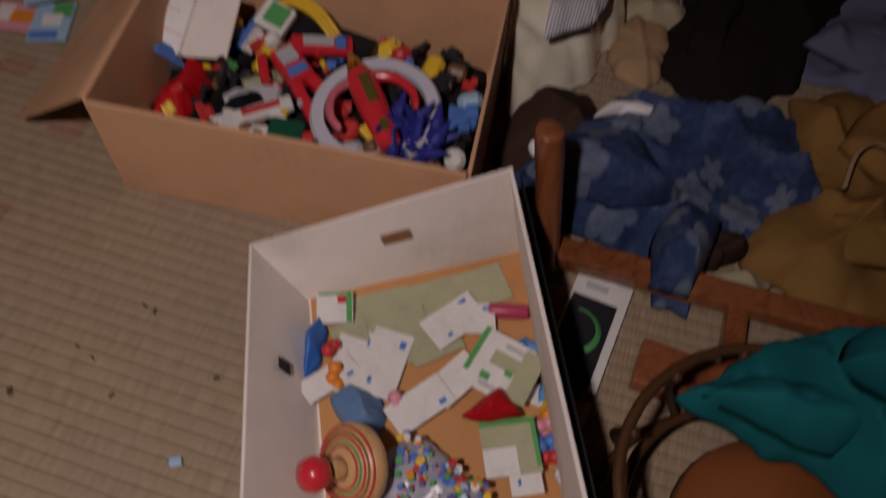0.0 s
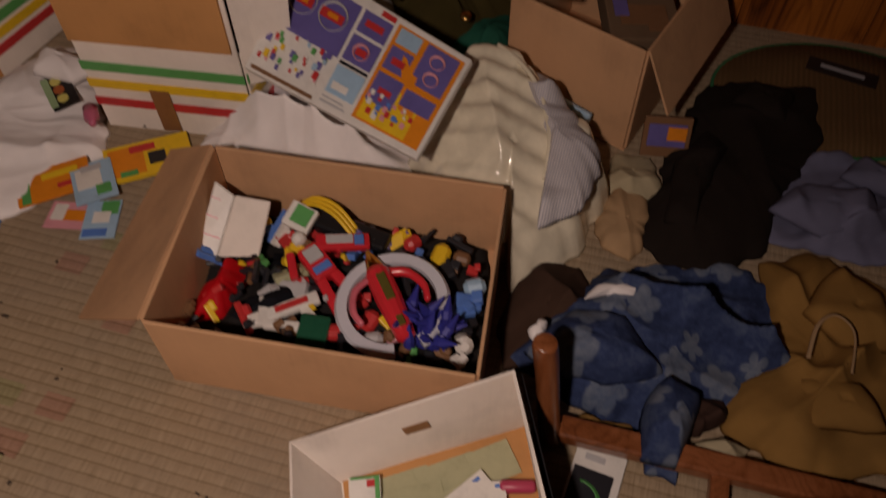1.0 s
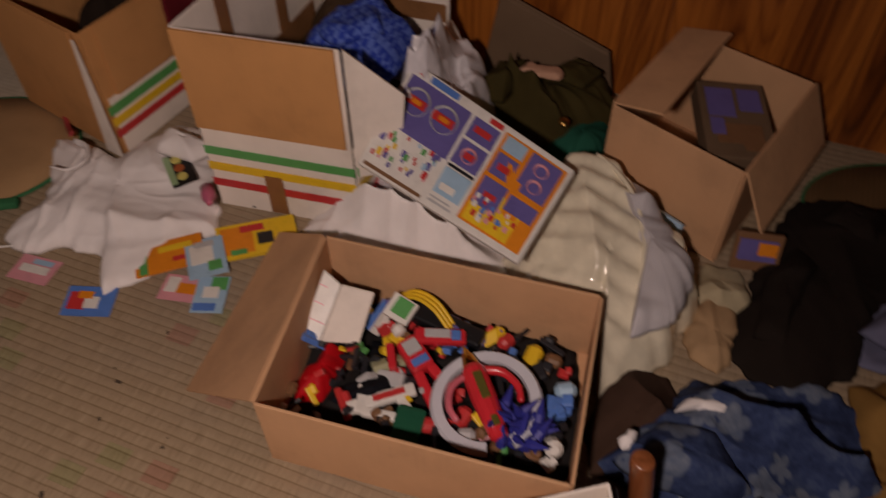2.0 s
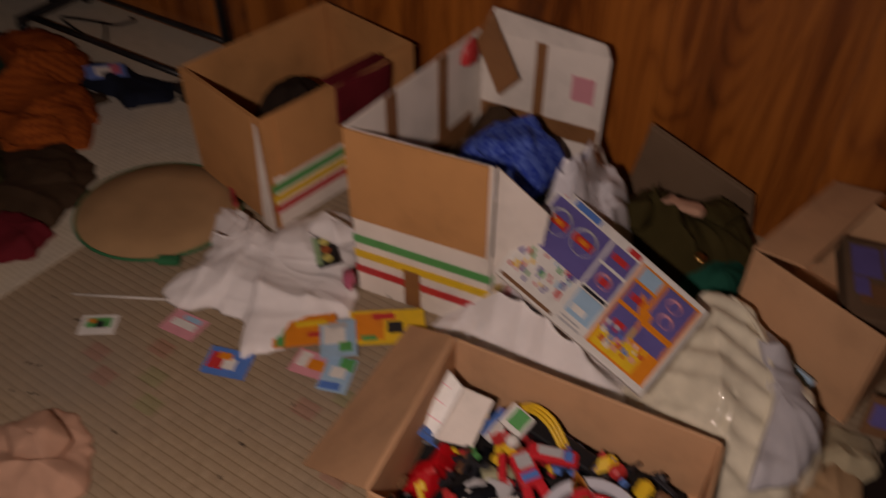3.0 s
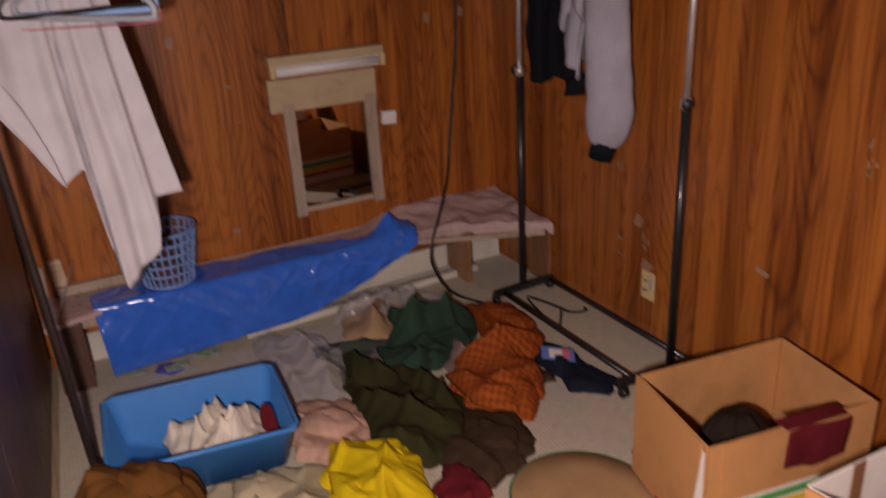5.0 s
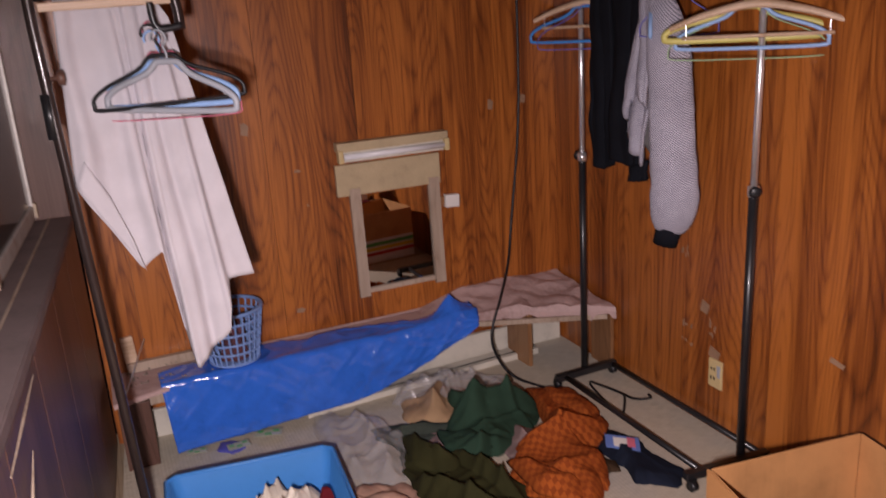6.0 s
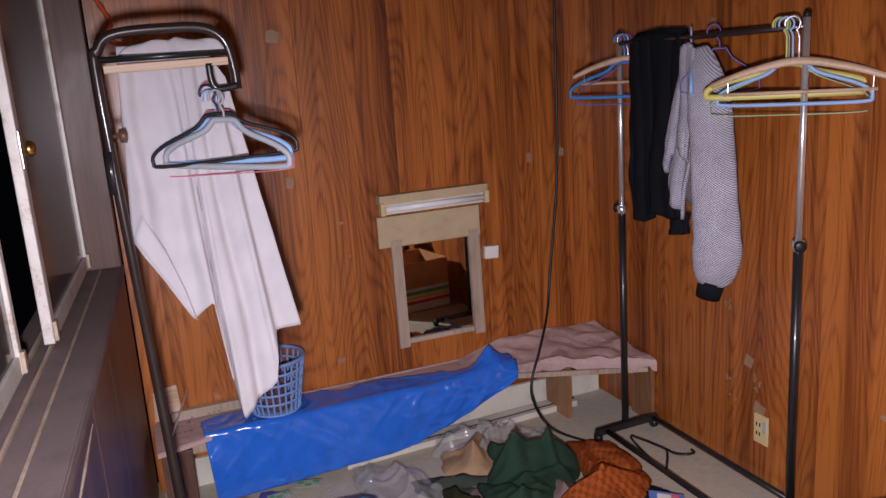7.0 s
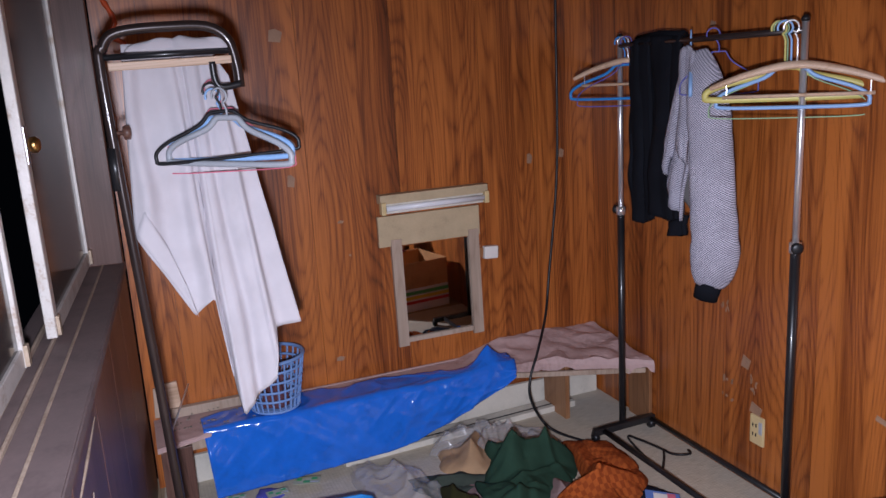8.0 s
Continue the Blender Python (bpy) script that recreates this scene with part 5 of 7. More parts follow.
INK = {"white": colour("ink_white", (0.72, 0.70, 0.66)), "orange": colour("ink_orange", (0.75, 0.24, 0.02)), "blue": colour("ink_blue", (0.08, 0.2, 0.55)), "sky": colour("ink_sky", (0.32, 0.5, 0.66)),
       "green": colour("ink_green", (0.08, 0.34, 0.10)), "red": colour("ink_red", (0.55, 0.04, 0.04)), "yellow": colour("ink_yellow", (0.78, 0.5, 0.03)), "pink": colour("ink_pink", (0.68, 0.30, 0.34)),
       "black": colour("ink_black", (0.02, 0.02, 0.025)), "purple": colour("ink_purple", (0.13, 0.11, 0.33)), "grey": colour("ink_grey", (0.45, 0.45, 0.46)), "sage": colour("ink_sage", (0.40, 0.40, 0.25)), "brown": colour("ink_brown", (0.2, 0.1, 0.05))}


def flat_card(name, at, size, turn, base, patches, label, category="card", tilt=(0, 0), thick=0.0015, group=""):
    """A printed card; patches are (colour, centre x, centre y, width, height) in parts of its size."""
    m = Matrix.Translation(at) @ pose(0, 0, 0, tilt[0], tilt[1], turn)
    ob = part(name, slab((size[0], size[1], thick), m @ Matrix.Translation((0, 0, thick / 2)), 0), INK[base], None)
    tagged(ob, label, category, group)
    for k, (c, x, y, w, h) in enumerate(patches):
        part("print", slab((size[0] * w, size[1] * h, 0.0006), m @ Matrix.Translation((size[0] * x, size[1] * y, thick + 0.0006 + 0.0002 * k)), 0), INK[c], ob)
    return ob


flat_card("trading_card", (-1.085, 0.897, 0.002), (0.088, 0.063), 35, "white", [("green", 0, 0.1, 0.7, 0.5), ("black", 0.05, 0, 0.25, 0.35), ("orange", -0.2, 0.2, 0.2, 0.2)], "small printed picture card on the matting", "card")
flat_card("trading_card", (-0.91, 1.01, 0.002), (0.10, 0.07), 5, "pink", [("white", 0, 0, 0.7, 0.3), ("sky", 0.1, 0.3, 0.5, 0.2)], "pale pink printed card on the matting", "card")
flat_card("snack_wrapper", (-0.735, 0.98, 0.002), (0.105, 0.075), 20, "blue", [("red", -0.25, 0, 0.35, 0.6), ("white", 0.05, -0.05, 0.3, 0.4), ("orange", -0.1, 0.2, 0.3, 0.25)], "blue and red printed sweet wrapper", "wrapper", (4, 3), 0.004)
flat_card("orange_wrapper", (-0.64, 1.145, 0.016), (0.15, 0.085), 38, "orange", [("green", -0.38, 0, 0.12, 1.0), ("yellow", 0.1, 0.2, 0.5, 0.2), ("red", 0.2, -0.2, 0.3, 0.15)], "orange printed snack wrapper on white cloth", "wrapper", (4, -3), 0.006)
flat_card("blue_card", (-0.555, 1.165, 0.024), (0.085, 0.115), 40, "sky", [("white", -0.1, 0.1, 0.6, 0.5), ("green", 0.2, -0.25, 0.35, 0.25), ("grey", 0, 0.35, 0.5, 0.15)], "pale blue printed picture card", "card")
flat_card("yellow_box", (-0.485, 1.265, 0.010), (0.18, 0.10), 38, "yellow", [("orange", -0.25, 0, 0.4, 0.8), ("black", 0.1, -0.05, 0.2, 0.35), ("red", -0.05, 0.3, 0.3, 0.2), ("green", -0.25, -0.35, 0.2, 0.15)], "flattened yellow and orange snack box", "box", (3, 2), 0.008)
flat_card("trading_card", (-0.56, 1.085, 0.003), (0.11, 0.07), 12, "pink", [("orange", 0.1, 0, 0.6, 0.4), ("white", -0.3, 0.1, 0.25, 0.6)], "orange and pink printed card on the matting", "card")
flat_card("trading_card", (-0.50, 1.09, 0.005), (0.07, 0.10), 20, "sky", [("green", 0.2, 0.3, 0.5, 0.35), ("white", 0, 0.05, 0.5, 0.3), ("blue", -0.1, -0.35, 0.7, 0.2)], "blue and green printed card on the matting", "card")
stick = part("thin_straw", rod((-1.22, 0.93, 0.006), (-0.98, 1.06, 0.006), 0.0028, 6), white_plastic, None, "", True)
tagged(stick, "thin pale plastic straw on the matting", "straw")
random.seed(12)
litter = bmesh.new()
for k in range(170):
    x, y = random.uniform(-1.9, 0.1), random.uniform(-0.1, 1.9)
    s = random.uniform(0.002, 0.007)
    box(litter, (s * random.uniform(0.6, 3), s, 0.002), pose(x, y, 0.002, 0, 0, random.uniform(0, 180)))
tagged(part("floor_litter", litter, worn("dark_crumbs", (0.07, 0.05, 0.035))), "scattered dark crumbs and dirt on the matting", "dirt", kind="stuff")
# faded pink and green woven squares in the matting
FADED = [rush_mat("faded_pink_weave", (1.0, 0.78, 0.82)), rush_mat("faded_green_weave", (0.86, 1.0, 0.84))]
random.seed(4)
for k, (x, y) in enumerate([(-0.40, 0.62), (-0.46, 0.70), (-0.36, 0.70), (-0.52, 0.64), (-0.34, 0.885), (-0.38, 0.93), (-0.95, 0.80), (-0.85, 0.86), (-1.02, 0.84), (-0.80, 0.80), (-0.90, 0.93), (-0.44, 1.05), (-0.5, 0.98), (-0.42, 0.58), (-2.28, 1.95), (-2.2, 1.93), (-1.95, 1.95)]):
    sq = part("woven_patch", prism([(x - 0.028, y - 0.022), (x + 0.028, y - 0.022), (x + 0.028, y + 0.022), (x - 0.028, y + 0.022)], 0.0, 0.0012), FADED[k % 2], floor)

# printed paper scraps on the floor in front of the bench
for x, y, w, h_, t in ((-2.80, 0.49, 0.11, 0.06, 70), (-2.76, 0.36, 0.09, 0.05, 95), (-2.80, 0.20, 0.08, 0.035, 80)):
    flat_card("paper_scrap", (x, y, 0.036), (w, h_), t, "sage", [("green", -0.3, 0.15, 0.2, 0.35), ("green", 0.0, -0.2, 0.25, 0.3), ("green", 0.28, 0.2, 0.22, 0.3), ("grey", 0.3, -0.3, 0.3, 0.15)], "pale paper scrap with a green leaf print", "paper scrap", (0, 0), 0.0015, "paper scraps")

# ---- details of the cartons ----
stripe_mats = [INK["green"], INK["yellow"], INK["red"]]


def face_strip(parent, a, b, z0, z1, mat, name="stripe", off=0.005, thick=0.002, label=""):
    """A thin strip on the outside of an upright side from plan point a to b (outside on its right hand)."""
    a, b = Vector(a), Vector(b)
    d = (b - a).normalized()
    n = Vector((d.y, -d.x)) * off
    return part(name, span(a + n, b + n, z0, z1, thick, 0), mat, parent, label)


# taped carton: folded-down flap, stripes, tape, contents
Da, Db, Dc, Dd = Vector((-0.632, 1.345)), Vector((-0.28, 1.392)), Vector((-0.268, 1.93)), Vector((-0.62, 1.90))
face_strip(box_d, Da + Vector((0.004, 0)), Db - Vector((0.012, 0)), 0.245, 0.489, card_brown, "flap", 0.009, 0.006, "brown inner face of a folded-down flap")
for k, (z0, z1) in enumerate(((0.165, 0.188), (0.118, 0.141), (0.068, 0.090))):
    face_strip(box_d, Da, Db, z0, z1, stripe_mats[k])
    face_strip(box_d, Db, Dc, z0, z1, stripe_mats[k])
face_strip(box_d, Da + (Db - Da) * 0.38, Da + (Db - Da) * 0.50, 0.01, 0.125, tape_brown, "tape", 0.0075, 0.002, "brown packing tape")
for p, q in (((0.30), 0.37), (0.68, 0.75)):
    a, b = Dd + (Da - Dd) * p, Dd + (Da - Dd) * q
    part("tape", span(a + Vector((0.006, 0)), b + Vector((0.006, 0)), 0.1, 0.49, 0.002, 0), tape_brown, box_d)
a, b = Dd + (Dc - Dd) * 0.45, Dd + (Dc - Dd) * 0.53
part("tape", span(a - Vector((0, 0.006)), b - Vector((0, 0.006)), 0.2, 0.49, 0.002, 0), tape_brown, box_d)
part("tape", span(Dd + Vector((0.01, -0.006)), Dc + Vector((-0.01, -0.006)), 0.23, 0.28, 0.002, 0), tape_brown, box_d)
part("flap", quad_slab([(-0.278, 1.394, 0.487), (-0.278, 1.394, 0.16), (-0.20, 1.45, 0.16), (-0.185, 1.46, 0.36)], 0.006), card_white, box_d, "torn white corner flap")
part("flap", quad_slab([(-0.272, 1.46, 0.242), (-0.265, 1.92, 0.242), (-0.17, 1.90, 0.08), (-0.175, 1.45, 0.08)], 0.006), card_white, box_d, "white side folded outwards")
part("panel_print", span((-0.36, 1.917), (-0.30, 1.921), 0.35, 0.42, 0.002, 0), INK["pink"], box_d)
cloth("blue_bag", [(-0.50, 1.58), (-0.50, 1.76), (-0.40, 1.83), (-0.29, 1.77), (-0.285, 1.60), (-0.38, 1.53)], 0.17, fabric("blue_patterned_cloth", (0.025, 0.06, 0.40), c2=(0.09, 0.16, 0.52), check=75.0, flat_check=(1, 0.6, 1)), "blue patterned bag inside an open carton", "bag", 61, 0.4, 8, 0.27)
cloth("brown_cloth", [(-0.60, 1.70), (-0.58, 1.86), (-0.44, 1.88), (-0.42, 1.76), (-0.52, 1.66)], 0.17, dark_brown, "dark brown cloth inside an open carton", "clothing", 62, 0.4, 8, 0.2)
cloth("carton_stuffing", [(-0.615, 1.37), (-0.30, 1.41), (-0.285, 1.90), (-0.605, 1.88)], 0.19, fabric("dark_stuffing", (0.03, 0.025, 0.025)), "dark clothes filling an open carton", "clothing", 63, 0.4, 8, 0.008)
cloth("pink_ribbon", [(-0.612, 1.80), (-0.613, 1.85), (-0.600, 1.86), (-0.598, 1.81)], 0.07, INK["red"], "crimson ribbon at a carton's rim", "ribbon", 64, 0.3, 8, 0.43)
part("flap", quad_slab([(-0.612, 1.893, 0.489), (-0.580, 1.899, 0.553), (-0.285, 1.925, 0.522), (-0.272, 1.927, 0.489)], 0.005), card_white, box_d, "torn white upper edge")
part("flap", quad_slab([(-0.612, 1.862, 0.474), (-0.576, 1.880, 0.549), (-0.481, 1.862, 0.398), (-0.533, 1.850, 0.341)], 0.004), tape_brown, box_d, "dark brown torn flap")
part("tape", span(Da + Vector((0.02, 0.30)), Da + Vector((0.02, 0.50)), 0.20, 0.27, 0.002, 0), tape_brown, box_d)
cloth("silver_bag", [(-0.31, 1.47), (-0.33, 1.62), (-0.29, 1.80), (-0.22, 1.90), (-0.11, 1.86), (-0.05, 1.68), (-0.11, 1.50), (-0.21, 1.43)], 0.34, plastic_film("white_plastic_film", (0.80, 0.78, 0.82), 0.92, 0.22, 0.5), "crumpled silvery white plastic bag beside a carton", "plastic bag", 65, 0.35, 12)

# striped carton
Ca, Cb, Cc, Cd = Vector((-1.32, 1.492)), Vector((-0.958, 1.405)), Vector((-0.875, 1.94)), Vector((-1.25, 2.015))
for k, (z0, z1) in enumerate(((0.125, 0.15), (0.092, 0.115), (0.058, 0.08))):
    face_strip(box_c, Cb, Cc, z0, z1, stripe_mats[k])
face_strip(box_c, Cb + (Cc - Cb) * 0.02, Cc, 0.004, 0.17, card_white, "lower_print", 0.0035, 0.0012, "white printed band")
face_strip(box_c, Cb + (Cc - Cb) * 0.07, Cc, 0.17, 0.359, card_brown, "flap", 0.009, 0.006, "brown folded-down flap")
face_strip(box_c, Ca, Cb - (Cb - Ca) * 0.05, 0.02, 0.359, card_brown, "flap", 0.009, 0.006, "brown folded-down flap")
part("corner_strip", quad_slab([(Cb.x - 0.004, Cb.y - 0.018, 0.352), (Cb.x - 0.046, Cb.y - 0.008, 0.01), (Cb.x + 0.012, Cb.y - 0.020, 0.01), (Cb.x + 0.004, Cb.y - 0.019, 0.352)], 0.002), card_white, box_c, "white torn corner")
cloth("dark_hat", [(-1.24, 1.62), (-1.18, 1.80), (-1.04, 1.84), (-0.95, 1.70), (-1.02, 1.54), (-1.15, 1.52)], 0.46, fabric("black_brown_fur", (0.022, 0.014, 0.010)), "dark brown fur cloth heaped in a carton", "clothing", 66, 0.08, 9, 0.01, 3.2)
mc = drape([(0.0, 0.362, 0.0, 0.245), (0.10, 0.362, 0.10, 0.225), (0.2, 0.362, 0.2, 0.24)], 16, 12, (-0.894, 1.62, 0), (0.153, 0.988, 0), (0.988, -0.153, 0), 0.002, 2, 6, 0.004)
mcl = part("maroon_cloth", mc, maroon, None, "", True)
part("fold", quad_slab([(-0.897, 1.622, 0.366), (-0.866, 1.818, 0.366), (-0.92, 1.826, 0.364), (-0.95, 1.63, 0.364)], 0.005, 0.002), maroon, mcl)
tagged(mcl, "maroon cloth hung over a carton's rim", "cloth")

for k, (z0, z1) in enumerate(((0.125, 0.15), (0.092, 0.115), (0.058, 0.08))):
    face_strip(box_c, Cd, Ca, z0, z1, stripe_mats[k])
face_strip(box_c, Cd, Ca, 0.004, 0.17, card_white, "lower_print", 0.0035, 0.0012, "white printed band")

# plain carton: flaps and contents
part("flap", quad_slab([(0.20, 1.70, 0.272), (0.29, 2.04, 0.272), (0.40, 2.01, 0.30), (0.31, 1.66, 0.30)], 0.005), card_tan, box_b, "folded-in flap")
part("flap", quad_slab([(0.495, 1.58, 0.272), (0.60, 1.93, 0.272), (0.66, 1.90, 0.14), (0.56, 1.56, 0.14)], 0.005), card_tan, box_b, "flap hanging outwards")
pb = thing("printed_packages", (0.46, 1.83, 0.1), "dark printed toy packages in an open carton", "package")
part("package", slab((0.15, 0.24, 0.05), pose(0.455, 1.79, 0.212, 4, 3, 17), 0.004), card_dark, pb)
for k, (u, v, w, h, c) in enumerate(((-0.03, 0.05, 0.06, 0.09, "purple"), (0.035, 0.06, 0.05, 0.07, "purple"), (0.0, -0.05, 0.10, 0.06, "brown"), (0.03, -0.085, 0.05, 0.03, "brown"), (-0.045, -0.03, 0.03, 0.05, "purple"))):
    part("print", slab((w, h, 0.002), pose(0.455, 1.79, 0.212, 4, 3, 17) @ Matrix.Translation((u, v, 0.0265 + 0.0006 * k)), 0), INK[c], pb)
for k, (x, y, t, c) in enumerate(((0.36, 1.585, 35, "sky"), (0.575, 1.60, 70, "brown"))):
    p = part("picture_book", slab((0.10, 0.012, 0.09), pose(x, y, 0.047, -22, 0, t - 60), 0.002), INK[c], None)
    tagged(p, "colourful printed picture book leaning on a carton", "book", "picture books")
    part("print", slab((0.08, 0.003, 0.05), pose(x, y, 0.047, -22, 0, t - 60) @ Matrix.Translation((0, -0.0075, 0.005)), 0), INK["purple" if k else "sage"], p)
    part("print", slab((0.04, 0.003, 0.03), pose(x, y, 0.047, -22, 0, t - 60) @ Matrix.Translation((0.02, -0.0095, 0.01)), 0), INK["orange" if k else "green"], p)

def lying(name, thing_name, outline, z0, h, seed):
    """A sleeve or collar that lies on its garment and is cut from the same cloth."""
    ob = bpy.data.objects[thing_name]
    part(name, heap(outline, z0, h, seed, 0.5, 9, 16, 8, 0.004), ob.data.materials[0], ob, "", True)


# clothes behind and between the cartons
flat_box = part("flattened_carton", quad_slab([(-0.215, 2.02, 0.01), (-0.168, 2.03, 0.288), (0.126, 2.03, 0.179), (0.16, 2.02, 0.01)], 0.008, 0.002), card_dark, None)
tagged(flat_box, "dark flattened cardboard carton against the wall", "cardboard")
part("torn_edge", quad_slab([(-0.17, 2.024, 0.284), (0.124, 2.024, 0.176), (0.122, 2.022, 0.168), (-0.172, 2.022, 0.274)], 0.004), card_dark, flat_box)
cloth("olive_coat", [(-0.21, 1.96), (-0.05, 2.005), (0.17, 2.005), (0.20, 1.90), (0.12, 1.78), (-0.04, 1.74), (-0.16, 1.80)], 0.29, fabric("brown_olive_cotton", (0.050, 0.038, 0.012)), "dark olive coat with gold buttons", "coat", 71, 0.28, 9)
lying("sleeve", "olive_coat", [(-0.14, 1.78), (-0.13, 1.90), (-0.06, 1.94), (-0.05, 1.86), (-0.07, 1.76)], 0.15, 0.07, 308)
lying("collar", "olive_coat", [(0.0, 1.88), (0.04, 1.96), (0.13, 1.94), (0.10, 1.86)], 0.17, 0.05, 309)
cloth("orange_rag", [(-0.06, 1.83), (-0.04, 1.87), (0.03, 1.865), (0.04, 1.83), (-0.01, 1.81)], 0.03, peach_skin, "pale orange rag lying on a dark coat", "cloth", 88, 0.5, 14, 0.205)
for x, y, z in ((0.085, 1.765, 0.135), (-0.10, 1.785, 0.165)):
    tagged(part("gold_button", lathe([(0.004, 0), (0.014, 0.002), (0.014, 0.006), (0.006, 0.009)], pose(x, y, z, 20, 10), 14), brass, None, "", True), "gold button on dark cloth", "button", "gold buttons")
cloth("green_garment", [(0.04, 1.80), (0.10, 1.92), (0.19, 1.94), (0.20, 1.76), (0.16, 1.68), (0.08, 1.70)], 0.13, fabric("bottle_green", (0.01, 0.09, 0.06)), "bottle-green garment between cartons", "clothing", 72)
cloth("white_sheet", [(-0.42, 1.33), (-0.36, 1.44), (-0.20, 1.55), (0.02, 1.62), (0.12, 1.48), (0.06, 1.30), (-0.12, 1.26), (-0.28, 1.27)], 0.17, white_cloth, "crumpled white cloth under a toy box", "cloth", 73, 0.45)
vb = heap([(0.06, 1.38), (0.10, 1.62), (0.22, 1.68), (0.38, 1.56), (0.49, 1.42), (0.45, 1.27), (0.345, 1.14), (0.318, 1.20), (0.30, 1.27), (0.16, 1.27)], 0.0, 0.15, 74, 0.16, 7, 60)
for v in vb.verts:
    u = v.co.y + 0.12 * v.co.x + 0.02 * noise.noise((v.co.x * 5, v.co.y * 5, 3))
    lift = max(0, min(1, (v.co.z - 0.01) / 0.05))
    v.co.z += lift * (0.36 * max(0, v.co.y - 1.20) + 0.0050 * math.sin(u * 118) * (0.85 + 0.9 * noise.noise((v.co.x * 6, u * 9, 6))) + 0.0012 * noise.noise((v.co.x * 18, u * 40, 8)))
seam = []
for x, y in ((0.20, 1.60), (0.25, 1.57), (0.30, 1.52), (0.33, 1.46), (0.35, 1.40), (0.36, 1.33)):
    on = min(vb.verts, key=lambda v: (v.co.x - x) ** 2 + (v.co.y - y) ** 2).co
    seam.append((on.x, on.y, on.z + 0.002))
seam = curve(seam, 4)
vinyl = tagged(part("vinyl_bag", vb, film_cream, None, "", True), "shiny cream vinyl bag with deep parallel creases", "bag")
part("seam", tube(seam, 0.005, 8), film_cream, vinyl, "", True)
cloth("grey_scarf", [(0.21, 1.61), (0.29, 1.61), (0.40, 1.50), (0.46, 1.38), (0.44, 1.25), (0.37, 1.22), (0.355, 1.36), (0.31, 1.48)], 0.10, grey_knit, "pale grey knitted scarf over a vinyl bag", "scarf", 75, 0.3, 9, 0.125)
cloth("orange_garment", [(0.47, 1.36), (0.50, 1.46), (0.57, 1.46), (0.58, 1.36), (0.55, 1.28), (0.50, 1.30)], 0.05, beige, "orange-beige garment crumpled on the floor", "clothing", 76)
cloth("cream_rag", [(0.46, 1.46), (0.48, 1.56), (0.56, 1.58), (0.59, 1.46), (0.52, 1.42)], 0.04, cream, "soiled cream rag on the floor", "cloth", 77)
cloth("dark_brown_coat", [(0.56, 1.33), (0.575, 1.52), (0.61, 1.74), (0.70, 1.88), (0.90, 1.90), (0.92, 1.72), (0.84, 1.56), (0.80, 1.36), (0.66, 1.27)], 0.05, fabric("black_brown_cotton", (0.016, 0.011, 0.009)), "black-brown coat spread on the floor", "coat", 78, 0.3)
cloth("lavender_shirt", [(0.76, 1.44), (0.80, 1.62), (0.92, 1.70), (1.10, 1.64), (1.16, 1.48), (1.02, 1.40), (0.86, 1.40)], 0.05, lavender, "lavender-grey shirt crumpled on the floor", "shirt", 79, 0.85, 8)
cloth("brown_cloth", [(0.33, 1.12), (0.38, 1.23), (0.46, 1.24), (0.52, 1.14), (0.46, 1.0), (0.37, 0.99)], 0.07, fabric("brown_cotton", (0.06, 0.032, 0.022)), "brown cotton cloth pushed against a carton", "cloth", 80, 0.5)
cloth("khaki_jacket", [(0.80, 1.34), (0.92, 1.41), (1.05, 1.34), (1.12, 1.15), (1.04, 0.98), (0.88, 0.90), (0.77, 0.96), (0.74, 1.04), (0.84, 1.14)], 0.07, khaki, "khaki jacket with straps crumpled on the floor", "jacket", 81, 0.8, 8)
ks = part("jacket_strap", tube(curve([(0.86, 1.10, 0.085), (0.87, 1.16, 0.10), (0.90, 1.19, 0.10), (0.93, 1.16, 0.10), (0.93, 1.09, 0.085)], 6), 0.0045, 6, flat=0.5), beige, None, "", True)
tagged(ks, "beige buckle strap of a khaki jacket", "strap")
cloth("floral_shirt", [(0.37, 1.0), (0.42, 1.10), (0.47, 1.18), (0.52, 1.25), (0.63, 1.29), (0.75, 1.335), (0.85, 1.30), (0.915, 1.19), (0.87, 1.07), (0.75, 1.0), (0.69, 0.95), (0.685, 0.86), (0.635, 0.85), (0.61, 0.93), (0.54, 0.93), (0.49, 0.95)], 0.10, floral_navy, "navy floral shirt crumpled on other clothes", "shirt", 82, 0.85, 7.0, 0.0, 6)
cloth("brown_rag", [(0.665, 0.955), (0.694, 1.004), (0.742, 1.014), (0.745, 0.980), (0.716, 0.940), (0.676, 0.930)], 0.07, fabric("plum_brown_cotton", (0.05, 0.026, 0.02)), "plum-brown rag between a shirt and a jacket", "cloth", 92, 0.6, 12, 0.012)
cloth("straw_rag", [(0.69, 0.905), (0.737, 0.958), (0.80, 0.94), (0.775, 0.905)], 0.03, cream, "pale straw-coloured rag beside a wooden rail", "cloth", 93, 0.6, 14, 0.02)
cloth("ochre_rag", [(0.485, 0.90), (0.52, 0.93), (0.60, 0.935), (0.61, 0.91), (0.54, 0.895)], 0.035, khaki, "ochre rag pushed under a wooden rail", "cloth", 94, 0.6, 12, 0.004)
cloth("white_collar", [(0.485, 1.115), (0.50, 1.145), (0.55, 1.165), (0.575, 1.155), (0.555, 1.14), (0.52, 1.135)], 0.016, white_cloth, "white collar tag on a floral shirt", "tag", 83, 0.3, 9, 0.085)
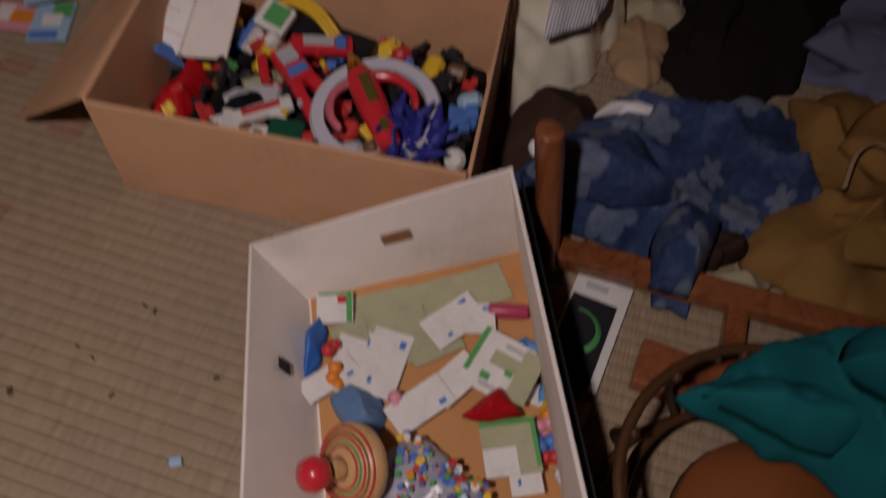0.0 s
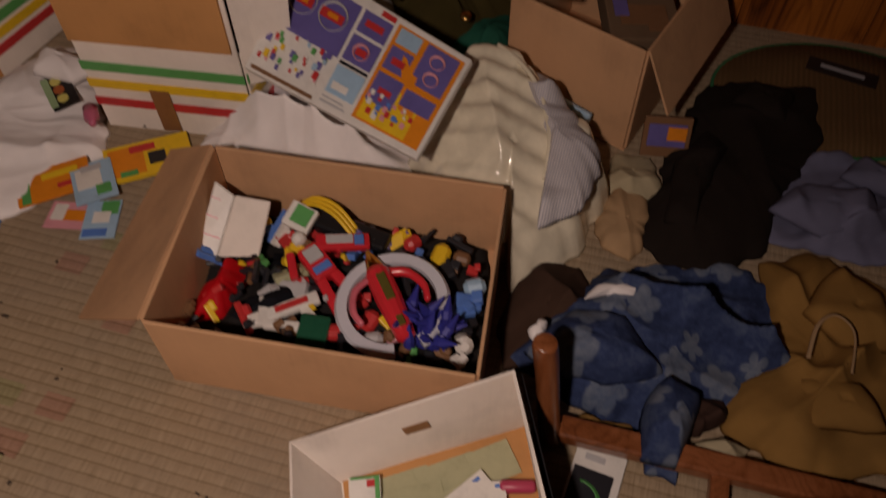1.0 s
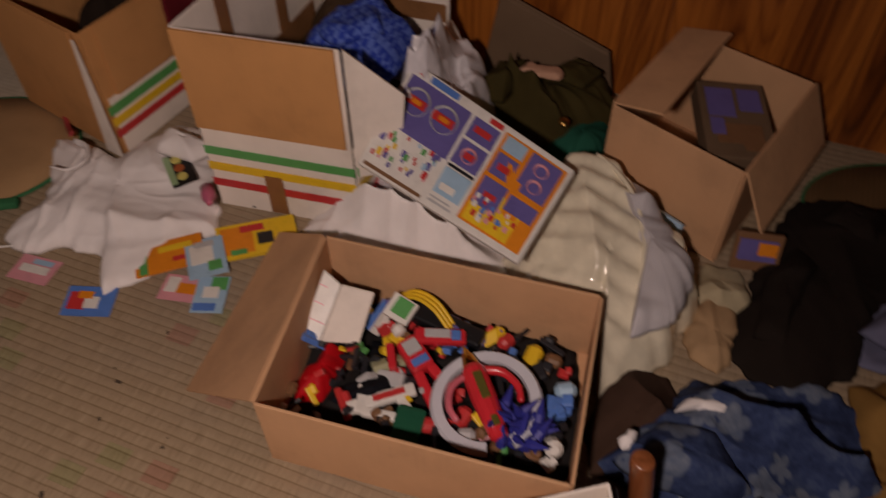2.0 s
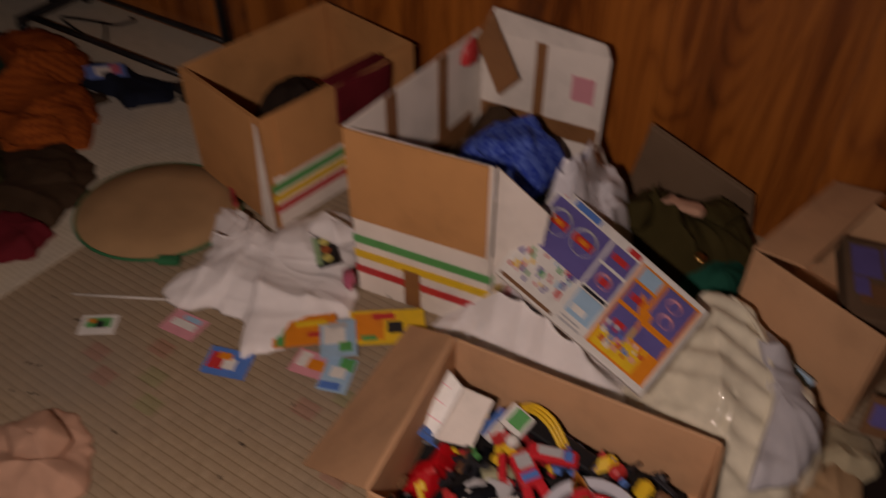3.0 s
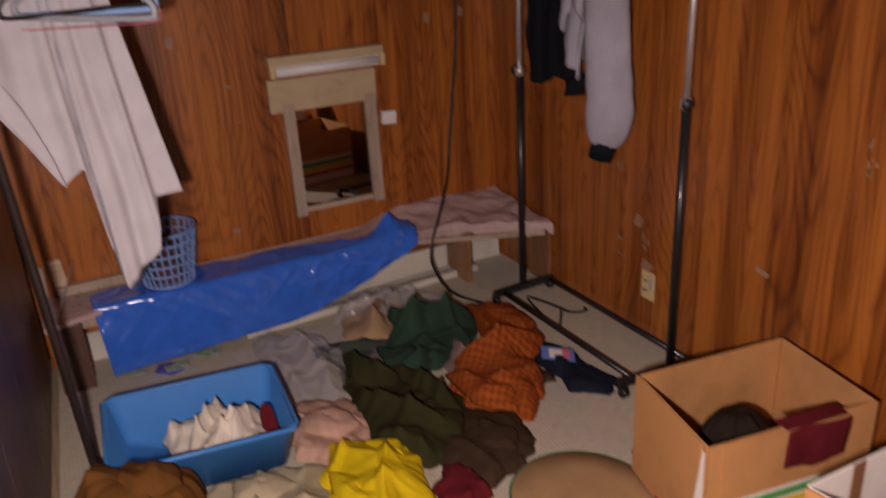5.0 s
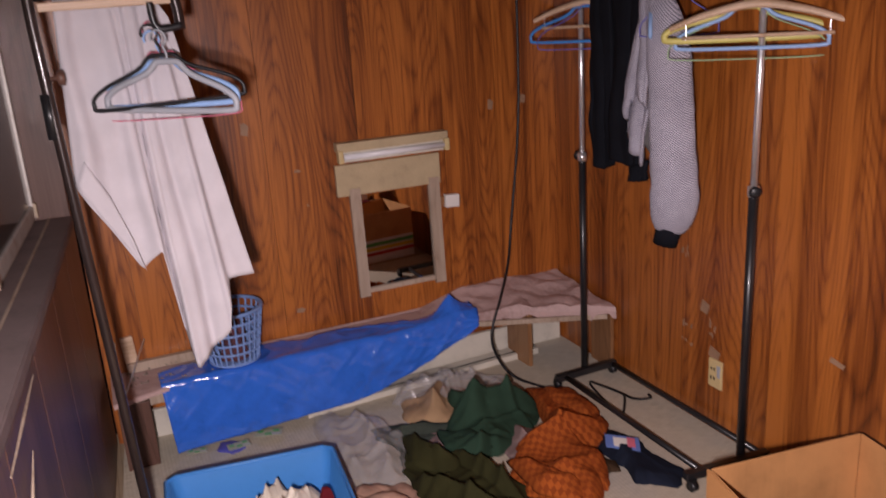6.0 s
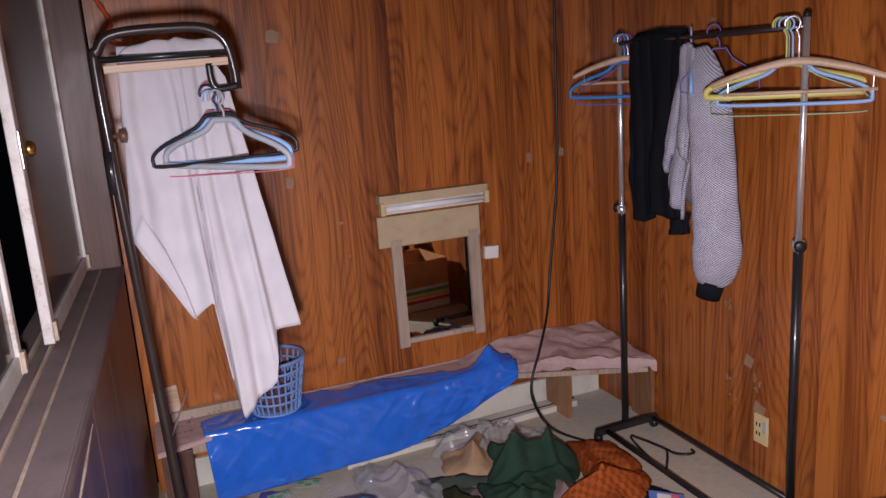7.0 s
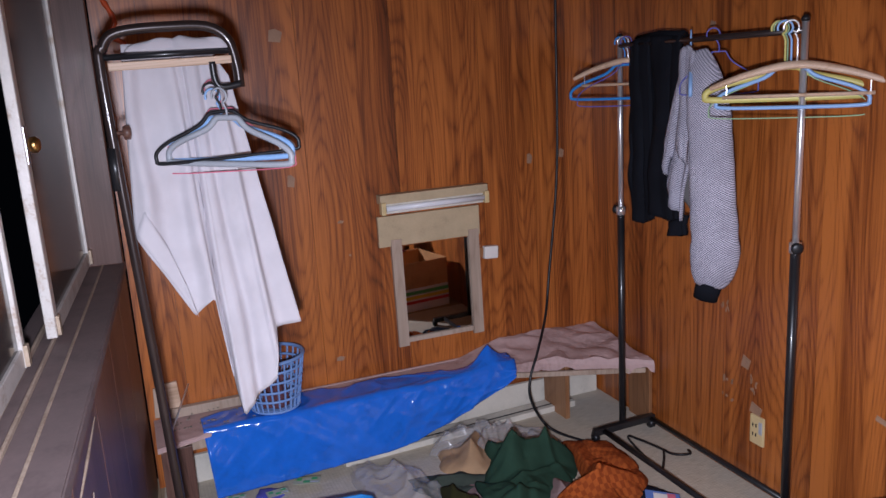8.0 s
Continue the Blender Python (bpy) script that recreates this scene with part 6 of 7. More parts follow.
cloth("white_tag", [(0.395, 1.02), (0.41, 1.05), (0.43, 1.05), (0.43, 1.02), (0.41, 1.0)], 0.02, white_cloth, "small white care tag", "tag", 84, 0.2, 9, 0.085)

part("sleeve", heap([(0.62, 0.86), (0.61, 0.95), (0.64, 1.02), (0.70, 1.0), (0.69, 0.92), (0.675, 0.86)], 0.045, 0.075, 210, 0.5, 9, 16, 8, 0.004), floral_navy, bpy.data.objects["floral_shirt"], "", True)
part("sleeve", heap([(0.40, 1.0), (0.46, 1.10), (0.56, 1.10), (0.64, 1.02), (0.54, 0.97), (0.46, 0.97)], 0.05, 0.10, 211, 0.4, 9, 24, 10, 0.004), floral_navy, bpy.data.objects["floral_shirt"], "", True)
part("pocket", heap([(0.88, 1.0), (0.86, 1.08), (0.96, 1.10), (1.0, 1.02)], 0.04, 0.035, 212, 0.3, 9, 12, 6, 0.003), khaki, bpy.data.objects["khaki_jacket"], "", True)

lying("fold", "silver_bag", [(-0.28, 1.52), (-0.29, 1.66), (-0.20, 1.74), (-0.14, 1.64), (-0.17, 1.52)], 0.22, 0.09, 312)
lying("fold", "blue_bag", [(-0.47, 1.62), (-0.45, 1.72), (-0.38, 1.76), (-0.33, 1.67), (-0.40, 1.59)], 0.34, 0.06, 310)
lying("sleeve", "salmon_garment", [(-0.98, 0.58), (-0.94, 0.66), (-0.84, 0.64), (-0.82, 0.57), (-0.90, 0.54)], 0.025, 0.04, 311)
lying("sleeve", "dark_brown_coat", [(0.60, 1.38), (0.60, 1.54), (0.66, 1.66), (0.71, 1.62), (0.67, 1.48), (0.66, 1.36)], 0.025, 0.045, 301)
lying("collar", "dark_brown_coat", [(0.70, 1.76), (0.74, 1.84), (0.84, 1.82), (0.82, 1.72)], 0.025, 0.04, 302)
lying("sleeve", "lavender_shirt", [(0.80, 1.47), (0.86, 1.56), (1.0, 1.56), (1.02, 1.48), (0.90, 1.43)], 0.025, 0.045, 303)
lying("collar", "lavender_shirt", [(0.94, 1.60), (0.98, 1.67), (1.08, 1.62), (1.04, 1.56)], 0.025, 0.04, 304)
lying("sleeve", "khaki_jacket", [(0.86, 1.22), (0.92, 1.34), (1.0, 1.30), (1.02, 1.18), (0.94, 1.17)], 0.04, 0.045, 305)

# ---- overturned low wooden chair, rattan stool, cloth, booklet ----
chair = thing("wooden_chair_frame", (0.65, 0.86, 0), "red-brown wooden chair frame lying on the matting", "chair")
part("post", tube(curve([(0.475, 0.872, 0.015), (0.462, 0.882, 0.10), (0.448, 0.892, 0.20), (0.438, 0.898, 0.258), (0.437, 0.899, 0.27)], 5), [0.018] * 5 + [0.0185] * 6 + [0.019] * 6 + [0.018, 0.017, 0.015, 0.011], 14), red_wood, chair, "rounded wooden post", True)
part("rail", slab((0.55, 0.04, 0.03), pose(0.76, 0.888, 0.04, 0, 0, 1), 0.006), red_wood, chair)
part("stile", slab((0.03, 0.14, 0.028), pose(0.745, 0.81, 0.035), 0.006), red_wood, chair)
part("rail", slab((0.36, 0.07, 0.03), pose(0.805, 0.735, 0.035, 0, 0, -4), 0.006), red_wood, chair)
rattan = worn("brown_rattan", (0.065, 0.028, 0.010), 0.45, 0, 0.3)
stool = thing("rattan_stool", (0.80, 0.52, 0), "dark rattan stool with a round brown seat", "stool")
for z, r in ((0.02, 0.19), (0.10, 0.165), (0.215, 0.195)):
    part("hoop", tube([(0.775 + 0.87 * r * math.cos(k * math.tau / 36), 0.55 + 0.87 * r * math.sin(k * math.tau / 36), z) for k in range(36)], 0.0065, 8, True), rattan, stool, "", True)
for k in range(12):
    a = k * math.tau / 12
    part("cane", tube(curve([(0.775 + 0.165 * math.cos(a), 0.55 + 0.165 * math.sin(a), 0.02), (0.775 + 0.178 * math.cos(a + 0.2), 0.55 + 0.178 * math.sin(a + 0.2), 0.12), (0.775 + 0.161 * math.cos(a + 0.4), 0.55 + 0.161 * math.sin(a + 0.4), 0.22)], 4), 0.006, 6), rattan, stool, "", True)
part("seat", lathe([(0.02, 0.12), (0.10, 0.12), (0.115, 0.135), (0.11, 0.16), (0.07, 0.175), (0.02, 0.178)], pose(0.79, 0.53, 0), 32), worn("brown_leather", (0.22, 0.07, 0.02), 0.4, 0, 0.3), stool, "round brown seat", True)
cloth("teal_sweater", [(0.655, 0.63), (0.70, 0.67), (0.75, 0.74), (0.81, 0.77), (0.92, 0.76), (0.98, 0.66), (0.92, 0.57), (0.80, 0.585), (0.72, 0.60)], 0.075, teal, "teal knitted sweater thrown over a stool", "sweater", 91, 0.95, 13, 0.205)
lying("sleeve", "teal_sweater", [(0.67, 0.625), (0.71, 0.66), (0.79, 0.675), (0.86, 0.64), (0.80, 0.60), (0.73, 0.605)], 0.235, 0.05, 306)
lying("sleeve", "teal_sweater", [(0.80, 0.70), (0.82, 0.755), (0.90, 0.75), (0.95, 0.69), (0.88, 0.67)], 0.235, 0.055, 307)
book = flat_card("booklet", (0.552, 0.765, 0.006), (0.082, 0.225), -6, "white", [("black", -0.05, -0.02, 0.8, 0.7), ("grey", -0.1, 0.42, 0.4, 0.05), ("pink", 0.1, -0.42, 0.6, 0.12)], "booklet with a black cover and green ring", "booklet", (0, 0), 0.006)
part("print", tube([(0.536 + 0.036 * math.cos(k * math.pi / 14 - 0.9), 0.782 + 0.036 * math.sin(k * math.pi / 14 - 0.9), 0.0142) for k in range(12)], 0.007, 6, flat=0.1), INK["green"], book, "", True)
part("print", slab((0.02, 0.014, 0.0008), pose(0.575, 0.690, 0.0148, 0, 0, -6), 0), INK["brown"], book)

# ---- toy box lid leaning on the cloth heap, with its printed panels ----
TL, TB_, TR, TT = Vector((-0.253, 1.359, 0.242)), Vector((0.137, 1.233, 0.222)), Vector((0.179, 1.458, 0.277)), Vector((-0.231, 1.615, 0.33))
toy_box = thing("toy_package", tuple((TL + TR) / 2 - Vector((0, 0, 0.05))), "white toy package printed with purple and orange pictures", "package")
part("carton", quad_slab([TL, TB_, TR, TT], 0.016, 0.002), INK["white"], toy_box)


def on_lid(u, v, lift):
    p = TL * (1 - u) * (1 - v) + TB_ * u * (1 - v) + TR * u * v + TT * (1 - u) * v
    return p + (TB_ - TL).cross(TT - TL).normalized() * lift


def lid_patch(ink, u0, u1, v0, v1, lift=0.0008):
    part("print", quad_slab([on_lid(u0, v0, lift), on_lid(u1, v0, lift), on_lid(u1, v1, lift), on_lid(u0, v1, lift)], 0.0007), INK[ink], toy_box)


def lid_ring(u, v, r, ink, lift=0.0022):
    ring = []
    for k in range(24):
        ring.append(on_lid(u + r * math.cos(k * math.tau / 24), v + 1.6 * r * math.sin(k * math.tau / 24), lift))
    part("print", tube(ring, 0.0035, 5, True, flat=0.3), INK[ink], toy_box, "", True)


lid_patch("purple", 0.03, 0.42, 0.42, 0.90)
lid_patch("red", 0.01, 0.09, 0.93, 0.985)
lid_patch("blue", 0.14, 0.32, 0.92, 0.98)
lid_patch("red", 0.52, 0.60, 0.92, 0.97)
for u in (0.13, 0.31):
    lid_ring(u, 0.70, 0.075, "grey")
    lid_patch("red", u - 0.075, u + 0.06, 0.66, 0.74, 0.0030)
    lid_patch("orange", u - 0.03, u + 0.03, 0.68, 0.72, 0.0042)
lid_patch("purple", 0.44, 0.60, 0.70, 0.90)
lid_patch("red", 0.47, 0.57, 0.77, 0.83, 0.0018)
lid_patch("purple", 0.44, 0.60, 0.44, 0.67)
lid_ring(0.52, 0.55, 0.04, "pink")
lid_patch("red", 0.49, 0.55, 0.52, 0.58, 0.0018)
lid_patch("sky", 0.44, 0.60, 0.14, 0.38)
lid_patch("white", 0.46, 0.55, 0.18, 0.24, 0.0018)
lid_patch("black", 0.44, 0.60, 0.395, 0.42)
lid_patch("orange", 0.62, 0.98, 0.06, 0.94)
lid_patch("yellow", 0.64, 0.90, 0.08, 0.42, 0.0016)
lid_patch("sky", 0.64, 0.76, 0.78, 0.92, 0.0016)
lid_patch("purple", 0.64, 0.76, 0.54, 0.75, 0.0016)
lid_patch("purple", 0.79, 0.96, 0.54, 0.92, 0.0016)
lid_patch("purple", 0.64, 0.78, 0.24, 0.50, 0.0022)
lid_patch("purple", 0.80, 0.96, 0.33, 0.48, 0.0022)
for u, v in ((0.87, 0.80), (0.88, 0.64)):
    lid_ring(u, v, 0.035, "pink", 0.003)
lid_patch("red", 0.67, 0.74, 0.60, 0.66, 0.0026)
lid_patch("red", 0.68, 0.75, 0.33, 0.38, 0.0030)
lid_patch("brown", 0.03, 0.40, 0.02, 0.05)
lid_patch("grey", 0.44, 0.58, 0.05, 0.07), lid_patch("grey", 0.44, 0.56, 0.09, 0.105)
random.seed(31)
for k in range(38):
    u, v = random.uniform(0.03, 0.38), random.uniform(0.09, 0.38)
    s = random.uniform(0.012, 0.03)
    lid_patch(random.choice(["red", "red", "pink", "green", "purple", "yellow", "white", "sky"]), u, u + s, v, v + s * 2.2, 0.0008 + 0.00008 * k)
for k in range(26):
    u, v = random.uniform(0.64, 0.92), random.uniform(0.09, 0.30)
    s = random.uniform(0.012, 0.026)
    lid_patch(random.choice(["red", "blue", "white", "pink", "red"]), u, u + s, v, v + s * 2.0, 0.003 + 0.00008 * k)

# ---- toys in the brown carton ----
before_toys = set(bpy.data.objects)
part("flap", quad_slab([(-0.247, 1.185, 0.196), (-0.187, 0.805, 0.196), (-0.40, 0.86, 0.02), (-0.42, 1.27, 0.05)], 0.005), card_tan, box_a, "brown side flap hanging down")
for x, z in ((-0.09, 0.165), (0.02, 0.03)):
    part("stain", lathe([(0.002, 0), (0.009, 0.0004), (0.008, 0.0012), (0.001, 0.0014)], pose(x, 0.8135 + 0.097 * (x + 0.185) - 0.0045, z, 90, 0, 5), 9), INK["brown"], box_a)
# near-black layer: the shade in the gaps beneath the toys, put into colour
shade = fabric("toy_gap_shade", (0.018, 0.016, 0.016))
tagged(cloth("toy_layer", [(-0.215, 0.825), (0.33, 0.875), (0.285, 1.215), (-0.235, 1.165)], 0.05, shade, "dark crumpled layer painted as shade beneath the toys", "toys", 101, 0.7, 16, 0.057, 14, 0.002), "dark crumpled layer painted as shade beneath the toys", "toys", "", "stuff")
red_gloss = worn("red_gloss_plastic", (0.62, 0.03, 0.04), 0.25, 0, 0.12, coat=0.4)
red_cloth = fabric("red_satin", (0.48, 0.008, 0.012), 0.5)
gold = worn("gold_plating", (0.72, 0.46, 0.14), 0.15, 1.0, 0.1, bump=0.02)
blue_deep = worn("deep_blue_plastic", (0.03, 0.035, 0.26), 0.45)
ring_mat = worn("white_ring_plastic", (0.55, 0.56, 0.62), 0.4, 0, 0.1)
cloth("red_pouch", [(-0.185, 0.88), (-0.20, 0.96), (-0.175, 1.02), (-0.125, 1.03), (-0.115, 0.98), (-0.125, 0.90)], 0.10, red_cloth, "red satin toy pouch in a carton", "pouch", 102, 0.5, 10, 0.07)
cloth("black_cloth", [(-0.13, 0.90), (-0.10, 1.0), (-0.11, 1.08), (-0.03, 1.08), (0.0, 1.0), (-0.04, 0.91)], 0.09, black_cloth, "black cloth crumpled among toys", "cloth", 103, 0.6, 10, 0.07)
foam = part("foam_wrap", quad_slab([(-0.226, 1.018, 0.09), (-0.188, 1.022, 0.08), (-0.181, 1.118, 0.15), (-0.222, 1.128, 0.168)], 0.010, 0.003), INK["white"], None)
tagged(foam, "folded white packing foam in a carton", "packing foam")
part("fold", quad_slab([(-0.187, 1.022, 0.081), (-0.117, 1.048, 0.075), (-0.116, 1.13, 0.14), (-0.180, 1.118, 0.151)], 0.008, 0.002), card_white, foam)
for k in range(3):
    part("print", quad_slab([(-0.223 + 0.001 * k, 1.046 + 0.028 * k, 0.1115 + 0.020 * k), (-0.190 + 0.002 * k, 1.048 + 0.028 * k, 0.1015 + 0.0185 * k), (-0.190 + 0.002 * k, 1.050 + 0.028 * k, 0.1030 + 0.0185 * k), (-0.223 + 0.001 * k, 1.048 + 0.028 * k, 0.1130 + 0.020 * k)], 0.001), INK["pink"], foam)
# big white ring
m = pose(0.163, 0.995, 0.135, 6, -4, 20)
ringbm = bmesh.new()
N = 44
prof = [(0.078, 0.0), (0.080, 0.012), (0.098, 0.014), (0.103, 0.006), (0.101, -0.004), (0.082, -0.006)]
loops = [[ringbm.verts.new(m @ Vector((r * math.cos(a), r * math.sin(a), z))) for r, z in prof] for a in [radians(-60 + 330 * k / N) for k in range(N + 1)]]
for a, b in zip(loops, loops[1:]):
    for k in range(6):
        ringbm.faces.new((a[k], a[(k + 1) % 6], b[(k + 1) % 6], b[k]))
ringbm.faces.new(loops[0]), ringbm.faces.new(loops[-1][::-1])
tagged(part("white_ring", ringbm, ring_mat, None, "", False), "large pale grey toy ring lying on toys", "toy")
# red rocket with a gold nose
rk = thing("toy_rocket", (0.15, 1.0, 0.15), "red toy rocket with a gold nose cone", "toy")
a, b = Vector((0.088, 1.075, 0.168)), Vector((0.215, 0.925, 0.150))
mm = Matrix.Translation(a) @ (b - a).to_track_quat("Z", "Y").to_matrix().to_4x4()
part("nose", lathe([(0.001, 0), (0.005, 0.008), (0.012, 0.026), (0.016, 0.042), (0.016, 0.048)], mm, 18), gold, rk, "gold plated nose cone", True)
part("body", lathe([(0.018, 0.046), (0.023, 0.055), (0.024, 0.11), (0.020, 0.16), (0.017, 0.19), (0.010, 0.195)], mm, 14), red_gloss, rk)
part("window_strip", box(bmesh.new(), (0.016, 0.012, 0.055), mm @ Matrix.Translation((0.0, 0.0195, 0.095)), 0.002), worn("olive_gold", (0.2, 0.17, 0.04), 0.3, 0.5), rk)
part("window_strip", box(bmesh.new(), (0.012, 0.012, 0.02), mm @ Matrix.Translation((0.0, 0.016, 0.165)), 0.002), worn("olive_gold", (0.2, 0.17, 0.04), 0.3, 0.5), rk)
for s in (-1, 1):
    part("fin", tube(curve([mm @ Vector((s * 0.02, 0, 0.06)), mm @ Vector((s * 0.05, 0.002, 0.075)), mm @ Vector((s * 0.066, 0.002, 0.11)), mm @ Vector((s * 0.06, 0.0, 0.14))], 5), [0.009] * 6 + [0.008] * 5 + [0.007] * 4 + [0.004], 8, flat=0.7), red_gloss if s > 0 else worn("pink_plastic", (0.62, 0.14, 0.18), 0.3), rk, "", True)
# red figure-like robot arm piece, plain shape
rm = pose(0.004, 1.040, 0.138, 4, 6, -37)
rb = part("red_toy_robot", box(bmesh.new(), (0.075, 0.046, 0.034), rm, 0.009), red_gloss, None)
tagged(rb, "red plastic toy robot lying among other toys", "toy")
for v in (-0.014, 0.014):
    part("leg", box(bmesh.new(), (0.075, 0.020, 0.024), rm @ pose(0.068, v * 1.25, -0.004, 0, 4, v * 500), 0.006), red_gloss, rb)
    part("arm", box(bmesh.new(), (0.055, 0.016, 0.018), rm @ pose(-0.020, v * 2.9, 0.004, 0, 0, v * 1600), 0.005), red_gloss, rb)
part("head", lathe([(0.004, 0), (0.013, 0.004), (0.014, 0.018), (0.007, 0.025)], rm @ pose(-0.052, 0, 0.0, 0, -80), 12), INK["white"], rb)
part("chest_plate", box(bmesh.new(), (0.03, 0.03, 0.008), rm @ pose(-0.012, 0, 0.019), 0.003), INK["grey"], rb)
part("chest_plate", box(bmesh.new(), (0.016, 0.034, 0.006), rm @ pose(0.020, 0, 0.018), 0.002), INK["blue"], rb)
wing = part("red_toy_wing", box(bmesh.new(), (0.10, 0.032, 0.018), pose(0.035, 1.09, 0.150, 10, 8, 24), 0.006), red_gloss, None)
tagged(wing, "red plastic wing piece among other toys", "toy")
part("panel", box(bmesh.new(), (0.05, 0.018, 0.006), pose(0.030, 1.09, 0.160, 10, 8, 24), 0.002), INK["grey"], wing)
part("panel", box(bmesh.new(), (0.018, 0.020, 0.007), pose(0.064, 1.10, 0.158, 10, 8, 24), 0.002), INK["blue"], wing)
# yellow ribbed hose
hose = thing("yellow_hose", (-0.03, 1.14, 0.15), "yellow ribbed toy hose along the carton's edge", "toy")
for k in range(3):
    part("strand", tube(curve([(-0.095, 1.15 - 0.006 * k, 0.13), (-0.05, 1.165 - 0.008 * k, 0.165), (0.0, 1.158 - 0.010 * k, 0.165), (0.045, 1.135 - 0.010 * k, 0.14)], 6), 0.0045, 6), INK["yellow"], hose, "", True)
# white frame with red and yellow prints
fr = part("white_toy_frame", box(bmesh.new(), (0.14, 0.026, 0.014), pose(-0.035, 0.905, 0.125, 0, -4, 38), 0.004), INK["white"], None)
tagged(fr, "white plastic toy frame with red stickers", "toy")
for dx, dy, w, t in ((0.045, 0.0, 0.07, -35), (0.03, -0.035, 0.10, 10), (-0.03, -0.02, 0.06, -70)):
    part("bar", box(bmesh.new(), (w, 0.018, 0.014), pose(-0.035 + dx, 0.915 + dy, 0.124, 0, 0, t), 0.004), INK["white"], fr)
part("sticker", box(bmesh.new(), (0.06, 0.012, 0.003), pose(-0.02, 0.918, 0.134, 0, -4, 38), 0), INK["red"], fr)
part("sticker", box(bmesh.new(), (0.02, 0.008, 0.003), pose(0.015, 0.925, 0.133, 0, 0, -35), 0), INK["yellow"], fr)
gb = part("green_case", box(bmesh.new(), (0.055, 0.075, 0.05), pose(0.045, 0.905, 0.11, 10, 5, 8), 0.008), worn("dark_green_plastic", (0.01, 0.09, 0.05), 0.2, 0, 0.2, coat=0.5), None)
tagged(gb, "dark green translucent toy case", "toy")
bb = part("black_toy_base", box(bmesh.new(), (0.15, 0.04, 0.03), pose(0.035, 1.135, 0.125, 6, 0, -8), 0.006), black_plastic, None)
tagged(bb, "black plastic toy base against the carton side", "toy")
pk = part("picture_block", box(bmesh.new(), (0.055, 0.05, 0.016), pose(-0.06, 1.12, 0.155, 20, 10, -10), 0.003), INK["white"], None)
tagged(pk, "small printed picture block among toys", "toy")
part("print", box(bmesh.new(), (0.035, 0.035, 0.003), pose(-0.055, 1.118, 0.1655, 20, 10, -10), 0), INK["green"], pk)
part("print", box(bmesh.new(), (0.012, 0.04, 0.004), pose(-0.08, 1.12, 0.161, 20, 10, -10), 0), INK["red"], pk)
# spiky blue toy
spiky = part("blue_spiky_toy", lathe([(0.004, -0.022), (0.024, -0.014), (0.032, 0.0), (0.024, 0.012), (0.005, 0.018)], pose(0.235, 0.94, 0.118, 10, -8), 16), blue_deep, None, "", True)
tagged(spiky, "deep blue spiky plastic toy", "toy")
random.seed(17)
for k in range(34):
    c = Vector((0.235 + random.uniform(-0.045, 0.045), 0.935 + random.uniform(-0.035, 0.045), 0.13 + random.uniform(-0.02, 0.03)))
    part("spike", lathe([(0.009, -0.014), (0.010, 0.0), (0.006, 0.014), (0.0015, 0.032)], Matrix.Translation(c) @ pose(0, 0, 0, random.uniform(-70, 70), random.uniform(-70, 70), 0), 7), blue_deep, spiky)
random.seed(23)
bits = [(0.21, 1.135, "yellow"), (0.23, 1.11, "black"), (0.275, 1.12, "red"), (0.29, 1.085, "sky"), (0.285, 1.05, "blue"), (0.28, 1.03, "blue"), (0.30, 0.965, "white"), (0.30, 0.93, "white"), (0.12, 1.15, "yellow"), (0.15, 1.15, "red"),
        (0.05, 1.10, "blue"), (-0.045, 1.02, "sage"), (-0.06, 1.045, "yellow"), (-0.03, 0.99, "grey"), (0.16, 0.97, "yellow"), (0.13, 0.965, "red"), (0.18, 0.95, "pink"), (0.11, 0.95, "red"), (0.15, 0.93, "grey"), (-0.175, 0.855, "white"),
        (-0.20, 0.90, "brown"), (0.08, 0.925, "red"), (-0.10, 1.10, "white"), (-0.085, 1.09, "red"), (0.25, 1.14, "brown"), (0.10, 1.0, "red"), (-0.07, 0.97, "grey"), (0.26, 1.0, "black"), (0.295, 1.0, "black")]
for k, (x, y, c) in enumerate(bits):
    s = random.uniform(0.016, 0.03)
    ob = bmesh.new()
    if k % 3 == 0:
        lathe([(s * 0.3, -s * 0.8), (s * 0.6, -s * 0.5), (s * 0.62, s * 0.4), (s * 0.3, s * 0.7)], pose(x, y, 0.115, random.uniform(30, 120), random.uniform(0, 60), random.uniform(0, 180)), 10, ob)
    else:
        box(ob, (s, s * random.uniform(1.2, 2.4), s * 0.7), pose(x, y, 0.112, random.uniform(-30, 30), random.uniform(-30, 30), random.uniform(0, 180)), s * 0.15)
        box(ob, (s * 0.7, s * 0.8, s * 0.6), pose(x + s * 0.5, y + s * 0.4, 0.118, random.uniform(-30, 30), random.uniform(-30, 30), random.uniform(0, 180)), s * 0.12)
    tagged(part("toy_piece", ob, INK[c], None), c + " plastic toy piece in a full carton", "toy", "loose toy pieces")

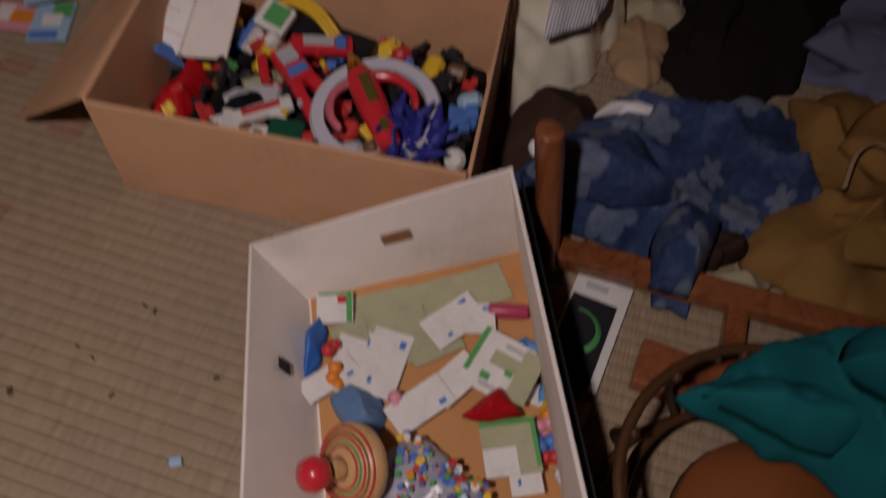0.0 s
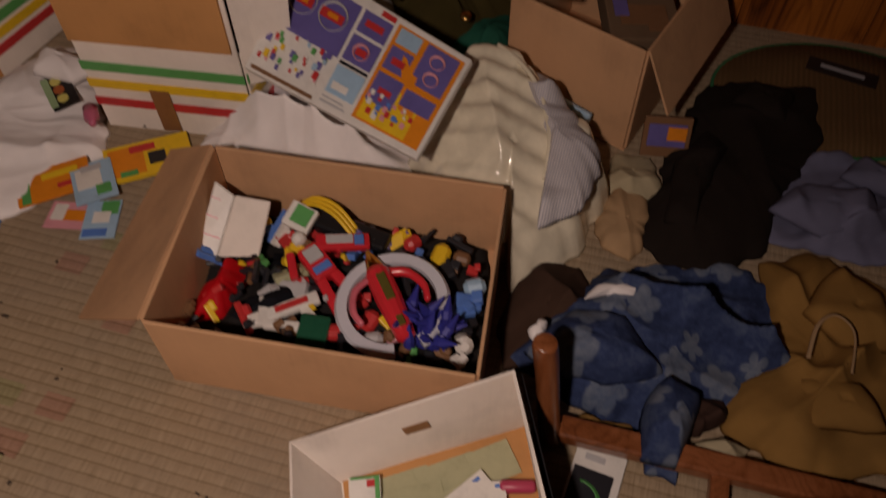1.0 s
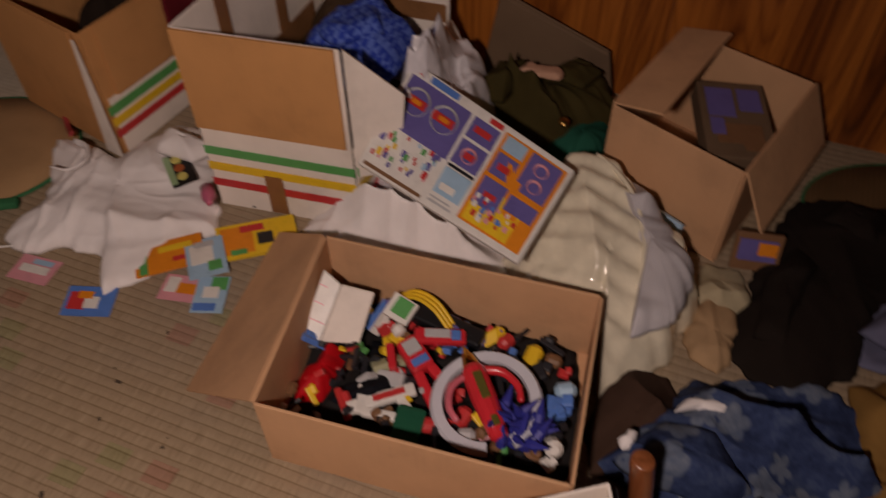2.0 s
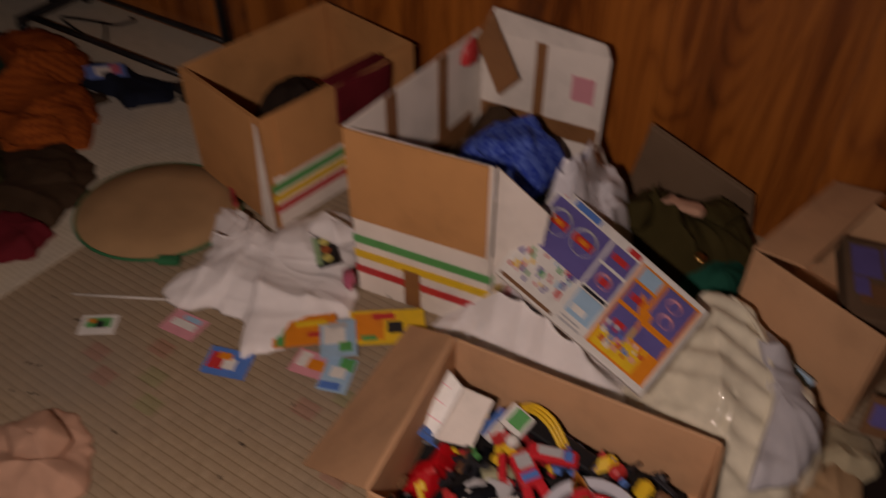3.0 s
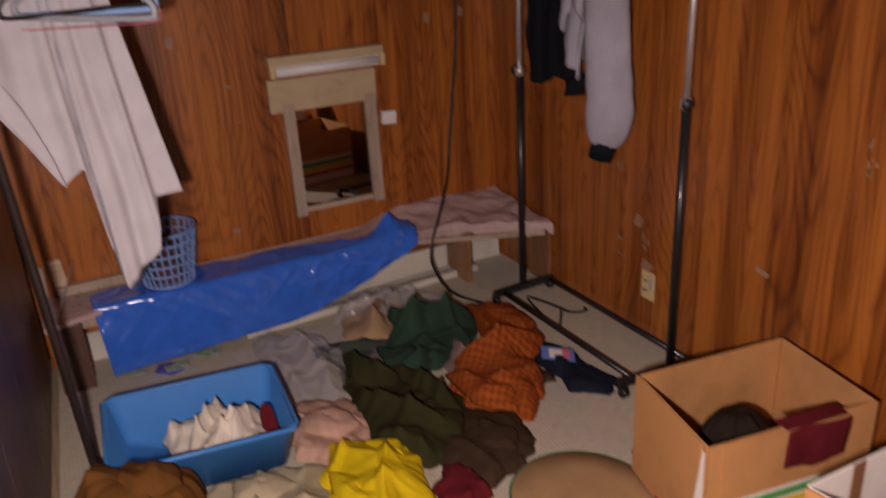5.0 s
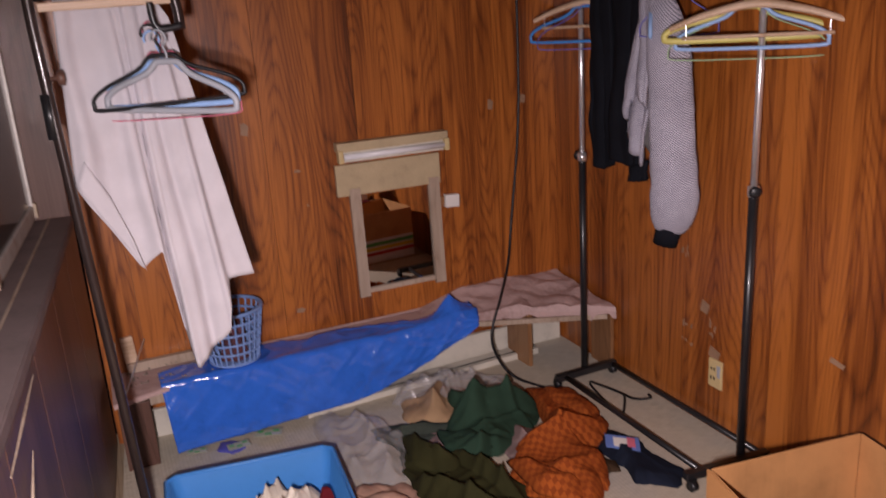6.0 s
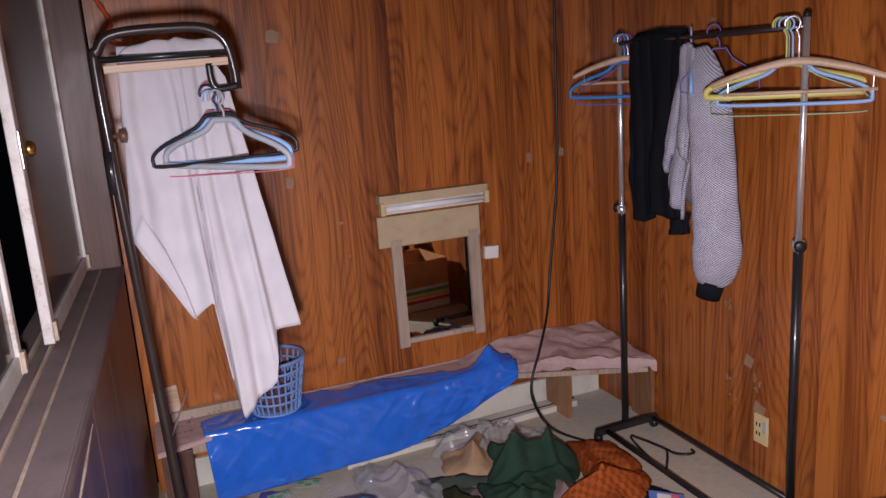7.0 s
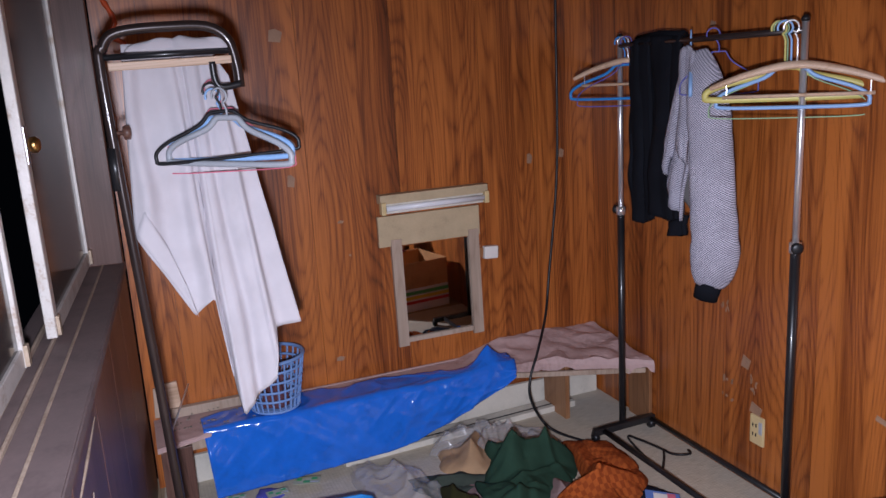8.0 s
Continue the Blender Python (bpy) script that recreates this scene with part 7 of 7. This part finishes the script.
random.seed(77)
for k in range(110):
    u, v = random.random(), random.random()
    x, y = -0.19 + 0.48 * u - 0.04 * v, 0.85 + 0.05 * u + 0.30 * v
    s, ob = random.uniform(0.010, 0.024), bmesh.new()
    turn = pose(x, y, 0.100 + 0.03 * random.random(), random.uniform(-60, 60), random.uniform(-60, 60), random.uniform(0, 180))
    box(ob, (s * 0.6, s * random.uniform(1.5, 3.5), s * 0.5), turn, s * 0.12)
    lathe([(s * 0.2, -s * 0.6), (s * 0.5, -s * 0.4), (s * 0.5, s * 0.4), (s * 0.2, s * 0.6)], turn @ pose(s * 0.5, s * 0.6, 0, 90), 8, ob)
    # black is weighted heavily to paint in the deep shade between toys
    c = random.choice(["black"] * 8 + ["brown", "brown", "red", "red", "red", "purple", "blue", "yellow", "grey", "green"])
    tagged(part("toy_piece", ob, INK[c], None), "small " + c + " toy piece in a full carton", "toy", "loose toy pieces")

# everything lies deep in the carton, below its rim
for ob in [ob for ob in bpy.data.objects if ob not in before_toys and not ob.parent and ob != foam]:
    ob.location += Vector((-0.004, 0.014, -0.05))
fr.location += Vector((0.01, 0.03, 0.0))
spiky.location += Vector((0.0, 0.028, 0.0))

# ---- white tray carton ----
def on_tray_side(k, u, v, lift):
    """A point on the inner face of side k of the tray: u along it, v from foot to rim."""
    a, b, c, d = (Vector(p) for p in (TRAY_FOOT[k], TRAY_FOOT[(k + 1) % 4], TRAY_RIM[(k + 1) % 4], TRAY_RIM[k]))
    n = (b - a).cross(d - a).normalized()
    inward = 1 if n.dot(Vector((0.38, 0.56, 0.1)) - a) > 0 else -1
    low, high = a.lerp(b, u), d.lerp(c, u)
    return low.lerp(high, v) + n * inward * lift


def tray_patch(name, k, u0, u1, v0, v1, lift, mat, label=""):
    part(name, quad_slab([on_tray_side(k, u, v, lift) for u, v in ((u0, v0), (u1, v0), (u1, v1), (u0, v1))], 0.0015), mat, box_w, label)


part("bottom_sheet", prism([(0.169, 0.710), (0.432, 0.889), (0.644, 0.396), (0.402, 0.255)], 0.0065, 0.010), card_brown, box_w, "bare brown cardboard bottom")
tray_patch("hand_slot", 0, 0.44, 0.56, 0.56, 0.68, 0.0085, tape_brown, "dark hand slot")
tray_patch("hand_hole", 3, 0.705, 0.735, 0.46, 0.62, 0.0062, black_plastic, "dark hand hole")
# black skin paints the shadow on the tray's right outer side
tray_patch("outer_skin", 1, 0.01, 0.99, 0.01, 0.96, -0.0085, black_plastic, "outer face painted black for its shade")


def paper(px, py, w, h, turn, base, patches, label, z=0.011, tilt=(0, 0), cat="card", thick=0.0012):
    return flat_card("paper_card" if cat == "card" else cat.replace(" ", "_"), (px, py, z), (w, h), turn, base, patches, label, cat, tilt, thick, "paper cards in the tray" if cat == "card" else "")


dot = [("blue", 0.3, 0.32, 0.15, 0.12)]
for k, (px, py, w, h, t) in enumerate(((0.27, 0.715, 0.10, 0.075, 34), (0.335, 0.758, 0.10, 0.07, 36), (0.395, 0.805, 0.075, 0.062, 38), (0.30, 0.69, 0.10, 0.09, 30), (0.35, 0.705, 0.075, 0.07, 44), (0.25, 0.665, 0.05, 0.05, 36))):
    paper(px, py, w, h, t, "sage", [], "plain sage-green paper card in the tray", 0.0108 + 0.0015 * k)
for k, (px, py, w, h, t) in enumerate(((0.265, 0.635, 0.055, 0.095, 8), (0.305, 0.645, 0.055, 0.10, 2), (0.245, 0.60, 0.035, 0.08, -35), (0.375, 0.735, 0.085, 0.05, 55), (0.40, 0.745, 0.06, 0.045, 20), (0.404, 0.650, 0.045, 0.075, -28), (0.371, 0.600, 0.045, 0.085, -36), (0.517, 0.568, 0.04, 0.08, 25))):
    paper(px, py, w, h, t, "white", dot + [("blue", -0.2, -0.3, 0.10, 0.10)] * (k % 2), "white paper card with a round blue mark", 0.02 + 0.0022 * k, (random.uniform(-4, 4), random.uniform(-4, 4)))
paper(0.212, 0.70, 0.05, 0.045, 22, "white", [("green", 0.4, 0, 0.15, 1), ("red", 0.2, 0.25, 0.25, 0.25), ("green", 0, 0.45, 0.9, 0.08)], "small white green-edged packet", 0.02, (8, 0), "packet", 0.01)
paper(0.451, 0.680, 0.075, 0.085, -12, "white", [("green", -0.45, 0.1, 0.10, 0.8), ("sage", 0.1, 0.1, 0.5, 0.25), ("green", -0.1, -0.25, 0.18, 0.12), ("green", 0.25, -0.05, 0.14, 0.10), ("grey", 0.2, 0.35, 0.45, 0.08), ("grey", 0.1, -0.38, 0.5, 0.06)], "white and green printed leaflet", 0.045, (3, 2), "leaflet")
paper(0.491, 0.672, 0.028, 0.075, -10, "sage", [], "sage-green paper strip in the tray", 0.049)
paper(0.497, 0.578, 0.07, 0.07, 25, "sage", [("white", -0.2, -0.25, 0.6, 0.5), ("green", 0, 0.45, 1.0, 0.1), ("green", 0.46, 0, 0.08, 0.8)], "sage card with a green border", 0.047, (2, -3))
er = part("pink_eraser", lathe([(0.009, 0), (0.011, 0.004), (0.011, 0.05), (0.009, 0.056)], pose(0.415, 0.767, 0.023, 90, 0, 106), 14), worn("pink_red_plastic", (0.42, 0.05, 0.10), 0.35), None, "", True)
tagged(er, "small pink and red tube in the tray", "tube")
cloth("red_paper_fan", [(0.427, 0.597), (0.462, 0.647), (0.497, 0.622), (0.462, 0.599)], 0.03, red_cloth, "folded red paper in the tray", "paper", 111, 0.6, 24, 0.045, 6, 0.003)
for k, (pts, c, lab) in enumerate(((((0.185, 0.655), (0.195, 0.69), (0.215, 0.67), (0.225, 0.62), (0.215, 0.585), (0.20, 0.61)), "blue", "blue"), (((0.25, 0.58), (0.27, 0.61), (0.315, 0.60), (0.335, 0.575), (0.33, 0.535), (0.30, 0.545), (0.27, 0.56)), "sky", "grey-blue"),
                                     (((0.465, 0.725), (0.475, 0.745), (0.50, 0.735), (0.515, 0.72), (0.495, 0.715)), "sky", "pale blue"), (((0.512, 0.68), (0.52, 0.70), (0.528, 0.69), (0.525, 0.665), (0.515, 0.66)), "sky", "pale blue"))):
    cloth("toy_creature", pts, 0.032, worn(c + "_rubber_" + str(k), [(0.03, 0.14, 0.48), (0.10, 0.2, 0.36), (0.10, 0.3, 0.62), (0.10, 0.3, 0.62)][k], 0.5), lab + " soft rubber toy in the tray", "toy", 120 + k, 0.5, 22, 0.011, 5, 0.004)
random.seed(41)
for k, (x, y, c) in enumerate(((0.53, 0.655, "yellow"), (0.538, 0.635, "orange"), (0.532, 0.622, "pink"), (0.545, 0.605, "blue"), (0.53, 0.60, "blue"), (0.55, 0.585, "red"), (0.562, 0.57, "white"), (0.235, 0.64, "red"), (0.255, 0.605, "orange"), (0.335, 0.60, "pink"))):
    ob = bmesh.new()
    for s in range(3):
        lathe([(0.003, -0.008), (0.009, -0.004), (0.010, 0.003), (0.004, 0.009)], pose(x + random.uniform(-0.009, 0.009), y + random.uniform(-0.009, 0.009), 0.020 + 0.006 * s, random.uniform(0, 90), random.uniform(0, 90)), 8, ob)
    tagged(part("toy_trinket", ob, INK[c], None, "", True), c + " plastic toy trinket in the tray", "toy", "toy trinkets")
# printed bag full of coloured pieces
bagm = thing("printed_bag", (0.43, 0.49, 0.02), "clear bag printed with many coloured figures", "bag")
base_bm = heap([(0.335, 0.50), (0.37, 0.565), (0.40, 0.565), (0.47, 0.53), (0.535, 0.50), (0.52, 0.40), (0.42, 0.38)], 0.011, 0.05, 131, 0.4, 14)
part("bag", base_bm, worn("printed_grey_bag", (0.36, 0.36, 0.42), 0.25, 0, 0.3, 40), bagm, "", True)
random.seed(44)
for k in range(290):
    u, v = random.uniform(0, 1), random.uniform(0, 1)
    x, y = 0.36 + 0.165 * u + 0.03 * v, 0.56 - 0.05 * u - 0.15 * v
    s = random.uniform(0.003, 0.0065)
    part("print", lathe([(s * 0.7, -0.0005), (s, 0), (s * 0.7, 0.0008)], pose(x, y, 0.050 + 0.008 * random.random(), random.uniform(-20, 20), random.uniform(-20, 20), random.uniform(0, 90)), 6), INK[random.choice(["blue", "blue", "yellow", "red", "orange", "white", "green", "purple", "sky"])], bagm)
# wooden spinning top lying on its side
top = thing("spinning_top", (0.31, 0.48, 0.02), "striped wooden spinning top with a red knob", "toy")
tm = Matrix.Translation((0.325, 0.492, 0.06)) @ Vector((-0.50, -0.55, 0.62)).to_track_quat("Z", "Y").to_matrix().to_4x4()
top_wood = wood("turned_pale_wood", (0.42, 0.22, 0.09), (0.55, 0.30, 0.12), (0.62, 0.38, 0.17), 0.35, 0.3, 24, 2, 0.5)
part("disc", lathe([(0.004, -0.03), (0.03, -0.025), (0.05, -0.008), (0.052, 0.004), (0.046, 0.012), (0.02, 0.02), (0.012, 0.024)], tm, 36), top_wood, top, "", True)
for r, z, c in ((0.0475, 0.0125, "red"), (0.041, 0.0145, "brown"), (0.036, 0.0160, "red"), (0.030, 0.0178, "green"), (0.0255, 0.0195, "red")):
    part("stripe", tube([tm @ Vector((r * math.cos(k * math.tau / 36), r * math.sin(k * math.tau / 36), z - 0.0005)) for k in range(36)], 0.0014, 5, True), INK[c], top, "", True)
part("stem", lathe([(0.016, 0.02), (0.012, 0.03), (0.011, 0.045)], tm, 16), top_wood, top, "", True)
part("knob", lathe([(0.006, 0.042), (0.018, 0.050), (0.0215, 0.062), (0.018, 0.074), (0.005, 0.081)], tm, 20), red_gloss, top, "red painted knob", True)
bit = part("blue_bit", box(bmesh.new(), (0.016, 0.012, 0.006), pose(0.10, 0.44, 0.004, 0, 0, 30), 0.002), INK["sky"], None)
tagged(bit, "small blue plastic bit on the matting", "scrap")
ob_ = part("orange_toy", box(bmesh.new(), (0.02, 0.05, 0.02), pose(0.205, 0.44, 0.012, 0, 0, 20), 0.006), INK["orange"], None)
tagged(ob_, "orange plastic toy beside the tray", "toy")
